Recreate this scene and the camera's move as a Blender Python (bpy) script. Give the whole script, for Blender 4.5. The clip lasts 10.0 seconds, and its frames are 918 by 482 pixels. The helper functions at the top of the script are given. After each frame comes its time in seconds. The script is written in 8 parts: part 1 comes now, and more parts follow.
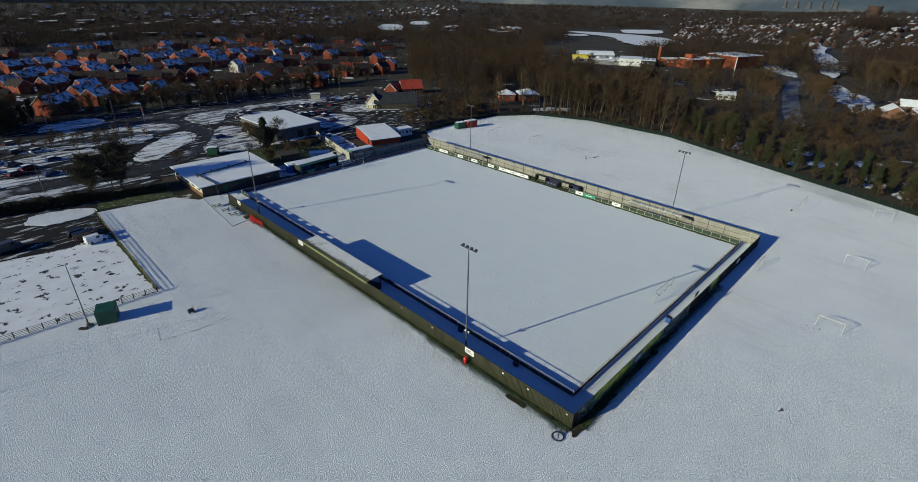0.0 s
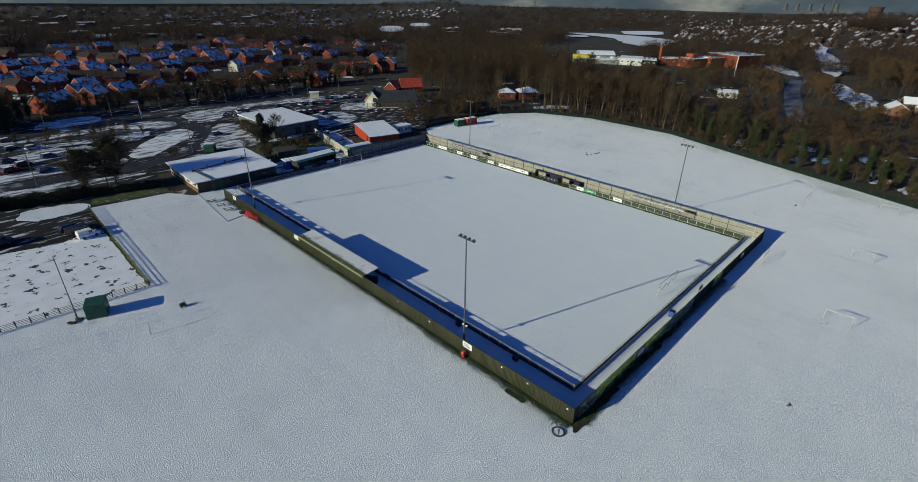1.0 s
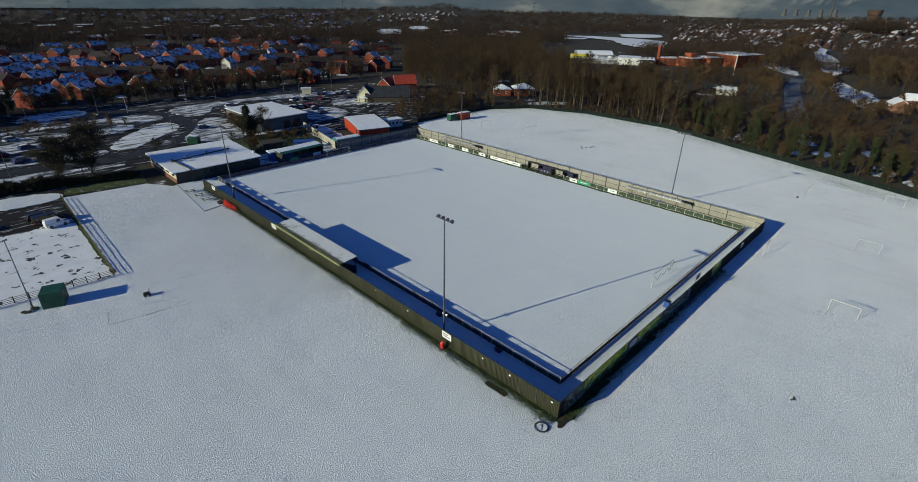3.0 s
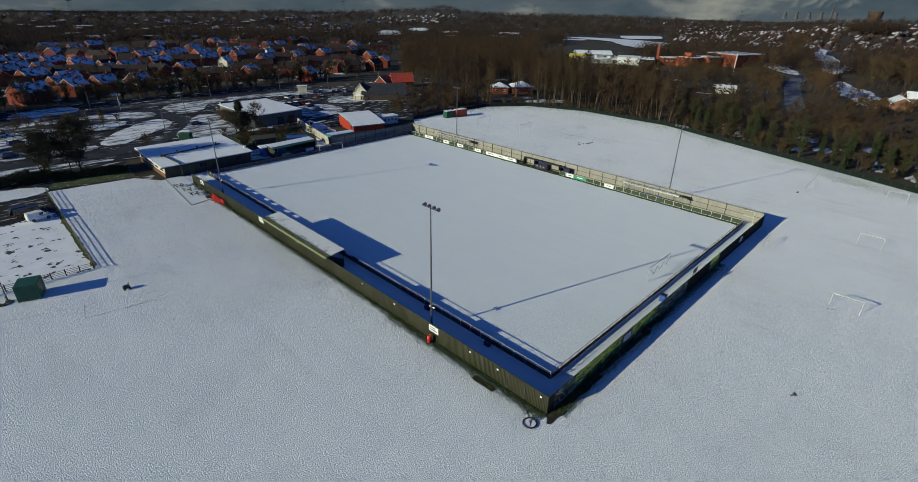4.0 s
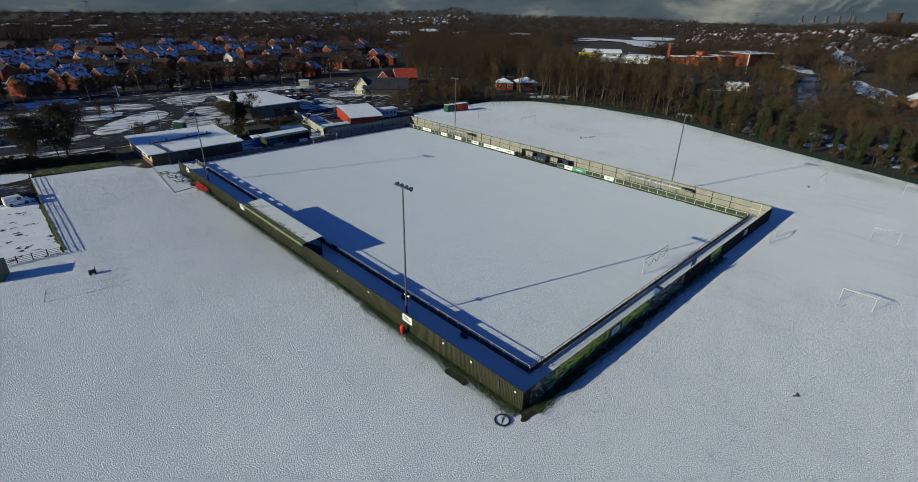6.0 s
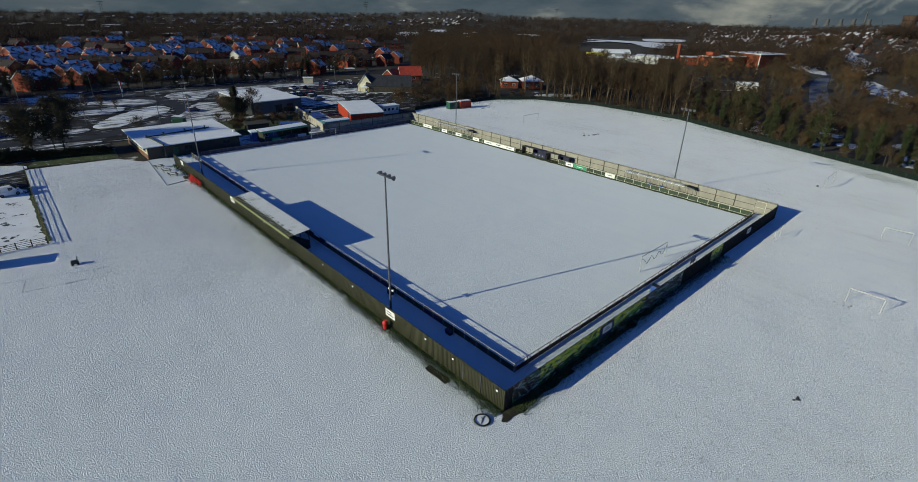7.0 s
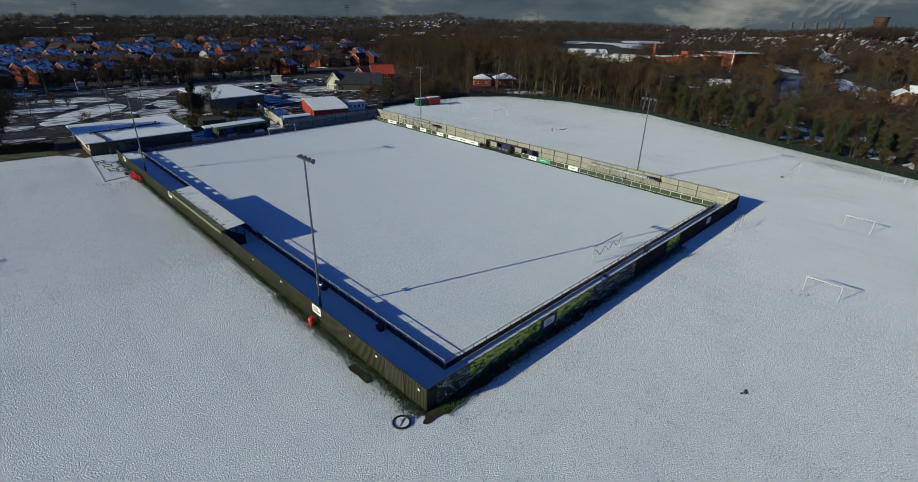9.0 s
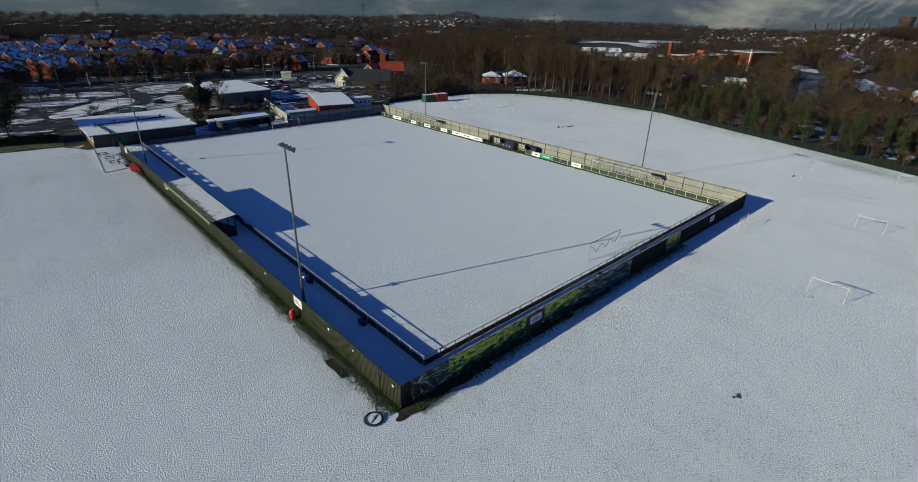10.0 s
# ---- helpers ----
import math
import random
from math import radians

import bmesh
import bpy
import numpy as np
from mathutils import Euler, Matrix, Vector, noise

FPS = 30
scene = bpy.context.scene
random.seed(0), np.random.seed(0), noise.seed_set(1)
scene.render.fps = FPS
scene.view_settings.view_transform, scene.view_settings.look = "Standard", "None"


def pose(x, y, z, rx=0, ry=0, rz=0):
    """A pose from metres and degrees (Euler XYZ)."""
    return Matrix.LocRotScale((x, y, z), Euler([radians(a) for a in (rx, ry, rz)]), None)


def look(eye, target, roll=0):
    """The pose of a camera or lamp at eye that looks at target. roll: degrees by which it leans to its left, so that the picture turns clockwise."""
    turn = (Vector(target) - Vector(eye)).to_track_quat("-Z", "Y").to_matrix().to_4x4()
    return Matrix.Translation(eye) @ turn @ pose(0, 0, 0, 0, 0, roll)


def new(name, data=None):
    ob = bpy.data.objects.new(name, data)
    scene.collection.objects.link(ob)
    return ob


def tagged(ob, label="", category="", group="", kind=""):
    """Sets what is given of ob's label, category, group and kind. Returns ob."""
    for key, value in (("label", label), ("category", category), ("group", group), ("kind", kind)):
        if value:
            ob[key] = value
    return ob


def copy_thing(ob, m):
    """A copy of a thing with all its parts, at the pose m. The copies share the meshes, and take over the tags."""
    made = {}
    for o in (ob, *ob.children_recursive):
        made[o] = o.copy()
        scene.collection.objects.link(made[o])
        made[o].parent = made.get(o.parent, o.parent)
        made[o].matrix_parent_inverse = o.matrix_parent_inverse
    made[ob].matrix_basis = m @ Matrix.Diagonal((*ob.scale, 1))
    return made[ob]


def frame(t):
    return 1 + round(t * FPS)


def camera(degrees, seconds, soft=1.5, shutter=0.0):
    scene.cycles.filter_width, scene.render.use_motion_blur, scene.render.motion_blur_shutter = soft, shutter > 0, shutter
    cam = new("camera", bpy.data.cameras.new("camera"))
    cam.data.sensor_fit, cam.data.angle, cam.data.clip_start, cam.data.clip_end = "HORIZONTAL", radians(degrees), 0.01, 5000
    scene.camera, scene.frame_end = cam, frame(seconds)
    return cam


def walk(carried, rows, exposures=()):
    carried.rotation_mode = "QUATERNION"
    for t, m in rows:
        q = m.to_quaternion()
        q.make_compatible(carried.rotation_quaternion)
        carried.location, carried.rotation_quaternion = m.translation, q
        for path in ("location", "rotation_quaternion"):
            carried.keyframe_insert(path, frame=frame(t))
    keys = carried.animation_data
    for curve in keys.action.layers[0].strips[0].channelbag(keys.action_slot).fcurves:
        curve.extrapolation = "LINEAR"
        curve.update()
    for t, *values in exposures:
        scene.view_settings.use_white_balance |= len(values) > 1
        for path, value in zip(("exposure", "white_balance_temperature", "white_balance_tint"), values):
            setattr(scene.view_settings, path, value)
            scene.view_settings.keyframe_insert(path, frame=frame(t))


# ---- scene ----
# ---------------------------------------------------------------- camera
PATH = [
    (0, (-41.89, -20.841, 48.275), (-40.614, -19.592, 47.375), 1.0),
    (0.5, (-41.462, -20.841, 47.201), (-40.188, -19.587, 46.304), 0.9),
    (1, (-40.861, -20.524, 45.962), (-39.584, -19.269, 45.071), 0.9),
    (1.5, (-40.039, -20.35, 44.727), (-38.761, -19.093, 43.84), 1.0),
    (2, (-39.057, -20.261, 43.604), (-37.776, -19.004, 42.721), 1.0),
    (2.5, (-37.917, -20.321, 42.431), (-36.634, -19.062, 41.553), 1.0),
    (4, (-34.642, -20.663, 38.829), (-33.357, -19.397, 37.965), 1.0),
    (4.5, (-33.464, -20.684, 37.642), (-32.178, -19.415, 36.783), 1.1),
    (5, (-32.057, -20.867, 36.641), (-30.78, -19.589, 35.783), 1.1),
    (5.5, (-30.952, -21.183, 35.904), (-29.686, -19.893, 35.047), 1.1),
    (7, (-26.736, -22.102, 33.212), (-25.5, -20.779, 32.363), 1.3),
    (7.5, (-25.225, -22.561, 32.483), (-24.005, -21.222, 31.636), 1.4),
    (8, (-23.628, -23.076, 31.76), (-22.393, -21.748, 30.916), 1.3),
    (8.5, (-22.065, -23.54, 31.03), (-20.795, -22.242, 30.191), 1.3),
    (9, (-20.549, -24.061, 30.279), (-19.27, -22.77, 29.444), 1.3),
    (9.5, (-19.044, -24.688, 29.626), (-17.788, -23.375, 28.791), 1.4),
    (10, (-17.653, -25.225, 29.067), (-16.413, -23.897, 28.23), 1.4),
]
LENS = 85.7
cam = camera(LENS, 10.0, soft=0.85)
walk(cam, [(t, look(eye, target, roll)) for t, eye, target, roll in PATH], [(0, 0.14, 7130, -2), (10, 0.14, 7130, -2)])

# ---------------------------------------------------------------- world, sun
SUN_AZ = math.atan2(0.288, -0.958)          # direction towards the sun, from +X
SUN_EL = radians(17.7)
world = bpy.data.worlds.new("winter_sky")
scene.world = world
world.use_nodes = True
wn, wl = world.node_tree.nodes, world.node_tree.links
wn.clear()
sky = wn.new("ShaderNodeTexSky")
sky.sky_type, sky.sun_disc = "NISHITA", False
sky.sun_elevation, sky.sun_rotation = SUN_EL, math.pi / 2 - SUN_AZ
sky.air_density, sky.dust_density, sky.ozone_density = 1.0, 0.3, 3.0
bg = wn.new("ShaderNodeBackground")
bg.inputs["Strength"].default_value = 0.055
wo = wn.new("ShaderNodeOutputWorld")
tint = wn.new("ShaderNodeMix")
tint.data_type, tint.blend_type = "RGBA", "MULTIPLY"
tint.inputs["Factor"].default_value = 1.0
tint.inputs["B"].default_value = (0.34, 0.66, 1.55, 1)
wl.new(sky.outputs["Color"], tint.inputs["A"])
wl.new(tint.outputs["Result"], bg.inputs["Color"])
wl.new(bg.outputs["Background"], wo.inputs["Surface"])

sun = new("sun", bpy.data.lights.new("sun", "SUN"))
sun.data.energy, sun.data.angle, sun.data.color = 3.8, radians(0.26), (0.98, 0.95, 0.80)
sun.matrix_world = look((0, 0, 0), (-math.cos(SUN_AZ) * math.cos(SUN_EL), -math.sin(SUN_AZ) * math.cos(SUN_EL), -math.sin(SUN_EL)))

# ---------------------------------------------------------------- helpers


def thing(name, m, label, category, group="", kind=""):
    ob = new(name)
    ob.empty_display_size = 0.3
    ob.matrix_basis = m
    return tagged(ob, label, category, group, kind)


def mesh_of(bm, name, material, smooth=False):
    me = bpy.data.meshes.new(name)
    bm.to_mesh(me)
    bm.free()
    for m in (material if isinstance(material, (list, tuple)) else [material]):
        me.materials.append(m)
    if smooth:
        me.polygons.foreach_set("use_smooth", [True] * len(me.polygons))
    return me


def part(name, bm, material, parent=None, label="", smooth=False):
    me = bm if isinstance(bm, bpy.types.Mesh) else mesh_of(bm, name, material, smooth)
    ob = new(name, me)
    if parent is not None:
        ob.parent = parent
    if label:
        ob["label"] = label
    return ob


def piece(name, me, m, parent):
    ob = new(name, me)
    ob.parent = parent
    ob.matrix_basis = m
    return ob


def box(bm, x0, y0, z0, x1, y1, z1, bevel=0.0, m=None):
    vs = [bm.verts.new(p) for p in ((x0, y0, z0), (x1, y0, z0), (x1, y1, z0), (x0, y1, z0),
                                    (x0, y0, z1), (x1, y0, z1), (x1, y1, z1), (x0, y1, z1))]
    fs = [bm.faces.new([vs[i] for i in q]) for q in ((3, 2, 1, 0), (4, 5, 6, 7), (0, 1, 5, 4), (1, 2, 6, 5), (2, 3, 7, 6), (3, 0, 4, 7))]
    if bevel:
        es = list({e for f in fs for e in f.edges})
        out = bmesh.ops.bevel(bm, geom=es, offset=bevel, segments=1, affect="EDGES")
        vs = list({v for f in out["faces"] for v in f.verts} | {v for v in vs if v.is_valid})
    if m is not None:
        for v in vs:
            v.co = m @ v.co
    return bm


def bbox(*a, **k):
    return box(bmesh.new(), *a, **k)


def tube(bm, a, b, r0, r1=None, n=8, caps=True):
    a, b, r1 = Vector(a), Vector(b), r0 if r1 is None else r1
    d = (b - a).normalized()
    u = d.orthogonal().normalized()
    w = d.cross(u)
    rings = []
    for c, r in ((a, r0), (b, r1)):
        rings.append([bm.verts.new(c + r * (math.cos(2 * math.pi * i / n) * u + math.sin(2 * math.pi * i / n) * w)) for i in range(n)])
    for i in range(n):
        bm.faces.new((rings[0][i], rings[0][(i + 1) % n], rings[1][(i + 1) % n], rings[1][i]))
    if caps:
        bm.faces.new(rings[0][::-1])
        bm.faces.new(rings[1])
    return bm


def poly(bm, pts, z0, z1=None):
    """A flat sheet, or a prism from z0 to z1, over the outline pts (counter-clockwise)."""
    top = [bm.verts.new((x, y, z0 if z1 is None else z1)) for x, y in pts]
    bm.faces.new(top)
    if z1 is not None:
        low = [bm.verts.new((x, y, z0)) for x, y in pts]
        bm.faces.new(low[::-1])
        for i in range(len(pts)):
            j = (i + 1) % len(pts)
            bm.faces.new((low[i], low[j], top[j], top[i]))
    return bm


def prism(bm, outline, axis, a, b):
    """An outline of (u, z) pairs pushed along 'x' or 'y' from a to b."""
    def at(u, z, s):
        return (s, u, z) if axis == "x" else (u, s, z)
    p = [bm.verts.new(at(u, z, a)) for u, z in outline]
    q = [bm.verts.new(at(u, z, b)) for u, z in outline]
    bm.faces.new(p[::-1])
    bm.faces.new(q)
    for i in range(len(outline)):
        j = (i + 1) % len(outline)
        bm.faces.new((p[i], p[j], q[j], q[i]))
    bmesh.ops.recalc_face_normals(bm, faces=bm.faces)
    return bm


def smoothstep(a, b, x):
    t = min(1.0, max(0.0, (x - a) / (b - a)))
    return t * t * (3 - 2 * t)


# ---------------------------------------------------------------- materials
def mat(name, base, rough=0.7, metal=0.0, var=0.2, scale=1.5, second=None, amount=0.5, edge=0.12, fine=12.0, bump=0.3, depth=0.02,
        rand=0.0, spec=0.4, coord="Object", sscale=None, stretch=None):
    """A procedural surface: two scales of noise vary the base colour, 'second' shows in patches, relief from the fine noise."""
    m = bpy.data.materials.new(name)
    m.use_nodes = True
    n, l = m.node_tree.nodes, m.node_tree.links
    p = n["Principled BSDF"]
    p.inputs["Roughness"].default_value, p.inputs["Metallic"].default_value = rough, metal
    p.inputs["Specular IOR Level"].default_value = spec
    tc = n.new("ShaderNodeTexCoord")
    src = tc.outputs[coord]
    if stretch:
        mp = n.new("ShaderNodeMapping")
        mp.inputs["Rotation"].default_value = (0, 0, radians(stretch[0]))
        mp.inputs["Scale"].default_value = (stretch[1], 1, 1)
        l.new(src, mp.inputs["Vector"])
        src = mp.outputs["Vector"]

    def tex(s, detail=4.0):
        t = n.new("ShaderNodeTexNoise")
        t.inputs["Scale"].default_value, t.inputs["Detail"].default_value = s, detail
        t.inputs["Roughness"].default_value = 0.6
        l.new(src, t.inputs["Vector"])
        return t.outputs["Fac"]

    def mix(fac, a, b, kind="MIX"):
        x = n.new("ShaderNodeMix")
        x.data_type, x.blend_type = "RGBA", kind
        for key, v in (("Factor", fac), ("A", a), ("B", b)):
            if isinstance(v, (int, float)):
                x.inputs[key].default_value = v
            elif isinstance(v, tuple):
                x.inputs[key].default_value = (*v, 1)
            else:
                l.new(v, x.inputs[key])
        return x.outputs["Result"]

    def ramp(fac, lo, hi):
        r = n.new("ShaderNodeMapRange")
        r.interpolation_type = "SMOOTHSTEP"
        l.new(fac, r.inputs["Value"])
        r.inputs["From Min"].default_value, r.inputs["From Max"].default_value = lo, hi
        return r.outputs["Result"]

    big, small = tex(scale), tex(fine, 6.0)
    dark = tuple(c * (1 - var) for c in base)
    light = tuple(min(1, c * (1 + var)) for c in base)
    col = mix(ramp(big, 0.3, 0.7), dark, light)
    col = mix(ramp(small, 0.25, 0.75), col, mix(1.0, col, (1 - var * 0.7,) * 3, "MULTIPLY"))
    if second:
        pat = tex(sscale or scale * 0.6, 7.0)
        c = 0.5 + (0.5 - amount) * 0.5
        col = mix(ramp(pat, c - edge / 2, c + edge / 2), col, second)
    if rand:
        oi = n.new("ShaderNodeObjectInfo")
        col = mix(ramp(oi.outputs["Random"], 0.0, 1.0), col, mix(1.0, col, (1 - rand,) * 3, "MULTIPLY"))
    l.new(col, p.inputs["Base Color"])
    if bump:
        b = n.new("ShaderNodeBump")
        b.inputs["Strength"].default_value, b.inputs["Distance"].default_value = bump, depth
        l.new(small, b.inputs["Height"])
        l.new(b.outputs["Normal"], p.inputs["Normal"])
    return m


def glass_mat(name, tone):
    return mat(name, tone, rough=0.08, var=0.2, scale=0.8, bump=0, spec=0.8)


def snow_mat(name, grass=0.045, relief=0.95, worn=(0.79, 0.815, 0.825), white=(0.805, 0.83, 0.84), cool=(0.78, 0.80, 0.83)):
    """Thin snow on short turf: clumpy grains with blades of grass showing in the hollows."""
    m = bpy.data.materials.new(name)
    m.use_nodes = True
    n, l = m.node_tree.nodes, m.node_tree.links
    p = n["Principled BSDF"]
    p.inputs["Roughness"].default_value = 0.65
    p.inputs["Diffuse Roughness"].default_value = 0.2
    p.inputs["Specular IOR Level"].default_value = 0.3
    tc = n.new("ShaderNodeTexCoord")

    def tex(s, detail, rough=0.6):
        t = n.new("ShaderNodeTexNoise")
        t.inputs["Scale"].default_value, t.inputs["Detail"].default_value, t.inputs["Roughness"].default_value = s, detail, rough
        l.new(tc.outputs["Object"], t.inputs["Vector"])
        return t.outputs["Fac"]

    def math_node(op, a, b):
        x = n.new("ShaderNodeMath")
        x.operation = op
        for i, v in enumerate((a, b)):
            if isinstance(v, (int, float)):
                x.inputs[i].default_value = v
            else:
                l.new(v, x.inputs[i])
        return x.outputs[0]

    grain, wide, drift = tex(8.0, 4.0, 0.62), tex(0.05, 4.0), tex(0.17, 3.0)
    lay = n.new("ShaderNodeMapping")
    lay.inputs["Rotation"].default_value = (0, 0, radians(-28))
    lay.inputs["Scale"].default_value = (1.0, 0.68, 1)
    l.new(tc.outputs["Object"], lay.inputs["Vector"])
    lump = n.new("ShaderNodeTexNoise")
    lump.inputs["Scale"].default_value, lump.inputs["Detail"].default_value, lump.inputs["Roughness"].default_value = 8.6, 3.0, 0.58
    l.new(lay.outputs["Vector"], lump.inputs["Vector"])
    clump = lump.outputs["Fac"]
    mp = n.new("ShaderNodeMapping")
    mp.inputs["Rotation"].default_value = (0, 0, radians(8))
    mp.inputs["Scale"].default_value = (0.55, 0.03, 1)
    l.new(tc.outputs["Object"], mp.inputs["Vector"])
    tracks = n.new("ShaderNodeTexNoise")
    tracks.inputs["Scale"].default_value, tracks.inputs["Detail"].default_value = 1.0, 4.0
    l.new(mp.outputs["Vector"], tracks.inputs["Vector"])
    wide = math_node("ADD", math_node("MULTIPLY", wide, 0.6), math_node("MULTIPLY", tracks.outputs["Fac"], 0.4))
    height = math_node("ADD", math_node("MULTIPLY", grain, 0.42), math_node("MULTIPLY", clump, 0.5))
    r = n.new("ShaderNodeMapRange")
    l.new(math_node("ADD", grain, math_node("MULTIPLY", math_node("SUBTRACT", wide, 0.5), 0.45)), r.inputs["Value"])
    r.inputs["From Min"].default_value, r.inputs["From Max"].default_value = 0.26 + grass, 0.36 + grass
    mx = n.new("ShaderNodeMix")
    mx.data_type = "RGBA"
    mx.inputs["A"].default_value, mx.inputs["B"].default_value = (0.15, 0.17, 0.11, 1), (0.80, 0.82, 0.84, 1)
    l.new(r.outputs["Result"], mx.inputs["Factor"])
    tr = n.new("ShaderNodeMapRange")
    tr.interpolation_type = "SMOOTHSTEP"
    tr.inputs["From Min"].default_value, tr.inputs["From Max"].default_value = 0.50, 0.68
    l.new(tracks.outputs["Fac"], tr.inputs["Value"])
    thin = n.new("ShaderNodeMix")
    thin.data_type = "RGBA"
    tone = n.new("ShaderNodeMix")
    tone.data_type = "RGBA"
    tone.inputs["A"].default_value, tone.inputs["B"].default_value = (*white, 1), (*cool, 1)
    dr = n.new("ShaderNodeMapRange")
    dr.inputs["From Min"].default_value, dr.inputs["From Max"].default_value = 0.4, 0.62
    l.new(drift, dr.inputs["Value"])
    l.new(dr.outputs["Result"], tone.inputs["Factor"])
    l.new(tone.outputs["Result"], thin.inputs["A"])
    thin.inputs["B"].default_value = (*worn, 1)
    l.new(tr.outputs["Result"], thin.inputs["Factor"])
    l.new(thin.outputs["Result"], mx.inputs["B"])
    l.new(mx.outputs["Result"], p.inputs["Base Color"])
    b = n.new("ShaderNodeBump")
    b.inputs["Strength"].default_value, b.inputs["Distance"].default_value = relief, 0.2
    l.new(height, b.inputs["Height"])
    l.new(b.outputs["Normal"], p.inputs["Normal"])
    return m


SNOW = snow_mat("field_snow")
SNOW_PITCH = snow_mat("pitch_snow", grass=-0.05, relief=0.42, worn=(0.685, 0.73, 0.75), white=(0.705, 0.75, 0.77), cool=(0.69, 0.735, 0.765))
SNOW_VERGE = mat("thin_verge_snow", (0.74, 0.76, 0.78), rough=0.7, var=0.08, scale=0.3, second=(0.09, 0.085, 0.06), amount=0.41, edge=0.14, fine=4, bump=0.4, depth=0.05, sscale=0.45, stretch=(-20, 0.35))
SNOW_ROOF = mat("roof_snow", (0.80, 0.82, 0.84), rough=0.6, var=0.05, scale=0.4, fine=4, bump=0.3, depth=0.03)
GROUND = mat("woodland_ground", (0.04, 0.033, 0.022), rough=0.95, var=0.4, scale=0.05, second=(0.6, 0.63, 0.66), amount=0.17, edge=0.05, fine=1.5, bump=0.4, depth=0.2, sscale=0.06)
ASPHALT = mat("wet_asphalt", (0.032, 0.033, 0.037), spec=0.2, rough=0.7, var=0.3, scale=0.15, second=(0.35, 0.37, 0.4), amount=0.3, edge=0.12, fine=3, bump=0.15, sscale=0.09)
TRACKED = mat("tracked_snow", (0.70, 0.72, 0.75), rough=0.7, var=0.12, scale=0.25, second=(0.07, 0.07, 0.075), amount=0.49, edge=0.16, fine=3, bump=0.4, depth=0.05, sscale=0.55, stretch=(-25, 0.3))
# wet road: the sky's reflection is put into the blue-grey base colour
SKY_TINTED_ROAD = mat("sky_tinted_road", (0.13, 0.145, 0.18), rough=0.8, var=0.25, scale=0.2, second=(0.05, 0.05, 0.055), amount=0.4, edge=0.3, fine=2, bump=0.2, sscale=0.3, stretch=(14, 0.15))
SLUSH = mat("slushy_tarmac", (0.022, 0.021, 0.022), spec=0.15, rough=0.85, var=0.3, scale=0.2, second=(0.5, 0.52, 0.55), amount=0.31, edge=0.12, fine=3, bump=0.2, sscale=0.6, stretch=(-12, 0.3))
GREEN_SHEET = mat("olive_metal_sheet", (0.052, 0.052, 0.029), rough=0.5, metal=0.0, var=0.22, scale=0.5, fine=8, bump=0.06, rand=0.22)
BLACK_SHEET = mat("dark_metal_sheet", (0.012, 0.0095, 0.0085), rough=0.75, var=0.3, scale=0.5, fine=8, bump=0.06, rand=0.2)
BEIGE_SHEET = mat("pale_metal_sheet", (0.33, 0.312, 0.265), rough=0.55, var=0.1, scale=0.6, fine=6, bump=0.06, rand=0.1)
GALV = mat("galvanised_steel", (0.125, 0.13, 0.14), rough=0.5, metal=0.3, var=0.15, scale=2, bump=0.05)
DARK_STEEL = mat("dark_green_steel", (0.05, 0.055, 0.045), rough=0.5, metal=0.2, var=0.2, scale=2, bump=0.05)
WHITE_PAINT = mat("white_paint", (0.78, 0.78, 0.75), rough=0.5, var=0.06, scale=2, bump=0.05)
CREAM = mat("cream_paint", (0.66, 0.60, 0.42), rough=0.6, var=0.1, scale=1, bump=0.1)
BLACK = mat("black_plastic", (0.015, 0.015, 0.016), rough=0.4, var=0.2, scale=3, bump=0.05)


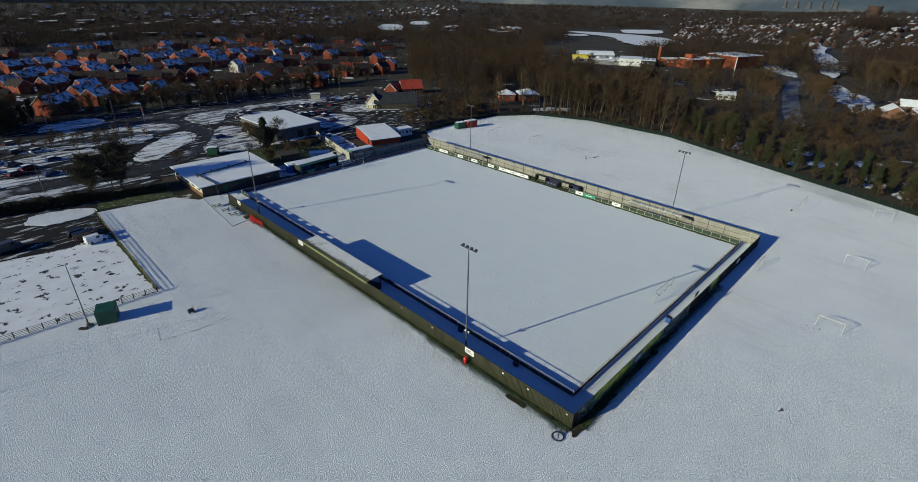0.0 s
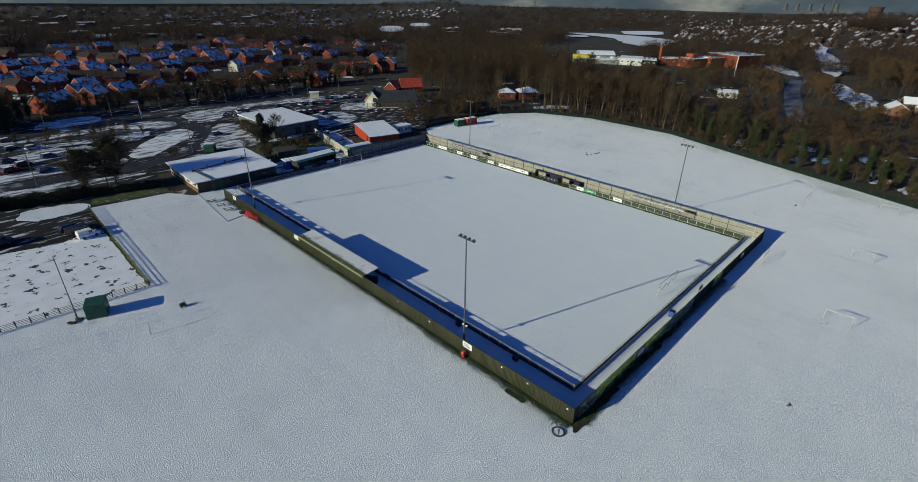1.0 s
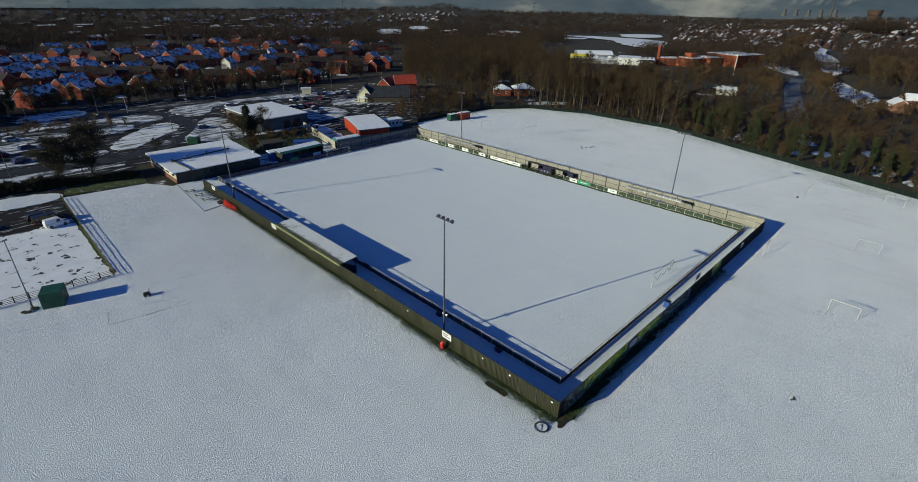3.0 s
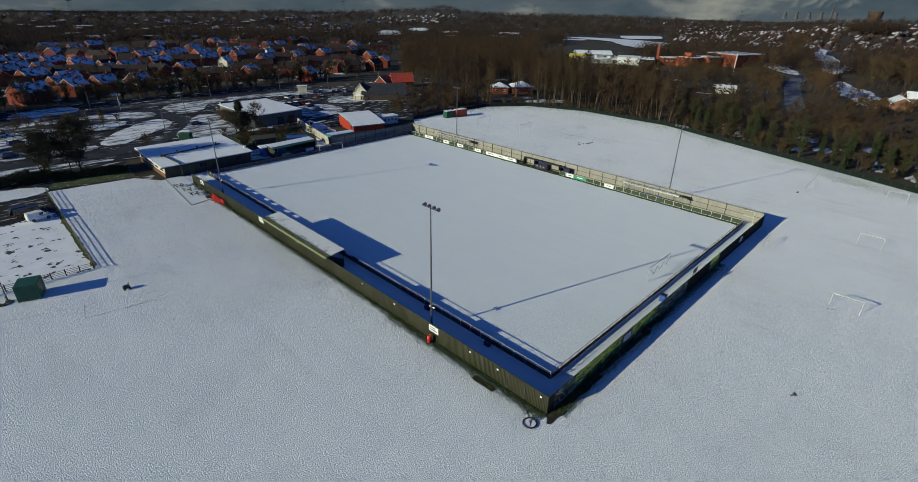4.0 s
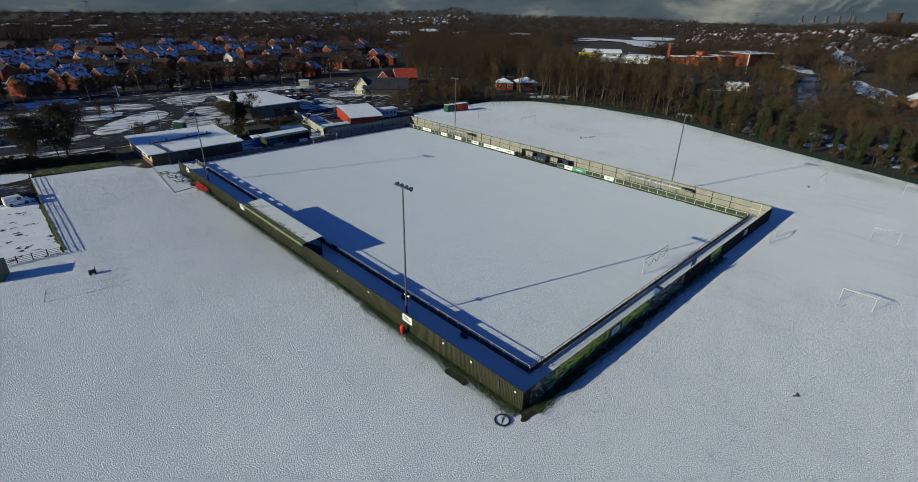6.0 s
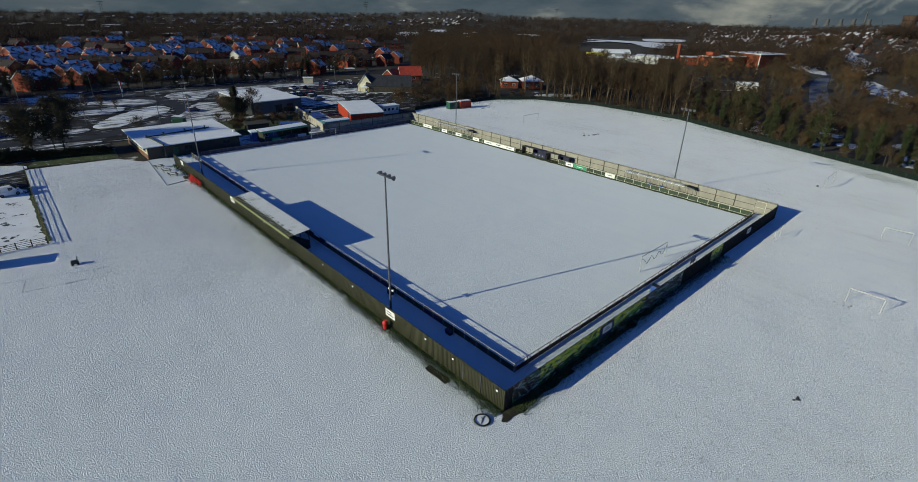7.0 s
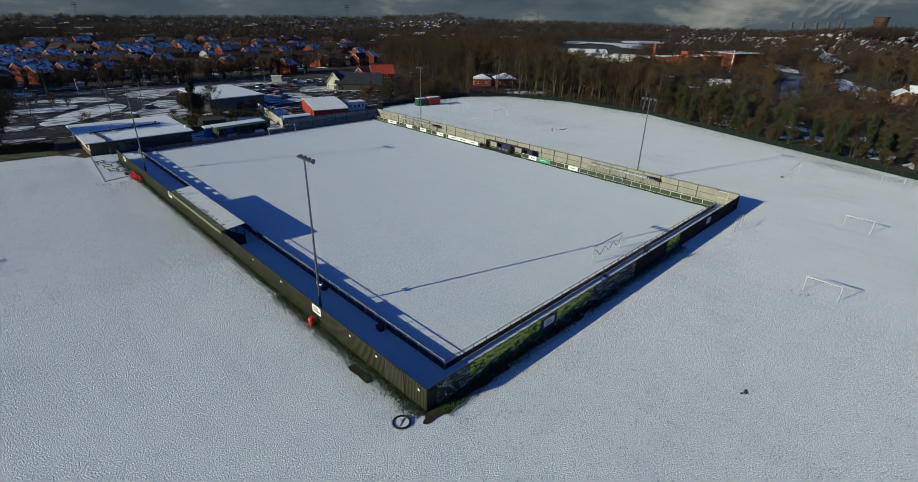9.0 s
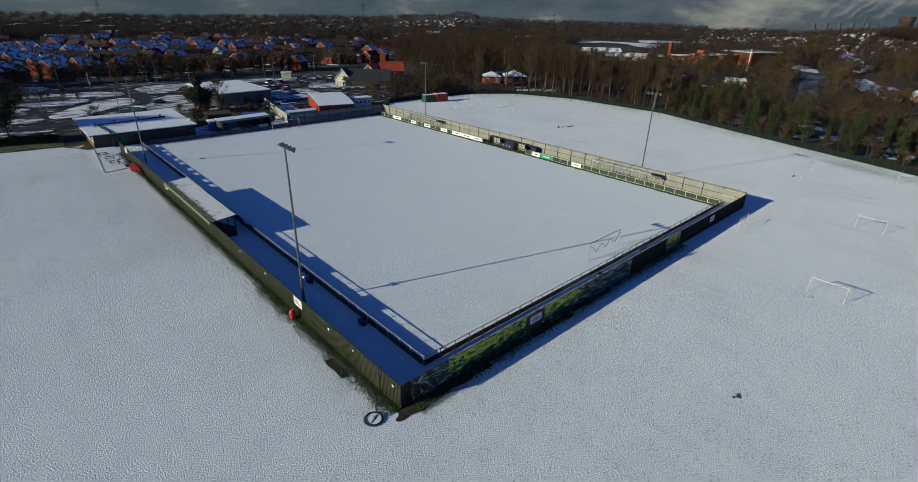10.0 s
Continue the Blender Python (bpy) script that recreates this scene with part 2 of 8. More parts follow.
def mural_mat(name, hills):
    """Spray-painted rolling hills: black ground with bands of green and yellow and pale lettering-like blobs."""
    m = bpy.data.materials.new(name)
    m.use_nodes = True
    n, l = m.node_tree.nodes, m.node_tree.links
    p = n["Principled BSDF"]
    p.inputs["Roughness"].default_value = 0.5
    geo = n.new("ShaderNodeNewGeometry")
    mp = n.new("ShaderNodeMapping")
    mp.inputs["Scale"].default_value = (0.26, 0.0, 0.8)
    mp.inputs["Rotation"].default_value = (0, 0.16, 0)
    l.new(geo.outputs["Position"], mp.inputs["Vector"])

    sep = n.new("ShaderNodeSeparateXYZ")
    l.new(geo.outputs["Position"], sep.inputs["Vector"])

    def layer(scale, lo, hi, color, below, shift, slope=0.0):
        t = n.new("ShaderNodeTexNoise")
        t.inputs["Scale"].default_value, t.inputs["Detail"].default_value, t.inputs["Distortion"].default_value = scale, 5.0, 1.6
        mv = n.new("ShaderNodeVectorMath")
        mv.inputs[1].default_value = (shift, 0, shift * 0.7)
        l.new(mp.outputs["Vector"], mv.inputs[0])
        l.new(mv.outputs["Vector"], t.inputs["Vector"])
        up = n.new("ShaderNodeMath")
        up.operation = "MULTIPLY_ADD"
        l.new(sep.outputs["Z"], up.inputs[0])
        up.inputs[1].default_value, up.inputs[2].default_value = slope, -slope * 1.25
        ad = n.new("ShaderNodeMath")
        l.new(t.outputs["Fac"], ad.inputs[0])
        l.new(up.outputs[0], ad.inputs[1])
        r = n.new("ShaderNodeMapRange")
        r.inputs["From Min"].default_value, r.inputs["From Max"].default_value = lo, hi
        l.new(ad.outputs[0], r.inputs["Value"])
        x = n.new("ShaderNodeMix")
        x.data_type = "RGBA"
        x.inputs["B"].default_value = (*color, 1)
        if isinstance(below, tuple):
            x.inputs["A"].default_value = (*below, 1)
        else:
            l.new(below, x.inputs["A"])
        l.new(r.outputs["Result"], x.inputs["Factor"])
        return x.outputs["Result"]

    c = (0.016, 0.015, 0.015)
    if hills:
        c = layer(0.9, 0.485, 0.51, (0.10, 0.26, 0.035), c, 0.0, 0.20)
        c = layer(1.5, 0.495, 0.535, (0.62, 0.66, 0.06), c, 3.1, 0.27)
        c = layer(3.2, 0.53, 0.56, (0.03, 0.11, 0.02), c, 7.7)
        c = layer(2.2, 0.585, 0.60, (0.012, 0.014, 0.012), c, 21.0)
    else:
        c = layer(2.0, 0.55, 0.57, (0.05, 0.13, 0.06), c, 5.0)
        c = layer(3.4, 0.585, 0.60, (0.34, 0.42, 0.46), c, 9.0)
    c = layer(4.4, 0.625, 0.64, (0.62, 0.70, 0.66), c, 12.3)
    l.new(c, p.inputs["Base Color"])
    return m


MURAL = mural_mat("mural_hills", True)
MURAL_NIGHT = mural_mat("mural_shapes", False)
RED = mat("red_plastic", (0.55, 0.03, 0.025), rough=0.45, var=0.12, scale=2, bump=0.05)
HOUSE_BRICK = mat("estate_brick", (0.29, 0.05, 0.023), rough=0.85, var=0.25, scale=0.5, fine=9, bump=0.25, rand=0.4)
BRICK = mat("red_brick", (0.31, 0.068, 0.029), rough=0.85, var=0.22, scale=0.5, fine=9, bump=0.25, rand=0.35)
BRICK_DULL = mat("brown_brick", (0.23, 0.11, 0.07), rough=0.85, var=0.22, scale=0.5, fine=9, bump=0.25, rand=0.35)
RENDER_WALL = mat("pale_wall", (0.55, 0.52, 0.45), rough=0.8, var=0.12, scale=0.5, bump=0.15)
GREY_WALL = mat("grey_cladding", (0.20, 0.205, 0.21), rough=0.6, var=0.12, scale=0.4, bump=0.1)
SLATE = mat("dark_slate", (0.035, 0.037, 0.042), rough=0.6, var=0.25, scale=0.8, fine=6, bump=0.25)
RED_TILE = mat("red_roof_tile", (0.42, 0.06, 0.035), rough=0.7, var=0.2, scale=0.7, fine=5, bump=0.3)
WOOD = mat("weathered_timber", (0.27, 0.23, 0.10), rough=0.8, var=0.25, scale=1.5, fine=14, bump=0.3)
DARK_WOOD = mat("dark_timber", (0.06, 0.05, 0.035), rough=0.8, var=0.25, scale=1.5, fine=14, bump=0.3)
GREEN_BOX = mat("dark_green_paint", (0.018, 0.085, 0.05), rough=0.45, var=0.15, scale=1, bump=0.08)
RED_BOX = mat("orange_red_paint", (0.40, 0.045, 0.02), rough=0.5, var=0.12, scale=1, bump=0.08)
TEAL = mat("teal_paint", (0.03, 0.19, 0.19), rough=0.5, var=0.15, scale=1, bump=0.08)
BLUE = mat("blue_paint", (0.03, 0.09, 0.32), rough=0.45, var=0.12, scale=1, bump=0.06)
NAVY = mat("navy_board", (0.02, 0.022, 0.06), rough=0.5, var=0.2, scale=1, bump=0.05)
MAROON = mat("dark_maroon_board", (0.05, 0.022, 0.018), rough=0.55, var=0.25, scale=1, bump=0.05, rand=0.3)
MESH_GREEN = mat("green_mesh_panel", (0.035, 0.06, 0.035), rough=0.6, var=0.2, scale=2, bump=0.2, rand=0.2)
SIGN_GREEN = mat("green_sign", (0.05, 0.30, 0.17), rough=0.45, var=0.05, scale=2, bump=0)
INK = mat("sign_ink", (0.05, 0.05, 0.06), rough=0.6, var=0.05, bump=0)
YELLOW = mat("yellow_paint", (0.6, 0.5, 0.06), rough=0.5, var=0.1, bump=0.05)
GLASS = glass_mat("window_glass", (0.03, 0.035, 0.045))
RUBBER = mat("black_rubber", (0.016, 0.016, 0.016), rough=0.8, var=0.2, scale=5, bump=0.1)
GRASS = mat("rough_grass", (0.072, 0.098, 0.034), rough=0.9, var=0.35, scale=0.8, fine=5, bump=0.2)
MUD = mat("wet_mud", (0.03, 0.024, 0.015), rough=0.9, var=0.35, scale=1.2, second=(0.06, 0.07, 0.025), amount=0.3, edge=0.2, fine=6, bump=0.5, depth=0.05, sscale=1.4)
EARTH = mat("bare_earth", (0.05, 0.04, 0.025), rough=0.95, var=0.35, scale=1.2, second=(0.5, 0.52, 0.54), amount=0.28, edge=0.1, fine=6, bump=0.5, depth=0.05, sscale=1.4)
TURF = mat("wet_turf", (0.05, 0.07, 0.022), rough=0.95, var=0.35, scale=0.7, second=(0.45, 0.47, 0.48), amount=0.22, edge=0.1, fine=5, bump=0.5, depth=0.05, sscale=1.0)
BARK = mat("winter_bark", (0.10, 0.08, 0.055), rough=0.95, var=0.3, scale=2, fine=10, bump=0.4, rand=0.3)
PALE_BARK = mat("pale_bark", (0.15, 0.11, 0.068), rough=0.9, var=0.25, scale=2, fine=10, bump=0.4, rand=0.25)
TWIG = mat("bare_twigs", (0.088, 0.057, 0.027), rough=0.95, var=0.25, scale=0.4, fine=3, bump=0, rand=0.35)
TWIG_RUST = mat("rusty_twigs", (0.12, 0.068, 0.028), rough=0.95, var=0.25, scale=0.4, fine=3, bump=0, rand=0.3)
IVY = mat("ivy_leaves", (0.038, 0.056, 0.015), rough=0.7, var=0.35, scale=0.6, fine=3, bump=0, rand=0.3)

# ---------------------------------------------------------------- ground
SKYLINE = ((-40, -12), (0, 11), (5.7, 10.5), (7.6, 9), (9.7, 7), (11.8, 2), (14, -3), (16.4, -2), (18.9, 0), (21.5, 1.5), (24.2, 4), (27, 5), (33, 5), (39, 6), (42, 8),
           (45, 14), (46.5, 23), (47.5, 23.5), (48.6, 16), (51.5, 13), (57.7, 5), (63.6, 4.5), (69, 1), (76.7, -3), (85, -1), (120, -1))
RIDGE = 1700.0


def skyline(az):
    for (a, za), (b, zb) in zip(SKYLINE, SKYLINE[1:]):
        if a <= az <= b:
            return za + (zb - za) * smoothstep(a, b, az)
    return -12.0


def terrain(x, y):
    """The land: level round the fields, dipping to a wide valley, rising to a wooded ridge and falling away behind it."""
    r = math.hypot(x, y)
    if r < 520:
        return 0.0
    rise = skyline(math.degrees(math.atan2(y, x)))
    z = rise * smoothstep(620, RIDGE, r) - 9 * smoothstep(520, 900, r) * (1 - smoothstep(1000, RIDGE, r))
    z -= 45 * smoothstep(RIDGE + 80, 3600, r)
    z += 17 * math.exp(-((x - 985) ** 2 + (y - 105) ** 2) / 190 ** 2)
    return z + 2 * noise.noise((x / 300, y / 300, 0.3)) * smoothstep(600, 1300, r)


def build_ground():
    verts, faces, n = [], [], 180
    radii = [0] + [30 * i for i in range(1, 18)] + [520 * (4700 / 520) ** (i / 46) for i in range(0, 47)]
    radii = sorted(set(radii))
    verts.append((0, 0, -0.06))
    for r in radii[1:]:
        for i in range(n):
            a = 2 * math.pi * i / n
            x, y = r * math.cos(a), r * math.sin(a)
            verts.append((x, y, terrain(x, y) - 0.06))
    for i in range(n):
        faces.append((0, 1 + i, 1 + (i + 1) % n))
    for k in range(len(radii) - 2):
        for i in range(n):
            a, b = 1 + k * n + i, 1 + k * n + (i + 1) % n
            faces.append((a, a + n, b + n, b))
    me = bpy.data.meshes.new("ground")
    me.from_pydata(verts, [], faces)
    me.materials.append(GROUND)
    me.polygons.foreach_set("use_smooth", [True] * len(me.polygons))
    tagged(new("ground", me), "dark winter woodland earth with patches of snow", "ground", kind="structure")


build_ground()

# the playing fields: a sheet of thin snow with slight unevenness
FIELD = ((-70, -140), (95, -140), (119.5, -23), (126.8, -2.6), (135.2, 21.4), (147.3, 54), (147.5, 88), (139, 110.5), (124, 120.7), (104, 122), (84, 121), (78, 112),
         (72.5, 107.8), (40, 108), (18, 107.8), (-5, 108), (-9, 114), (-25.6, 116), (-26.4, 69), (-36, 69.4), (-48, 69.9), (-80, 71), (-150, 73), (-160, -140))


def inside(x, y, pts):
    hit = False
    for (xa, ya), (xb, yb) in zip(pts, pts[1:] + pts[:1]):
        if (ya > y) != (yb > y) and x < xa + (y - ya) / (yb - ya) * (xb - xa):
            hit = not hit
    return hit


def sheet(name, pts, material, z, label, category, relief=0.0, cell=4.0, kind="structure"):
    bm = bmesh.new()
    poly(bm, pts, z)
    if relief:
        bmesh.ops.triangulate(bm, faces=bm.faces)
        xs, ys = [p[0] for p in pts], [p[1] for p in pts]
        for lo, hi, no in ((min(xs), max(xs), (1, 0, 0)), (min(ys), max(ys), (0, 1, 0))):
            c = lo + cell
            while c < hi:
                bmesh.ops.bisect_plane(bm, geom=bm.verts[:] + bm.edges[:] + bm.faces[:], plane_co=(c, c, 0), plane_no=no)
                c += cell
        for v in bm.verts:
            v.co.z += relief * noise.noise((v.co.x / 9, v.co.y / 9, 1.7))
    ob = new(name, mesh_of(bm, name, material, smooth=True))
    return tagged(ob, label, category, kind=kind)


sheet("field", FIELD, SNOW, 0.0, "playing field under thin snow with grass tips showing", "field", relief=0.03, cell=5.0)
PITCH = ((4.8, 3.0), (69.3, 3.0), (69.3, 104.6), (4.8, 104.6))
sheet("pitch", PITCH, SNOW_PITCH, 0.048, "smooth snow-covered football pitch inside its railing", "pitch")

sheet("enclosure_path", ((0.1, 0.1), (71.9, 0.1), (71.9, 107.1), (42, 107.4), (20, 107.4), (0.1, 101)), SNOW_PITCH, 0.04, "smooth snow on the walkway round the pitch", "path")

# ---------------------------------------------------------------- perimeter fence of the ground
FENCE_H = 2.34


def ribbed_mesh(name, width, height, material, ribs=5, depth=0.045):
    """One trapezoidal sheet, standing on z = 0 along +x, ribs pushed towards -y."""
    bm = bmesh.new()
    step = width / ribs
    line = []
    for i in range(ribs):
        x = i * step
        line += [(x, 0), (x + step * 0.4, 0), (x + step * 0.55, -depth), (x + step * 0.85, -depth)]
    line.append((width - 0.004, 0))
    rows = [[bm.verts.new((x, y, z)) for x, y in line] for z in (0, height)]
    for i in range(len(line) - 1):
        bm.faces.new((rows[0][i], rows[0][i + 1], rows[1][i + 1], rows[1][i]))
    ext = bmesh.ops.extrude_face_region(bm, geom=bm.faces[:])
    for v in ext["geom"]:
        if isinstance(v, bmesh.types.BMVert):
            v.co.y += 0.012
    bmesh.ops.recalc_face_normals(bm, faces=bm.faces)
    return mesh_of(bm, name, material)


def fence_run(name, a, b, out, in_, height, label, pick=None, posts=3.0, gap=()):
    """A sheet-metal fence from a to b; its ribbed outside lies to the right of the way from a to b."""
    a, b = Vector((*a, 0)), Vector((*b, 0))
    d = b - a
    ang = math.degrees(math.atan2(d.y, d.x))
    top = thing(name, pose(a.x, a.y, 0, rz=ang), label, "fence", kind="structure")
    count = max(1, round(d.length))
    w = d.length / count
    sheets = [ribbed_mesh("sheet", w, height, m) for m in out]
    for i in range(count):
        piece("sheet", sheets[pick(i) if pick else 0], pose(i * w, 0, 0), top)
    part("liner", bbox(0.002, 0.016, 0.03, d.length - 0.002, 0.024, height - 0.02), in_, top)
    post = mesh_of(bbox(-0.05, 0.03, 0, 0.05, 0.13, height + 0.04, bevel=0.008), "post", DARK_STEEL)
    k = max(1, round(d.length / posts))
    for i in range(k + 1):
        piece("post", post, pose(min(max(0.06, d.length * i / k), d.length - 0.06), 0, 0), top)
    for z in (0.35, height * 0.55, height - 0.12):
        part("rail", bbox(0.02, 0.026, z - 0.035, d.length - 0.02, 0.085, z + 0.035), DARK_STEEL, top)
    part("capping", bbox(0, -0.045, height, d.length, 0.03, height + 0.025), DARK_STEEL, top)
    return top


fence_run("fence_west", (0, 101.5), (0, 0), [GREEN_SHEET], DARK_STEEL, FENCE_H, "olive green ribbed metal perimeter fence with snow at its foot")
fence_run("fence_south", (0.05, 0), (72, 0), [BLACK_SHEET, MURAL, MURAL_NIGHT], DARK_STEEL, FENCE_H, "dark ribbed metal perimeter fence with a painted mural", pick=lambda i: 1 if 5 <= i < 25 or 44 <= i < 48 else 2 if 1 <= i < 5 or 25 <= i < 35 else 0)
fence_run("fence_east", (72, 0.05), (72, 107.2), [BEIGE_SHEET], BEIGE_SHEET, FENCE_H + 0.36, "pale ribbed metal fence with dark posts and rails", posts=3.6)
fence_run("fence_north", (72, 107.2), (42, 107.6), [BEIGE_SHEET], mat("grey_metal_sheet", (0.2, 0.2, 0.19), rough=0.6, var=0.12, scale=0.6, bump=0.06), FENCE_H + 0.4, "grey sheet-metal fence behind the far goal", posts=3.6)


# ---------------------------------------------------------------- floodlights
def floodlight(x, y, face, height=16.8, label="", lamps=4, shift=0.0):
    """A tapered steel column with four lamps on a cross-arm; face is +1 where they shine towards +x."""
    top = thing("floodlight", pose(x, y, 0), label or "tall galvanised steel floodlight column with four lamps", "floodlight", "pitch floodlights")
    bm = bmesh.new()
    tube(bm, (0, 0, 0), (0, 0, 0.9), 0.17 if lamps > 1 else 0.11, 0.17 if lamps > 1 else 0.11, 10)
    tube(bm, (0, 0, 0.9), (0, 0, height - 0.4), 0.135 if lamps > 1 else 0.085, 0.085 if lamps > 1 else 0.055, 10)
    part("column", bm, GALV, top, smooth=False)
    part("base_plate", bbox(-0.28, -0.28, 0, 0.28, 0.28, 0.03, bevel=0.01), GALV, top)
    part("hatch", bbox(-0.19, -0.05, 0.3, -0.165, 0.05, 0.75), DARK_STEEL, top)
    part("cross_arm", bbox(-0.05, -0.4 * lamps + 0.3 + shift, height - 0.45, 0.05, 0.4 * lamps - 0.3 + shift, height - 0.35, bevel=0.01), GALV, top)
    for k in range(lamps):
        yy = 0.8 * k - 0.4 * (lamps - 1) + shift
        lamp = part("lamp", bmesh.new(), GALV, top)
        bm = bmesh.new()
        tube(bm, (0, 0, -0.02), (0.34, 0, -0.16), 0.11, 0.27, 10)
        tube(bm, (0.34, 0, -0.16), (0.37, 0, -0.172), 0.28, 0.28, 10)
        bm.to_mesh(lamp.data)
        bm.free()
        lamp.matrix_basis = pose(0.1 * face, yy, height - 0.3, rz=0 if face > 0 else 180) @ Matrix.Scale(1.0 if lamps > 1 else 0.55, 4)
        part("lens", tube(bmesh.new(), (0.372, 0, -0.173), (0.38, 0, -0.176), 0.25, 0.25, 10), GALV, lamp)
        part("bracket", bbox(-0.03, -0.03, -0.12, 0.05, 0.03, 0.02), GALV, lamp)
    for s in (-1, 1) if lamps > 1 else ():
        part("loudspeaker", tube(bmesh.new(), (0.05 * face, 0.12 * s, 3.3), (0.18 * face, 0.42 * s, 3.25), 0.05, 0.16, 8), WHITE_PAINT, top)
    return top


floodlight(1.55, 19.8, 1, 17.5, shift=0.25)
floodlight(2.0, 89.0, 1)
floodlight(73.1, 19.75, -1)
floodlight(73.2, 87.4, -1)


# ---------------------------------------------------------------- pitch barrier
def barrier(name, a, b, board_of, label, post_mat=GALV, spacing=2.0, height=1.05, rails=(1.05,), group="pitch barrier", proud=0.0, gap=0.14):
    """Posts, top rail and one infill board a span; board_of(i) gives a material, None for an open span."""
    a, b = Vector((*a, 0)), Vector((*b, 0))
    d = b - a
    top = thing(name, pose(a.x, a.y, 0, rz=math.degrees(math.atan2(d.y, d.x))), label, "railing", group)
    k = round(d.length / spacing)
    w = d.length / k
    post = mesh_of(bbox(-0.045, -0.045, 0, 0.045, 0.045, height + proud, bevel=0.01), "post", post_mat)
    boards = {}
    for i in range(k + 1):
        piece("post", post, pose(i * w, 0, 0), top)
    for z in rails:
        part("rail", tube(bmesh.new(), (0, 0, z), (d.length, 0, z), 0.035, n=6), post_mat, top)
    for i in range(k):
        m = board_of(i, k)
        if m is None:
            continue
        if m.name not in boards:
            boards[m.name] = mesh_of(bbox(0.05, -0.015, 0.08, w - 0.05, 0.015, height - (0.04 if m is NAVY else gap)), "board", m)
        piece("board", boards[m.name], pose(i * w, 0, 0), top)
    return top


CREAM_RAIL = mat("cream_rail_paint", (0.58, 0.57, 0.46), rough=0.5, var=0.08, bump=0.05)
PALE_STEEL = mat("pale_galvanised_steel", (0.36, 0.37, 0.37), rough=0.5, metal=0.2, var=0.15, scale=2, bump=0.05)
PINK_BOARD = mat("faded_pink_board", (0.17, 0.13, 0.125), rough=0.6, var=0.15, bump=0.05)
DULL_STEEL = mat("dull_brown_steel", (0.2, 0.15, 0.14), rough=0.6, var=0.2, scale=2, bump=0.05)
barrier("railing_west", (4.65, 2.95), (4.65, 104.6), lambda i, k: NAVY if i in (6, 7, 12, 13, 14) or (i > 20 and i % 5 not in (0, 2)) else MESH_GREEN, "pale-posted pitch railing with dark green mesh infill", PALE_STEEL, spacing=1.83, height=1.12, rails=(1.12,), proud=0.13, gap=0.32)
barrier("railing_south", (4.75, 2.9), (69.4, 2.9), lambda i, k: PINK_BOARD if 11 <= i <= 13 or 18 <= i <= 21 else MAROON, "pitch railing with dark maroon boards behind the goal", DULL_STEEL, spacing=1.83, height=1.1, rails=(1.1,), proud=0.04, gap=0.42)
barrier("railing_east", (69.4, 3.0), (69.4, 56 - 9.5), lambda i, k: MESH_GREEN, "cream pitch railing with green mesh infill", CREAM_RAIL, rails=(1.05, 0.12))
barrier("railing_east", (69.4, 60.3), (69.4, 104.6), lambda i, k: MESH_GREEN, "cream pitch railing with green mesh infill", CREAM_RAIL, rails=(1.05, 0.12))
barrier("railing_north", (69.3, 104.6), (4.75, 104.6), lambda i, k: NAVY, "grey pitch railing with dark boards before the far fence", GALV, rails=(1.05, 0.55))


def advert(y0, y1, back, ink, label, x=69.33, z0=0.12, z1=0.98, bars=1):
    """A sign board fixed to the pitch side of the east railing, with its writing as bars."""
    top = thing("advertising_board", pose(x, (y0 + y1) / 2, 0), label, "sign", "boards along the railing")
    w = (y1 - y0) / 2
    part("panel", bbox(-0.02, -w, z0, 0.02, w, z1, bevel=0.006), back, top)
    for i in range(bars):
        c = -w + 2 * w * (i + 0.5) / bars
        part("writing", bbox(-0.026, c - w / bars * 0.5, 0.5, -0.0215, c + w / bars * 0.5, 0.66), ink, top)
    return top


for y0, y1 in ((94.0, 98.0), (86.9, 89.3), (80.7, 83.2), (73.6, 76.0)):
    advert(y0, y1, WHITE_PAINT, INK, "white advertising board on the pitch railing")
advert(60.6, 71.6, WHITE_PAINT, INK, "long white advertising board on the pitch railing", bars=3)
advert(42.2, 44.3, WHITE_PAINT, INK, "small white advertising board on the pitch railing")
advert(38.6, 42.0, SIGN_GREEN, WHITE_PAINT, "green advertising board on the pitch railing", bars=1)
advert(31.2, 33.6, WHITE_PAINT, SIGN_GREEN, "white advertising board with a green mark on the railing")


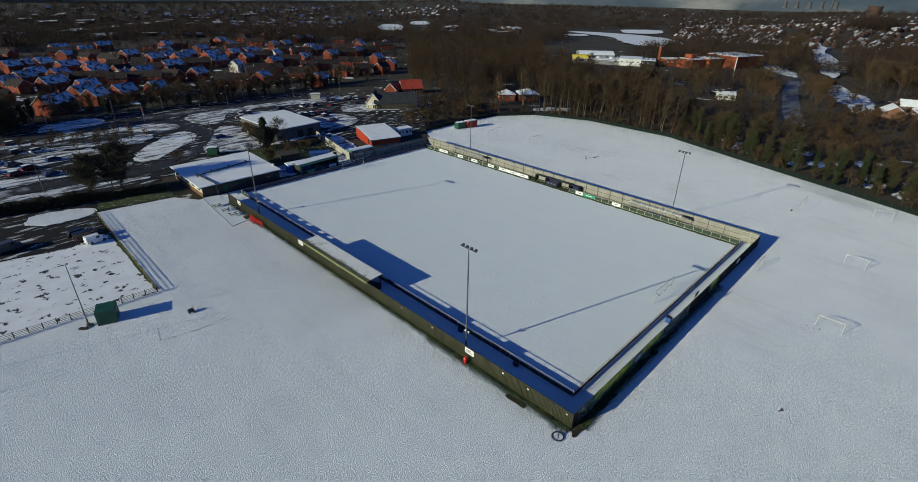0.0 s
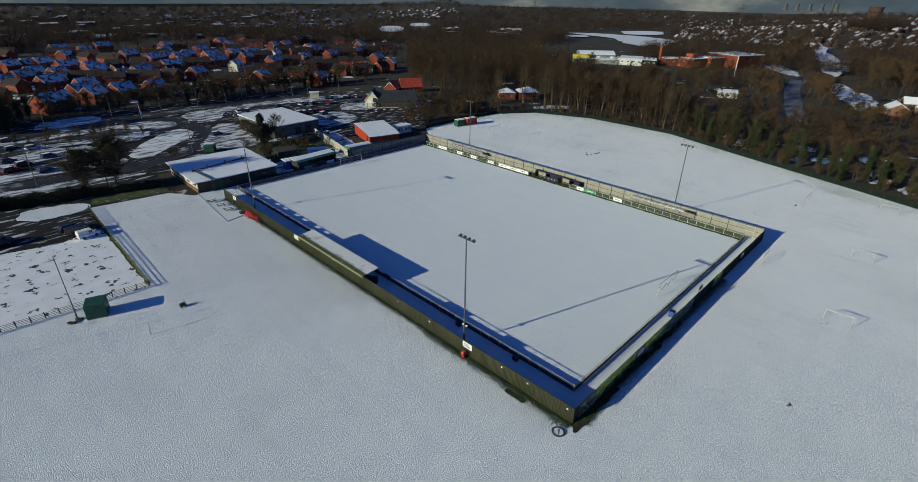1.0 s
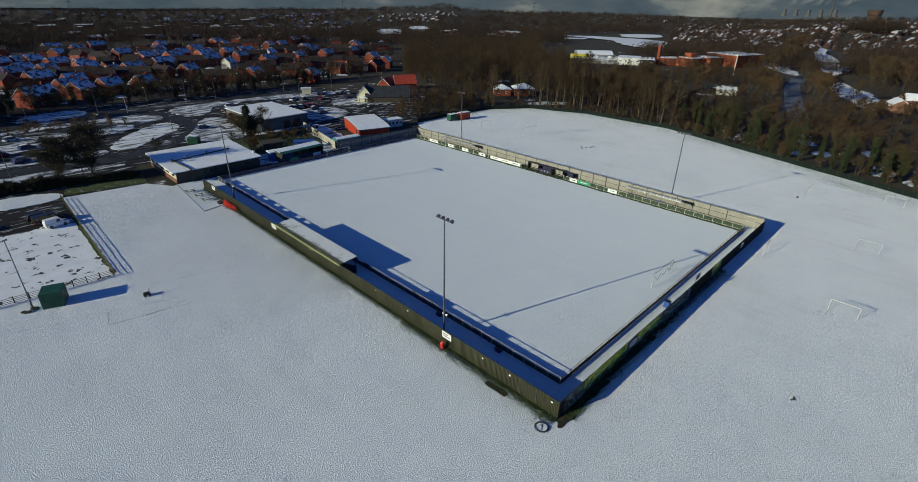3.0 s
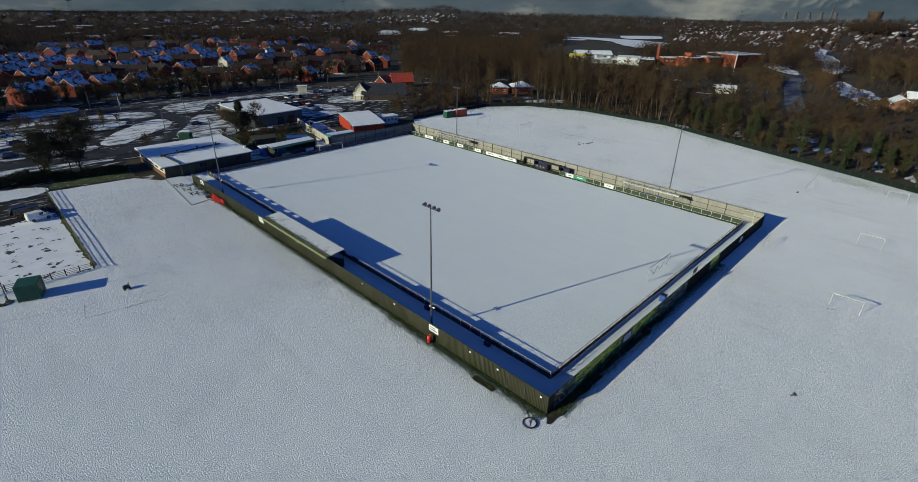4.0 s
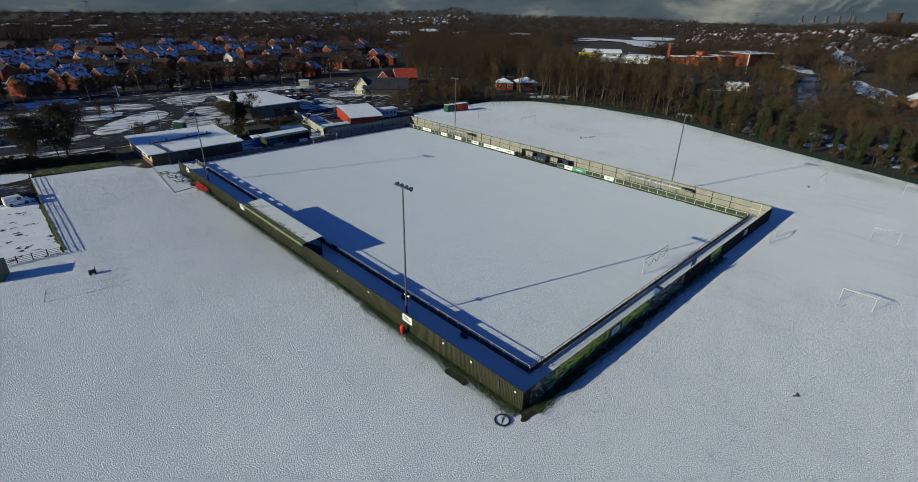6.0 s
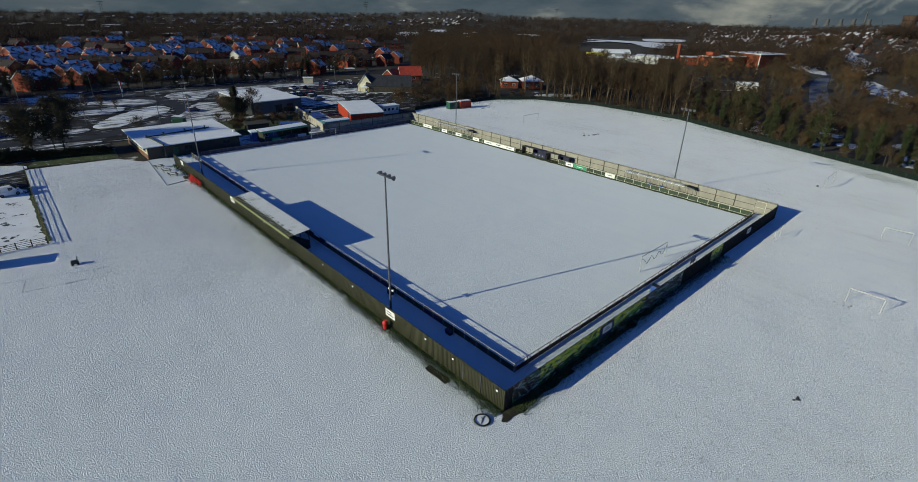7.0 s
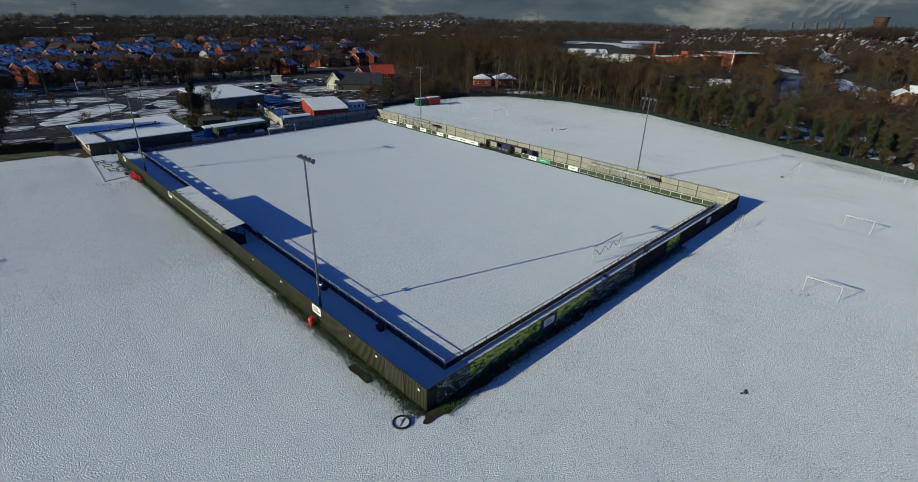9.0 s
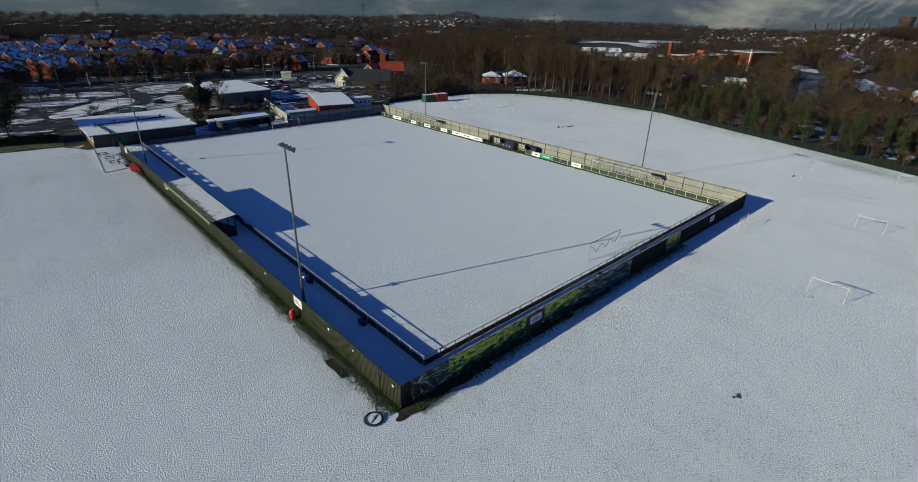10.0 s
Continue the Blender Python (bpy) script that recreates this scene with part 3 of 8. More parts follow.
# dug-outs between the two lengths of east railing
def dugout(y0, y1, glazed):
    top = thing("dugout", pose(69.6, y0, 0), "dark team dug-out with an open front and bench seats" if not glazed else "pale see-through team dug-out with a dark frame", "dugout", "dug-outs")
    w = y1 - y0
    body, lining = (NAVY, NAVY) if not glazed else (DARK_STEEL, BEIGE_SHEET)
    part("back_wall", bbox(1.45, 0, 0, 1.5, w, 1.85), lining, top)
    for y in (0, w - 0.06):
        bm = bmesh.new()
        prism(bm, ((0.1, 0), (1.45, 0), (1.45, 1.85), (0.25, 1.95)), "y", y, y + 0.06)
        part("side_wall", bm, body, top)
    bm = bmesh.new()
    prism(bm, ((0.05, 1.95), (1.52, 1.86), (1.52, 1.93), (0.05, 2.02)), "y", -0.08, w + 0.08)
    part("roof", bm, body, top)
    part("bench", bbox(0.95, 0.1, 0.38, 1.4, w - 0.1, 0.44), DARK_WOOD, top)
    for y in (w * 0.33, w * 0.66):
        part("post", bbox(0.12, y - 0.03, 0, 0.18, y + 0.03, 1.95), DARK_STEEL, top)
    if not glazed:
        part("front_board", bbox(0.03, 0.05, 0.25, 0.07, w - 0.05, 1.1), NAVY, top)
        for k in range(3):
            part("badge", tube(bmesh.new(), (0.02, w * (0.25 + 0.25 * k), 0.7), (0.027, w * (0.25 + 0.25 * k), 0.7), 0.22, n=10), GREY_WALL, top)
    return top


dugout(47.0, 50.4, True)
dugout(50.6, 54.6, False)
dugout(54.8, 58.4, True)
end_wall = thing("shelter", pose(70.1, 44.2, 0), "small dark blue pitch-side shelter", "shelter")
part("back_wall", bbox(1.1, 0, 0, 1.15, 2.6, 1.7), NAVY, end_wall)
part("roof", bbox(0, -0.05, 1.7, 1.2, 2.65, 1.76, bevel=0.01), NAVY, end_wall)
for y in (0, 2.55):
    part("side_wall", bbox(0.1, y, 0, 1.1, y + 0.05, 1.7), NAVY, end_wall)


CLEAR_SHEET = mat("clear_plastic_sheet", (0.5, 0.52, 0.52), rough=0.25, var=0.15, scale=0.6, bump=0.05)
CLEAR_SHEET.node_tree.nodes["Principled BSDF"].inputs["Alpha"].default_value = 0.35


def east_shelter(y0, y1):
    """A light spectator shelter: slim posts, a bowed snow-covered sheet roof and a dark hipped end."""
    top = thing("spectator_shelter", pose(70.3, y0, 0), "slim-posted spectator shelter with snow on its bowed roof", "shelter", "spectator shelters")
    w = y1 - y0
    k = round(w / 1.5)
    post = mesh_of(bbox(-0.03, -0.03, 0, 0.03, 0.03, 2.0), "post", GALV)
    for i in range(k + 1):
        piece("post", post, pose(0.05, w * i / k, 0), top)
        piece("post", post, pose(1.3, w * i / k, 0), top)
    arc = [(0.7 + 0.68 * math.cos(a), 1.92 + 0.42 * math.sin(a)) for a in [math.pi * j / 8 for j in range(9)]]
    bm = bmesh.new()
    for (u0, z0), (u1, z1) in zip(arc, arc[1:]):
        tube(bm, (u0, 0, z0), (u1, 0, z1), 0.035, n=5)
    hoop = mesh_of(bm, "hoop", CREAM_RAIL)
    for i in range(1, k + 1):
        piece("hoop", hoop, pose(0, w * i / k, 0), top)
    line = arc + [(u, z - 0.03) for u, z in arc[::-1]]
    for name, m, a, b in (("roof", CLEAR_SHEET, 1.9, w), ("end_roof", BLACK, -0.1, 1.88)):
        bm = bmesh.new()
        p = [bm.verts.new((u, a, z)) for u, z in line]
        q = [bm.verts.new((u, b, z)) for u, z in line]
        for i in range(len(line)):
            j = (i + 1) % len(line)
            bm.faces.new((p[i], p[j], q[j], q[i]))
        bm.faces.new(p[::-1])
        bm.faces.new(q)
        bmesh.ops.triangulate(bm, faces=[f for f in bm.faces if len(f.verts) > 4])
        bmesh.ops.recalc_face_normals(bm, faces=bm.faces)
        part(name, bm, m, top)
    for u in (0.05, 1.3):
        part("eaves_rail", bbox(u - 0.03, 0, 1.92, u + 0.03, w, 1.98), GALV, top)
    part("bench", bbox(0.9, 0.2, 0.4, 1.2, w - 0.2, 0.45), DARK_WOOD, top)
    return top


east_shelter(14.5, 29.5)
side_gate = thing("side_gate", pose(71.95, 1.75, 0), "pale framed pedestrian gate in the beige fence", "gate")
part("leaf", bbox(-0.05, 0.05, 0.1, -0.02, 1.85, 2.3), BEIGE_SHEET, side_gate)
for y in (0.0, 1.85):
    part("upright", bbox(-0.08, y, 0, -0.02, y + 0.07, 2.42, bevel=0.01), CREAM_RAIL, side_gate)
for z in (0.04, 1.2, 2.33):
    part("bar", bbox(-0.075, 0.07, z, -0.052, 1.85, z + 0.07), CREAM_RAIL, side_gate)
east_shelter(77.5, 93.5)
for x, y in ((70.6, 23.6), (70.7, 21.2)):
    b = thing("seat_box", pose(x, y, 0), "small blue plastic box under the shelter", "box", "boxes")
    part("body", bbox(-0.3, -0.35, 0, 0.3, 0.35, 0.8, bevel=0.04), BLUE, b)
    part("lid", bbox(-0.32, -0.37, 0.8, 0.32, 0.37, 0.86, bevel=0.02), BLUE, b)

# strips of turf where the snow has gone, beside railing and fences
def ragged(name, x0, y0, x1, y1, material, z, label, wobble=0.35, step=0.6):
    """A low ragged-edged strip from (x0, y0) to (x1, y1)."""
    bm = bmesh.new()
    long_y = abs(y1 - y0) > abs(x1 - x0)
    n_ = max(2, int(max(abs(y1 - y0), abs(x1 - x0)) / step))
    a, b = [], []
    for i in range(n_ + 1):
        t = i / n_
        j0, j1 = (wobble * noise.noise((i * 0.37, s, x0 + y0)) for s in (0.0, 5.0))
        if long_y:
            y = y0 + (y1 - y0) * t
            a.append(bm.verts.new((x0 + j0, y, z)))
            b.append(bm.verts.new((x1 + j1, y, z)))
        else:
            x = x0 + (x1 - x0) * t
            a.append(bm.verts.new((x, y0 + j0, z)))
            b.append(bm.verts.new((x, y1 + j1, z)))
    for i in range(n_):
        bm.faces.new((a[i], a[i + 1], b[i + 1], b[i]))
    bmesh.ops.recalc_face_normals(bm, faces=bm.faces)
    if sum(f.normal.z for f in bm.faces) < 0:
        bmesh.ops.reverse_faces(bm, faces=bm.faces)
    return tagged(new(name, mesh_of(bm, name, material)), label, "ground", kind="structure")


ragged("turf_strip", 68.5, 3.2, 71.9, 104.4, TURF, 0.062, "wet turf strip free of snow along the east railing", 0.25)
ragged("earth_strip", -0.38, 0.4, -0.05, 101.0, TURF, 0.035, "bare earth and grass at the foot of the fence", 0.45)
ragged("earth_strip", 0.3, -0.75, 30.0, -0.06, EARTH, 0.035, "dark bare earth below the painted fence", 0.45)
ragged("turf_strip", -26.5, 69.6, -25.85, 101.2, TURF, 0.05, "strip of pale wet grass along the compound fence", 0.4)
ragged("earth_patch", -1.75, 6.2, -1.0, 9.4, MUD, 0.05, "dark dug patch of bare earth by the fence", 0.12, 0.4)


def blob(name, cx, cy, rx, ry, material, z, label):
    """A patch with a wandering outline."""
    bm = bmesh.new()
    pts = []
    for i in range(36):
        a = 2 * math.pi * i / 36
        k = 1 + 0.35 * noise.noise((math.cos(a) * 1.6 + cx, math.sin(a) * 1.6 + cy, 0)) + 0.18 * noise.noise((math.cos(a) * 5, math.sin(a) * 5, cx))
        pts.append((cx + rx * k * math.cos(a), cy + ry * k * math.sin(a)))
    poly(bm, pts, z)
    return tagged(new(name, mesh_of(bm, name, material)), label, "ground", kind="structure")


blob("earth_patch", 1.0, -0.55, 2.1, 0.75, MUD, 0.042, "muddy trodden earth round the fence corner")
for (xa, ya), (xb, yb) in (((-30.5, 53.5), (-20.6, 51.7)), ((-29.9, 57.1), (-30.5, 53.5)), ((-26.2, 52.4), (-21.0, 52.8))):
    d_ = math.hypot(xb - xa, yb - ya)
    tr_ = ragged("worn_track", 0, -0.025, d_, 0.025, EARTH, 0.0, "thin dark line on the snow", 0.06, 0.4)
    tr_.matrix_basis = pose(xa, ya, 0.045, rz=math.degrees(math.atan2(yb - ya, xb - xa)))


def tufts(name, spots, label, height=0.22, thick=1.0):
    """Clumps of rough grass, three bent blades each, in one mesh."""
    rng = random.Random(5)
    verts, faces = [], []
    for x, y in spots:
        for _ in range(3):
            a, h, w = rng.uniform(0, 6.28), height * rng.uniform(0.5, 1.3), thick * rng.uniform(0.014, 0.034)
            lx, ly = math.cos(a) * h * 0.6, math.sin(a) * h * 0.6
            px, py = -math.sin(a) * w, math.cos(a) * w
            k = len(verts)
            verts += [(x - px, y - py, 0.02), (x + px, y + py, 0.02), (x + lx, y + ly, h)]
            faces.append((k, k + 1, k + 2))
    me = bpy.data.meshes.new(name)
    me.from_pydata(verts, [], faces)
    me.materials.append(GRASS)
    tagged(new(name, me), label, "grass", kind="stuff")


rng = random.Random(11)
spots = [(-abs(rng.gauss(0, 0.5)) - 0.06, rng.uniform(0, 101)) for _ in range(14000)]
spots += [(-abs(rng.gauss(0, 0.75)) - 0.1, rng.uniform(0, 26)) for _ in range(3600)]
tufts("rough_grass", spots, "rough green-brown grass pushing through snow by the fence", 0.15, 1.25)
edge_spots = []
for (xa, ya), (xb, yb) in zip(FIELD[1:9], FIELD[2:10]):
    d = math.hypot(xb - xa, yb - ya)
    for _ in range(int(d * 70)):
        t, q = rng.random(), abs(rng.gauss(0, 4.0))
        edge_spots.append((xa + (xb - xa) * t - (yb - ya) / d * q, ya + (yb - ya) * t + (xb - xa) / d * q))
tufts("rough_grass", edge_spots, "tufts of rough grass showing through snow near the trees", 0.11, 0.8)
tufts("rough_grass", [(1.0 + 48 * rng.random() ** 1.5, -abs(rng.gauss(0, 0.65)) - 0.06) for _ in range(10000)], "rough grass in the shade of the painted fence", 0.15)


# south of the fence the tips also darken the snow for its grains' self-shadow
specks = [(-0.5 - abs(rng.gauss(0, 9.0)), rng.uniform(38, 106)) for _ in range(5000)] + [(rng.uniform(-25.4, -0.5), rng.uniform(40, 106)) for _ in range(5500)] + [(rng.gauss(0, 26), rng.uniform(-42, -2)) for _ in range(8000)] + [(-0.4 - abs(rng.gauss(0, 2.2)), rng.uniform(0, 60)) for _ in range(1800)]
for _ in range(1900):
    q, w = rng.gauss(0, 5.5), rng.gauss(0, 1.7)
    specks.append((118.6 + q * 0.33 + w, -8.0 + q - w * 0.33))
specks = [p for p in specks if p[0] > 100 or p[1] < 0 or p[0] > -25.5 and not (p[0] > -6 and p[1] > 85)]
tufts("grass_specks", specks, "short grass tips in thin snow, some standing for grain shade", 0.08, 1.5)
ragged("earth_strip", 0.2, -1.05, 9.5, -0.3, MUD, 0.03, "trodden dark earth near the fence corner", 0.35)


# ---------------------------------------------------------------- goals
GOAL_PAINT = mat("scuffed_white_paint", (0.47, 0.47, 0.46), rough=0.5, var=0.12, scale=2, bump=0.05)


def goal(x, y, width, height, turn, label, group, net=False):
    top = thing("goal", pose(x, y, 0, rz=turn), label, "goal", group)
    r = 0.062
    w = width / 2
    for s in (-w, w):
        part("post", tube(bmesh.new(), (s, 0, 0), (s, 0, height), r, n=8), GOAL_PAINT, top)
    part("crossbar", tube(bmesh.new(), (-w - r, 0, height), (w + r, 0, height), r, n=8), GOAL_PAINT, top)
    if net:
        rn = random.Random(3)
        pts = [Vector((-w + width * i / 14, -0.12, height * (0.55 + 0.2 * math.sin(i * 1.5) * (1 if i % 14 else 0) + (0.3 if i in (0, 14) else 0)))) for i in range(15)]
        bm = bmesh.new()
        for p, q in zip(pts, pts[1:]):
            tube(bm, p, q, 0.035, n=5)
        part("gathered_net", bm, DARK_STEEL, top)
    return top


goal(37.85, 5.6, 7.32, 2.44, 0, "white full-size football goal with its net gathered up", "pitch goals", True)
goal(37.9, 102.4, 7.32, 2.44, 180, "white full-size football goal with its net gathered up", "pitch goals", True)
for x, y, t in ((47.65, -17.85, 90), (76.85, -16.65, 90), (62.4, -3.35, 2), (111.0, -16.8, 90)):
    goal(x, y, 3.66, 1.9, t, "small white football goal standing in snow", "small goals")
for x, y, t in ((103.0, -1.15, 0), (102.3, 82.7, 0), (99.3, 99.6, 3)):
    goal(x, y, 7.32, 2.44, t, "large white football goal on the open field", "field goals")


# ---------------------------------------------------------------- west stand
MOSS = mat("mossy_roof_edge", (0.06, 0.062, 0.03), rough=0.9, var=0.3, scale=1.5, second=(0.4, 0.42, 0.4), amount=0.16, edge=0.2, fine=5, bump=0.4, sscale=2.0)
MELT = mat("melting_snow", (0.64, 0.66, 0.67), rough=0.6, var=0.08, scale=0.5, second=(0.30, 0.32, 0.28), amount=0.2, edge=0.3, fine=5, bump=0.3, sscale=0.5)


def west_stand():
    top = thing("covered_stand", pose(0, 42.2, 0), "low covered stand with a snow-covered sheet roof and dark open front", "stand")
    L = 21.4
    part("back_wall", bbox(0.14, 0, 0, 0.2, L, 2.85), GREEN_SHEET, top)
    bm = bmesh.new()
    prism(bm, ((-0.5, 2.78), (2.95, 3.08), (2.95, 3.12), (-0.5, 2.82)), "y", -0.25, L + 0.25)
    part("roof", bm, GREEN_SHEET, top)
    bm = bmesh.new()
    prism(bm, ((0.3, 2.892), (2.9, 3.121), (2.9, 3.16), (0.3, 2.915)), "y", -0.18, L + 0.18)
    part("snow", bm, MELT, top, "thin melting snow on the roof sheets")
    part("moss", prism(bmesh.new(), ((-0.47, 2.828), (0.34, 2.897), (0.34, 2.905), (-0.47, 2.85)), "y", -0.2, L + 0.2), MOSS, top, "dark moss along the lower roof edge")
    seams = mesh_of(prism(bmesh.new(), ((-0.48, 2.825), (2.85, 3.115), (2.85, 3.161), (-0.48, 2.852)), "y", -0.02, 0.02), "roof_rib", MELT)
    for i in range(29):
        piece("roof_rib", seams, pose(0, 0.3 + i * (L - 0.6) / 28, 0), top)
    rs = random.Random(4)
    for i in range(44):
        y0, u = 0.1 + i * (L - 0.5) / 43, 0.35 + 0.75 * rs.random() ** 1.6
        part("moss_streak", prism(bmesh.new(), ((0.28, 2.88), (u, 2.80 + (u + 0.46) * 0.087), (u, 2.842 + (u + 0.46) * 0.0935), (0.28, 2.925)), "y", y0, y0 + rs.uniform(0.1, 0.34)), MOSS, top)
    part("fascia", bbox(-0.56, -0.25, 2.5, -0.5, L + 0.25, 2.82), mat("olive_yellow_paint", (0.22, 0.23, 0.10), rough=0.6, var=0.2, bump=0.1), top, "olive-yellow painted fascia board")
    part("gutter", bbox(-0.6, -0.25, 2.44, -0.5, L + 0.25, 2.5), DARK_STEEL, top)
    # black sheets stand in for the shade under the stand's open ends
    for y in (0, L - 0.06):
        bm = bmesh.new()
        prism(bm, ((0.2, 0), (2.6, 0), (2.6, 1.4), (0.2, 2.85)), "y", y, y + 0.06)
        part("side_wall", bm, BLACK, top)
    for i in range(8):
        part("post", bbox(2.6, i * (L - 0.1) / 7, 0, 2.7, i * (L - 0.1) / 7 + 0.1, 3.06), DARK_STEEL, top)
    for i in range(3):
        part("step", bbox(0.2 + 0.7 * i, 0.06, 0.004, 0.9 + 0.7 * i, L - 0.06, 0.75 - 0.25 * i), DARK_WOOD, top)
    seat = mesh_of(bbox(0, 0, 0, 0.35, 0.4, 0.35, bevel=0.04), "seat", NAVY)
    for i in range(3):
        for j in range(38):
            piece("seat", seat, pose(0.3 + 0.7 * i, 0.4 + j * 0.54, 0.75 - 0.25 * i), top)
    front = thing("snow_ledge", pose(2.9, 63.8, 0), "low ledge capped with a small drift of snow", "ledge")
    part("ledge", bbox(-1.6, 0, 0, 0.2, 0.9, 0.9, bevel=0.03), DARK_WOOD, front)
    part("snow", bbox(-1.65, -0.05, 0.9, 0.25, 0.95, 1.02, bevel=0.04), SNOW_ROOF, front)


west_stand()


# ---------------------------------------------------------------- things on and by the perimeter fence
def fence_sign(m, w, h, label, bars=2):
    top = thing("fence_sign", m, label, "sign", "fence signs")
    part("panel", bbox(-w / 2, -0.03, 0, w / 2, 0, h, bevel=0.006), WHITE_PAINT, top)
    for i in range(bars):
        part("writing", bbox(-w * 0.36, -0.036, h * (0.28 + 0.32 * i), w * (0.36 - 0.2 * (i % 2)), -0.0315, h * (0.42 + 0.32 * i)), INK, top)
    return top


for y in (17.6, 65.6, 95.0):
    fence_sign(pose(-0.06, y, 1.25, rz=-90), 1.75, 0.95, "white notice board with dark lettering on the green fence")
ms = fence_sign(pose(16.6, -0.085, 1.15, rz=0), 1.75, 0.85, "white notice board on a dark panel of the painted fence")
part("surround", bbox(-1.45, 0.003, -0.45, 1.35, 0.03, 1.1, bevel=0.006), NAVY, ms, "dark navy backing panel")
fence_sign(pose(58.6, -0.06, 1.0, rz=0), 1.5, 0.9, "white notice board on the dark fence")
for y in (0.9, 6.9, 11.2, 25.5, 33.0, 52.0):
    l_ = thing("wall_lamp", pose(-0.05, y, 1.75), "small white square lamp on the fence", "lamp", "fence lamps")
    part("housing", bbox(-0.1, -0.12, 0, 0, 0.12, 0.26, bevel=0.02), WHITE_PAINT, l_)
    part("visor", bbox(-0.12, -0.13, 0.26, 0, 0.13, 0.29), GALV, l_)
gate = thing("fence_gate", pose(-0.055, 3.0, 0), "olive metal gate leaf with pale edge strips", "gate")
leaf = part("leaf", ribbed_mesh("leaf", 2.36, 2.14, GREEN_SHEET, ribs=12, depth=0.03), None, gate)
leaf.matrix_basis = pose(0.0, 2.43, 0.06, rz=-90)
for y in (0, 2.45):
    part("edge_strip", bbox(-0.04, y, 0.02, 0, y + 0.06, 2.25), GALV, gate)
part("handle", bbox(-0.09, 2.2, 1.0, -0.03, 2.26, 1.2), GALV, gate)
bin_ = thing("litter_bin", pose(-0.75, 17.7, 0), "red plastic litter bin standing by the fence", "bin")
part("body", tube(bmesh.new(), (0, 0, 0.05), (0, 0, 0.85), 0.25, 0.31, 14), RED, bin_)
part("hood", tube(bmesh.new(), (0, 0, 0.85), (0, 0, 1.1), 0.33, 0.2, 14), RED, bin_)
part("foot", tube(bmesh.new(), (0, 0, 0), (0, 0, 0.05), 0.27, 0.27, 14), BLACK, bin_)
# blue wheeled container behind the goal
wb = thing("wheeled_bin", pose(30.4, 1.35, 0), "blue wheeled bin with a dark lid behind the goal", "bin")
bm = box(bmesh.new(), -0.36, -0.4, 0.1, 0.36, 0.4, 1.1, bevel=0.03)
part("body", bm, BLUE, wb)
part("lid", bbox(-0.39, -0.43, 1.1, 0.39, 0.43, 1.2, bevel=0.03), BLACK, wb)
for s in (-0.3, 0.3):
    part("wheel", tube(bmesh.new(), (s - 0.04, 0.36, 0.1), (s + 0.04, 0.36, 0.1), 0.1, n=10), RUBBER, wb)
nb = thing("notice_board", pose(38.0, 0.2, 0), "dark board raised on posts above the fence behind the goal", "sign")
part("panel", bbox(-0.75, -0.03, 2.42, 0.75, 0.03, 3.2, bevel=0.01), NAVY, nb)
for s in (-0.5, 0.5):
    part("post", bbox(s - 0.03, 0.03, 0, s + 0.03, 0.09, 3.1), DARK_STEEL, nb)
for y in (23.5, 12.2):
    bx = thing("grit_box", pose(4.1, y, 0), "low dark blue box beside the railing", "box", "grit boxes")
    part("body", bbox(-0.26, -0.42, 0, 0.26, 0.42, 0.45, bevel=0.04), NAVY, bx)
    bm = bmesh.new()
    prism(bm, ((-0.29, 0.45), (0.29, 0.45), (0.29, 0.5), (-0.29, 0.58)), "y", -0.45, 0.45)
    part("lid", bm, NAVY, bx)
# tractor tyre lying on the snow
ty = thing("tyre", pose(-2.3, 0.5, 0.0), "large black tractor tyre lying flat in the snow", "tyre")
bm = bmesh.new()
R, r, N, K = 0.68, 0.065, 32, 8
ring = [[bm.verts.new(((R + r * math.cos(v)) * math.cos(u), (R + r * math.cos(v)) * math.sin(u), 0.09 + r * math.sin(v))) for v in [2 * math.pi * j / K for j in range(K)]] for u in [2 * math.pi * i / N for i in range(N)]]
for i in range(N):
    for j in range(K):
        bm.faces.new((ring[i][j], ring[(i + 1) % N][j], ring[(i + 1) % N][(j + 1) % K], ring[i][(j + 1) % K]))
part("carcass", bm, RUBBER, ty, smooth=True)
lug = mesh_of(bbox(R + 0.06, -0.03, 0.03, R + 0.11, 0.03, 0.15), "lug", RUBBER)
for i in range(18):
    piece("lug", lug, pose(0, 0, 0, rz=20 * i), ty)
part("snow", tube(bmesh.new(), (0, 0, 0.0), (0, 0, 0.075), 0.63, 0.6, 24), SNOW_ROOF, ty, "snow filling the tyre")
st = thing("fallen_branch", pose(-2.25, 0.45, 0.05), "short dark branch lying across the tyre", "branch")
bm = tube(bmesh.new(), (-0.42, -0.2, 0.02), (0.42, 0.22, 0.05), 0.05, 0.03, 6)
tube(bm, (0.02, 0.03, 0.05), (0.08, 0.4, 0.1), 0.04, 0.012, 6)
part("wood", bm, BARK, st)
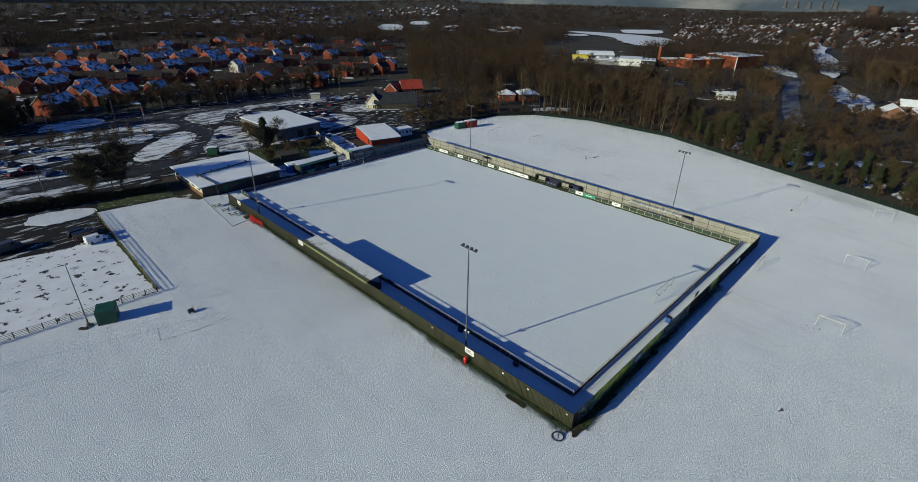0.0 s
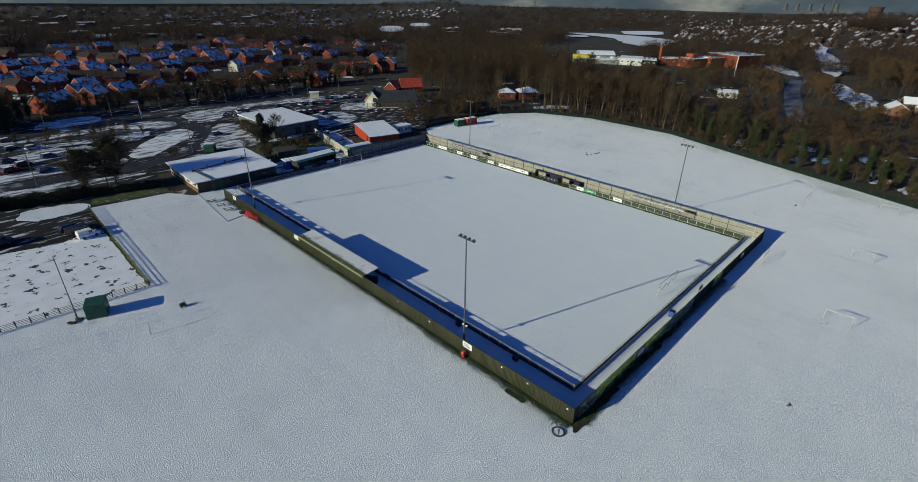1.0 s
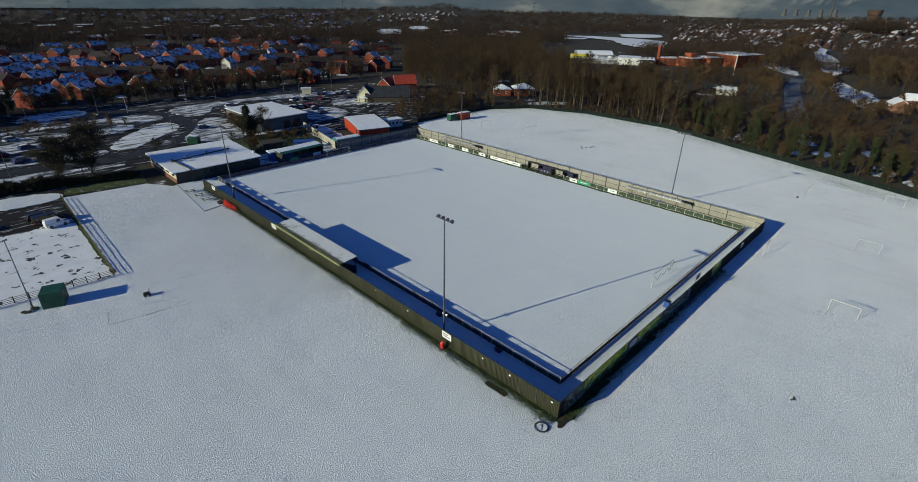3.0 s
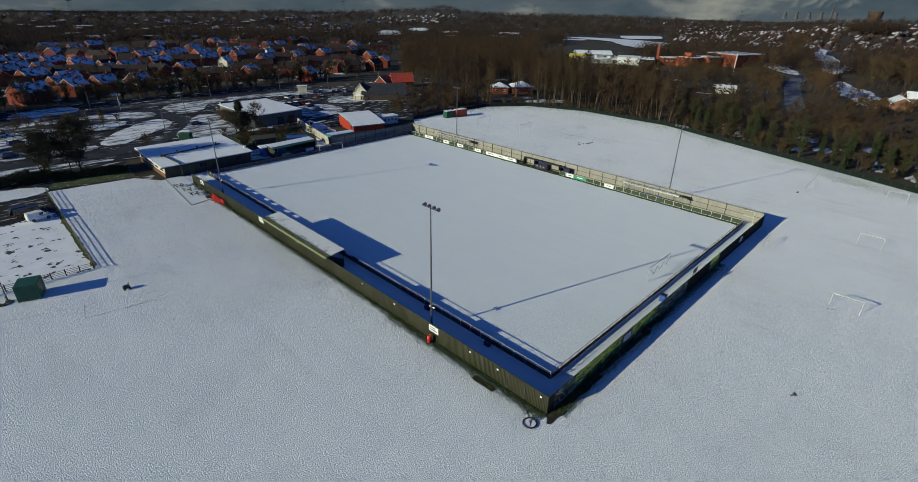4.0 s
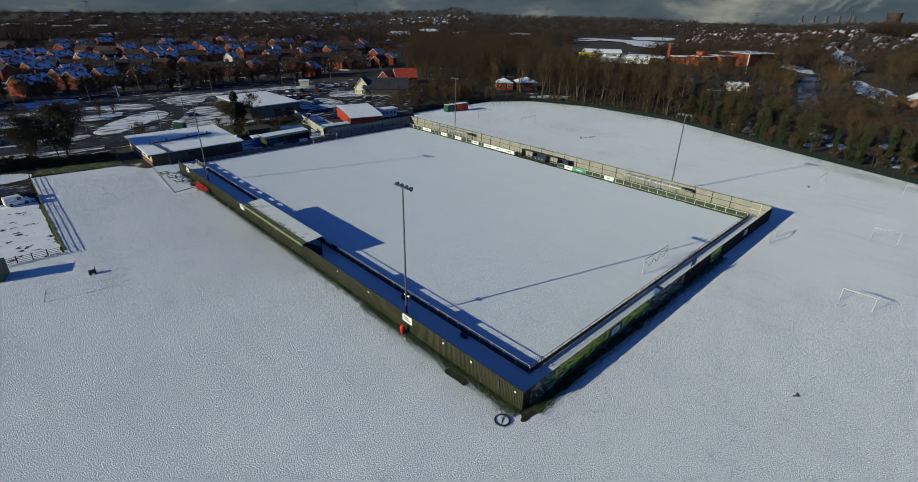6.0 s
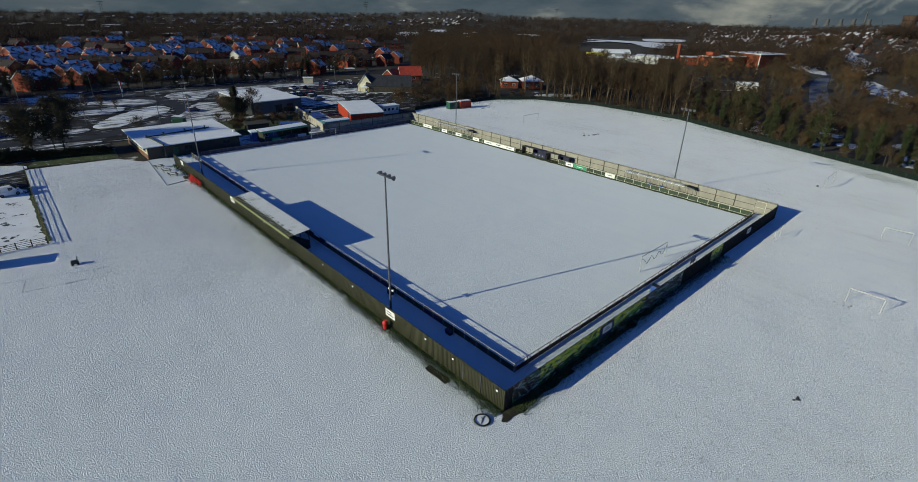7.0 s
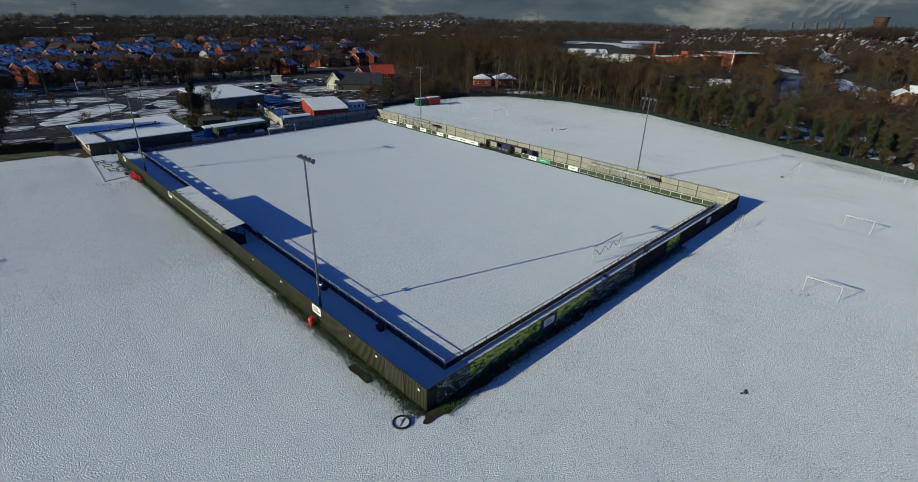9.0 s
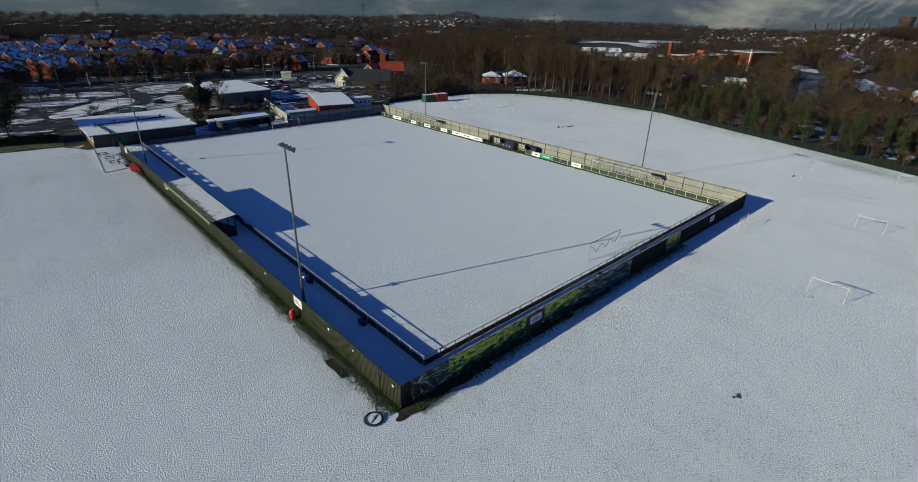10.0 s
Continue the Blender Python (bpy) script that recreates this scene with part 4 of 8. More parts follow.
# line marker left on the field
lm = thing("line_marker", pose(-24.4, 58.2, 0), "small black wheeled line marker with two upright handles", "line marker")
part("tank", bbox(-0.45, -0.3, 0.18, 0.4, 0.3, 0.6, bevel=0.05), BLACK, lm)
for s in (-0.22, 0.22):
    part("handle", tube(bmesh.new(), (0.25, s, 0.5), (0.42, s, 1.15), 0.035, n=6), DARK_STEEL, lm)
for x in (-0.35, 0.3):
    for s in (-0.33, 0.33):
        part("wheel", tube(bmesh.new(), (x, s - 0.04, 0.15), (x, s + 0.04, 0.15), 0.15, n=10), RUBBER, lm)
# bare clods and molehills
def clods(cx, cy, count, spread, size, label):
    rg = random.Random(int(cx * 10))
    bm = bmesh.new()
    for _ in range(count):
        m = pose(cx + rg.gauss(0, spread), cy + rg.gauss(0, spread), 0.02, rz=rg.uniform(0, 360)) @ Matrix.Diagonal((size * rg.uniform(0.5, 1.5), size * rg.uniform(0.4, 0.8), size * 0.35, 1))
        bmesh.ops.create_icosphere(bm, subdivisions=1, radius=1, matrix=m)
    tagged(new("soil_heap", mesh_of(bm, "soil_heap", EARTH, True)), label, "soil", kind="stuff")


clods(102.5, 58.0, 7, 2.2, 0.55, "dark heaps of soil on the snow")
clods(22.4, -17.6, 3, 0.22, 0.28, "small dark clod on the snow")
clods(100.3, 0.3, 2, 0.4, 0.4, "dark clods by the far goal")
clods(46.6, -16.6, 6, 0.7, 0.14, "scuffed soil before the small goal")


# netting fence between the field and the trees
def netting():
    pts = FIELD[1:11]
    top = thing("netting_fence", pose(0, 0, 0), "dark green mesh fence along the edge of the trees", "fence", kind="structure")
    green = mat("dark_green_net", (0.002, 0.009, 0.006), rough=0.95, var=0.25, scale=1, bump=0.2)
    post = mesh_of(bbox(-0.04, -0.04, 0, 0.04, 0.04, 1.4), "post", DARK_STEEL)
    for (xa, ya), (xb, yb) in zip(pts, pts[1:]):
        d = math.hypot(xb - xa, yb - ya)
        k = max(1, round(d / 3))
        ang = math.degrees(math.atan2(yb - ya, xb - xa))
        panel = mesh_of(bbox(0.05, -0.012, 0.06, d / k - 0.05, 0.012, 1.3), "panel", green)
        for i in range(k):
            m = pose(xa + (xb - xa) * i / k, ya + (yb - ya) * i / k, 0, rz=ang)
            piece("panel", panel, m, top)
            piece("post", post, m, top)


netting()


# ---------------------------------------------------------------- clubhouse
def window(name, parent, m, w, h, frame_mat=WHITE_PAINT, bars=1):
    """A framed pane facing -y at its pose."""
    win = part(name, bbox(-w / 2, -0.05, -h / 2, w / 2, 0.0, h / 2), frame_mat, parent)
    win.matrix_basis = m
    k = bars + 1
    pw = (w - 0.08 * (k + 1)) / k
    for i in range(k):
        x = -w / 2 + 0.08 + i * (pw + 0.08)
        part("pane", bbox(x, -0.056, -h / 2 + 0.08, x + pw, -0.046, h / 2 - 0.08), GLASS, win)
    return win


def clubhouse():
    top = thing("clubhouse", pose(-3.8, 108.7, 0), "single-storey clubhouse with a broad snow-covered roof and brick base", "clubhouse")
    W, D = 21.2, 19.8
    dark = mat("olive_render", (0.055, 0.05, 0.04), rough=0.8, var=0.2, scale=0.4, bump=0.15)
    part("wall", bbox(0.3, 0, 0, W, D, 2.75), dark, top)
    part("brick_plinth", bbox(0.12, -0.06, 0, 0.3, D + 0.05, 1.1), BRICK_DULL, top)
    part("upper_wall", bbox(0.18, -0.03, 1.1, 0.3, D, 2.75), CREAM, top)
    for i in range(5):
        window("window", top, pose(0.15, 2.0 + 3.9 * i, 1.95, rz=-90), 2.2, 1.0)
    for x in (9.0, 18.0):
        window("window", top, pose(x, 0, 1.7), 1.8, 1.0, DARK_STEEL)
    d = part("door", bbox(-0.5, -0.07, 0, 0.5, 0, 2.05), GREEN_BOX, top)
    d.matrix_basis = pose(6.2, 0, 0)
    part("handle", bbox(0.34, -0.1, 0.95, 0.4, -0.07, 1.1), GALV, d)
    bm = bmesh.new()
    prism(bm, ((-0.8, 2.75), (D + 0.6, 3.35), (D + 0.6, 3.5), (-0.8, 2.9)), "x", -0.6, W + 0.5)
    part("roof", bm, WHITE_PAINT, top)
    bm = bmesh.new()
    prism(bm, ((-0.75, 2.905), (D + 0.55, 3.502), (D + 0.5, 3.6), (-0.7, 2.99)), "x", -0.55, W + 0.45)
    part("roof_snow", bm, SNOW_ROOF, top, "smooth layer of snow on the roof")
    rib = mesh_of(prism(bmesh.new(), ((-0.69, 2.95), (D + 0.48, 3.56), (D + 0.48, 3.607), (-0.69, 2.998)), "x", 0.0, 0.14), "roof_rib", SNOW_ROOF)
    for i in range(35):
        piece("roof_rib", rib, pose(-0.3 + 0.61 * i, 0, 0), top)
    part("gutter", bbox(-0.6, -0.92, 2.72, W + 0.5, -0.82, 2.84), BLACK, top)
    # pipework on the roof
    def up(y):
        return 3.02 + 0.0257 * y
    bm = bmesh.new()
    tube(bm, (2.0, 8.0, up(8) + 0.25), (17.5, 10.5, up(10.5) + 0.25), 0.16, n=8)
    tube(bm, (2.6, 8.0, up(8) + 0.25), (3.6, -0.9, up(0) + 0.22), 0.18, n=8)
    tube(bm, (3.6, -0.9, up(0) + 0.22), (3.7, -1.1, 0.3), 0.12, n=8)
    part("duct", bm, DARK_STEEL, top, "dark pipework running over the roof")
    for x, y in ((2.2, 8.0), (6.2, 8.7), (11.3, 9.5), (16.4, 10.3)):
        c = part("vent", tube(bmesh.new(), (x, y, up(y)), (x, y, up(y) + 0.75), 0.2, n=10), GALV, top)
        part("cowl", tube(bmesh.new(), (x, y, up(y) + 0.75), (x, y, up(y) + 0.9), 0.32, 0.12, n=10), GALV, c)
    part("flood_lamp", bbox(W - 0.2, 3.0, 3.1, W + 0.3, 3.5, 3.7, bevel=0.04), WHITE_PAINT, top)
    return top


clubhouse()

# terrace before the clubhouse
sheet("terrace", ((-5.5, 86.5), (-0.1, 87.9), (-0.1, 108.3), (-3.9, 108.3)), SNOW_PITCH, 0.06, "small paved terrace under smooth snow", "terrace")
kerb = thing("terrace_edging", pose(0, 0, 0), "grey edging kerb round the terrace", "edging", kind="structure")
for (xa, ya), (xb, yb) in (((-3.95, 108.3), (-5.55, 86.5)), ((-5.55, 86.5), (-0.1, 87.85))):
    d = math.hypot(xb - xa, yb - ya)
    b = part("board", bbox(0, -0.06, 0, d, 0.06, 0.12, bevel=0.015), GREY_WALL, kerb)
    b.matrix_basis = pose(xa, ya, 0, rz=math.degrees(math.atan2(yb - ya, xb - xa)))


def picnic_table(m):
    top = thing("picnic_table", m, "dark timber picnic table dusted with snow", "table", "picnic tables")
    part("table_top", bbox(-0.9, -0.38, 0.7, 0.9, 0.38, 0.76, bevel=0.01), DARK_WOOD, top)
    part("snow", bbox(-0.86, -0.34, 0.764, 0.86, 0.34, 0.80, bevel=0.015), SNOW_ROOF, top)
    for s in (-0.75, 0.75):
        part("bench", bbox(-0.9, s - 0.13, 0.42, 0.9, s + 0.13, 0.47, bevel=0.01), DARK_WOOD, top)
    for x in (-0.65, 0.65):
        for s in (-1, 1):
            b = bmesh.new()
            tube(b, (x, s * 0.2, 0.7), (x, s * 0.7, 0), 0.05, n=5)
            part("leg", b, DARK_WOOD, top)
        part("brace", bbox(x - 0.04, -0.78, 0.36, x + 0.04, 0.78, 0.42), DARK_WOOD, top)
    return top


for x, y, r in ((-3.5, 100.4, 8), (-3.0, 96.4, -5), (-2.8, 92.6, 4)):
    picnic_table(pose(x, y, 0.065, rz=r))


first_table = picnic_table(pose(88.6, 158.4, 0.03, rz=30))
for x, y, r in ((91.5, 156.4, 12), (94.0, 154.0, -20), (85.6, 161.6, 50), (97.0, 152.0, 5), (90.2, 161.8, -35), (86.4, 155.6, 70)):
    copy_thing(first_table, pose(x, y, 0.03, rz=r))


def barrier_panel(m):
    top = thing("safety_barrier", m, "red plastic safety barrier leaning in a stack by the fence", "barrier", "stacked barriers")
    part("frame", bbox(-1.0, -0.03, 0.86, 1.0, 0.03, 0.98, bevel=0.02), RED, top)
    part("mid_rail", bbox(-1.0, -0.03, 0.42, 1.0, 0.03, 0.58, bevel=0.02), RED, top)
    for x in (-0.97, -0.33, 0.33, 0.97):
        part("upright", bbox(x - 0.05, -0.035, 0.06, x + 0.05, 0.035, 0.9), RED, top)
    for x in (-0.8, 0.8):
        part("foot", bbox(x - 0.08, -0.3, 0, x + 0.08, 0.3, 0.06, bevel=0.015), BLACK, top)
    return top


for i, (x, y, r) in enumerate(((-0.5, 87.4, 88), (-0.6, 85.2, 86), (-0.5, 83.1, 91), (-0.95, 86.6, 82), (-1.05, 84.4, 94), (-1.4, 85.6, 87), (-0.8, 82.4, 84))):
    barrier_panel(pose(x, y, 0.05, rz=r))
pt = thing("pallet_stack", pose(-1.2, 88.9, 0.0), "stack of weathered timber pallets", "pallets")
for k in range(3):
    part("pallet", bbox(-0.5, -0.6, 0.005 + 0.15 * k, 0.5, 0.6, 0.135 + 0.15 * k, bevel=0.01), DARK_WOOD, pt)


# ---------------------------------------------------------------- west compound
def post_rail(name, a, b, label, material, height=1.08, rails=4, spacing=1.8, thick=0.026):
    a, b = Vector((*a, 0)), Vector((*b, 0))
    d = b - a
    top = thing(name, pose(a.x, a.y, 0, rz=math.degrees(math.atan2(d.y, d.x))), label, "fence", kind="structure")
    k = round(d.length / spacing)
    post = mesh_of(bbox(-0.07, -0.07, 0, 0.07, 0.07, height + 0.08, bevel=0.015), "post", material)
    for i in range(k + 1):
        piece("post", post, pose(d.length * i / k, 0, 0, rz=(i * 7) % 5 - 2), top)
    for j in range(rails):
        z = height * (j + 1) / rails - 0.05
        part("rail", bbox(0, -0.11, z - thick, d.length, -0.072, z + thick), material, top)
    return top


post_rail("timber_fence", (-150, 73.4), (-26.4, 68.8), "dark post-and-rail timber fence across the snow", DARK_WOOD)
post_rail("timber_fence", (-26.3, 68.8), (-25.7, 115.5), "weathered pale timber post-and-rail fence", WOOD, height=0.86, rails=3, thick=0.03, spacing=1.75)
sheet("compound", ((-150, 72.7), (-80, 70.7), (-48, 69.6), (-36, 69.1), (-26.35, 68.7), (-25.9, 101.8), (-34.5, 98.6), (-42.5, 100.6), (-60, 102.5), (-140, 106)),
      mat("patchy_snow", (0.80, 0.82, 0.84), rough=0.65, var=0.06, scale=0.3, second=(0.05, 0.048, 0.04), amount=0.30, edge=0.03, fine=5, bump=0.35, depth=0.04, sscale=0.5),
      0.012, "snowy yard with dark thawed patches", "yard")
sheet("yard_tarmac", ((-60, 102.5), (-42.5, 100.6), (-34.5, 98.6), (-26.2, 101.8), (-25.8, 118), (-33, 121), (-42, 124), (-60, 128)), SLUSH, 0.02, "dark wet yard with tyre-marked slush", "yard")


def container(m, L, W, H, material, label, group=""):
    top = thing("container", m, label, "container", group)
    bm = bmesh.new()
    box(bm, -L / 2, -W / 2, 0.08, L / 2, W / 2, H, bevel=0.03)
    part("body", bm, material, top)
    rib = mesh_of(bbox(-0.06, 0, 0.2, 0.06, 0.035, H - 0.15), "rib", material)
    k = max(3, int(L / 0.35))
    for s, r in ((-W / 2, 180), (W / 2, 0)):
        for i in range(1, k):
            piece("rib", rib, pose(-L / 2 + L * i / k, s, 0, rz=r), top)
    for s in (-0.28, 0.28):
        d = part("door", bbox(L / 2, s * W / 1.15 - W * 0.22, 0.15, L / 2 + 0.04, s * W / 1.15 + W * 0.22, H - 0.12), material, top)
        part("lock_bar", tube(bmesh.new(), (L / 2 + 0.07, s * W / 1.15, 0.2), (L / 2 + 0.07, s * W / 1.15, H - 0.2), 0.025, n=6), GALV, d)
    for x in (-L / 2 + 0.15, L / 2 - 0.15):
        part("skid", bbox(x - 0.1, -W / 2 + 0.02, 0, x + 0.1, W / 2 - 0.02, 0.08), BLACK, top)
    return top


container(pose(-34.6, 65.2, 0, rz=-18), 2.7, 2.9, 2.45, GREEN_BOX, "dark green steel storage container on snow")
c = container(pose(97.3, 115.8, 0, rz=-6), 3.9, 2.4, 2.4, GREEN_BOX, "dark green storage container with a snowy top")
part("snow", bbox(-1.9, -1.15, 2.405, 1.9, 1.15, 2.5, bevel=0.03), SNOW_ROOF, c)
c = container(pose(101.9, 114.6, 0, rz=-6), 5.0, 2.4, 2.6, RED_BOX, "orange-red storage container with a snowy top")
part("snow", bbox(-2.45, -1.15, 2.605, 2.45, 1.15, 2.72, bevel=0.03), SNOW_ROOF, c)
c = container(pose(13.0, 144.6, 0, rz=-40), 3.2, 2.2, 1.9, GREEN_BOX, "green storage container behind the clubhouse")
part("snow", bbox(-1.5, -1.0, 2.505, 1.5, 1.0, 2.6, bevel=0.03), SNOW_ROOF, c)

floodlight(-37.3, 66.0, 1, 11.3, "training floodlight on a slim steel column", 1)
floodlight(-54.4, 64.6, 1, 11.3, "training floodlight on a slim steel column", 1)
floodlight(-76.4, 64.8, 1, 11.3, "training floodlight on a slim steel column", 1)
rk = thing("rubble_heap", pose(-37.6, 65.2, 0), "low dark heap of spoil at the column's foot", "rubble")
for i in range(7):
    bm = bmesh.new()
    bmesh.ops.create_icosphere(bm, subdivisions=1, radius=0.35, matrix=pose(rng.uniform(-0.9, 0.9), rng.uniform(-0.4, 0.4), 0.08) @ Matrix.Diagonal((1.2, 1, 0.6, 1)))
    part("clod", bm, EARTH, rk)


# ---------------------------------------------------------------- vehicles
def car_mesh_parts(L, W, H, bonnet, boot, van=False):
    """Side outlines pushed across the width, with the glasshouse drawn in."""
    h1 = H * (0.52 if not van else 0.55)
    body, cabin = bmesh.new(), bmesh.new()
    prism(body, ((-L / 2, 0.32), (-L / 2 + 0.05, h1), (L / 2 - 0.1, h1 * 0.93), (L / 2, 0.55), (L / 2, 0.28), (L / 2 - 0.2, 0.2), (-L / 2 + 0.2, 0.2)), "y", -W / 2, W / 2)
    bmesh.ops.bevel(body, geom=body.edges[:], offset=0.06, segments=1, affect="EDGES")
    pts = ((-L / 2 + boot * 0.3, h1 - 0.02), (-L / 2 + boot, H), (L / 2 - bonnet - 0.55, H), (L / 2 - bonnet + 0.15, h1 - 0.03))
    prism(cabin, pts, "y", -W / 2 + 0.12, W / 2 - 0.12)
    return body, cabin


def vehicle(m, paint, label, kind="car", snow=False, L=4.2, W=1.75, H=1.45):
    van = kind == "van"
    top = thing(kind, m, label, kind, "parked vehicles")
    body, cabin = car_mesh_parts(L, W, H, 0.95 if not van else 0.75, 0.5 if not van else 0.05, van)
    part("body", body, paint, top)
    part("cabin", cabin, paint if van else GLASS, top)
    part("roof", bbox(-L / 2 + (0.55 if not van else 0.1), -W / 2 + 0.13, H - 0.02, L / 2 - 1.55, W / 2 - 0.13, H + 0.03, bevel=0.02), SNOW_ROOF if snow else paint, top, "snow on the roof" if snow else "")
    if van:
        bm = bmesh.new()
        prism(bm, ((L / 2 - 1.25, H - 0.12), (L / 2 - 0.62, H * 0.58), (L / 2 - 0.58, H * 0.58), (L / 2 - 1.2, H - 0.1)), "y", -W / 2 + 0.15, W / 2 - 0.15)
        part("windscreen", bm, GLASS, top)
        for s in (-1, 1):
            part("side_window", bbox(L / 2 - 2.0, s * (W / 2 - 0.115) - 0.01, H * 0.6, L / 2 - 1.35, s * (W / 2 - 0.115) + 0.01, H * 0.9), GLASS, top)
    for x in (-L * 0.3, L * 0.3):
        for s in (-1, 1):
            w = part("wheel", tube(bmesh.new(), (x, s * (W / 2 - 0.2), 0.31), (x, s * (W / 2 + 0.01), 0.31), 0.31, n=14), RUBBER, top)
            part("rim", tube(bmesh.new(), (x, s * (W / 2 + 0.012), 0.31), (x, s * (W / 2 + 0.02), 0.31), 0.19, n=10), GALV, w)
    for s in (-1, 1):
        part("headlight", bbox(L / 2 - 0.06, s * W * 0.33 - 0.16, 0.55, L / 2 + 0.015, s * W * 0.33 + 0.16, 0.7), WHITE_PAINT, top)
        part("tail_light", bbox(-L / 2 - 0.015, s * W * 0.38 - 0.1, 0.6, -L / 2 + 0.05, s * W * 0.38 + 0.1, 0.78), RED, top)
    return top


def car_paint(name, c):
    return mat(name, c, rough=0.25, var=0.06, scale=2, bump=0, spec=0.6)


PAINTS = [("white", car_paint("white_car_paint", (0.75, 0.75, 0.74))), ("dark grey", car_paint("grey_car_paint", (0.06, 0.06, 0.065))),
          ("black", car_paint("black_car_paint", (0.014, 0.014, 0.016))), ("blue", car_paint("blue_car_paint", (0.02, 0.05, 0.17))),
          ("silver", car_paint("silver_car_paint", (0.33, 0.34, 0.35))), ("red", car_paint("red_car_paint", (0.35, 0.02, 0.02)))]
vehicle(pose(-29.2, 98.4, 0.02, rz=12), PAINTS[0][1], "white panel van parked on the yard", "van", L=3.9, W=1.65, H=1.7)
vehicle(pose(-30.0, 101.6, 0.02, rz=10), PAINTS[2][1], "black pickup-like van parked on the yard", "van", L=5.0, W=1.9, H=1.8)
vehicle(pose(-31.0, 104.6, 0.02, rz=8), PAINTS[2][1], "black car parked on the yard", "car", L=4.5)
vehicle(pose(-43.0, 105.6, 0.02, rz=15), PAINTS[1][1], "dark grey van parked at the yard's edge", "van", L=5.2, W=1.95, H=2.0)
vehicle(pose(-47.5, 108.5, 0.02, rz=35), PAINTS[2][1], "black car parked at the yard's edge", "car")
masters = []
for snowy in (False, True):
    for cname, paint in PAINTS:
        masters.append((cname, paint, snowy))
made = {}
rc = random.Random(21)


def park(x, y, turn, which=None, z=0.03):
    cname, paint, snowy = masters[which] if which is not None else rc.choice(masters)
    m = pose(x, y, z, rz=turn + rc.uniform(-3, 3))
    if (cname, snowy) in made:
        return copy_thing(made[(cname, snowy)], m)
    made[(cname, snowy)] = vehicle(m, paint, f"{cname} hatchback parked" + (" with snow on its roof" if snowy else " on wet tarmac"), snow=snowy, L=4.1)
    return made[(cname, snowy)]


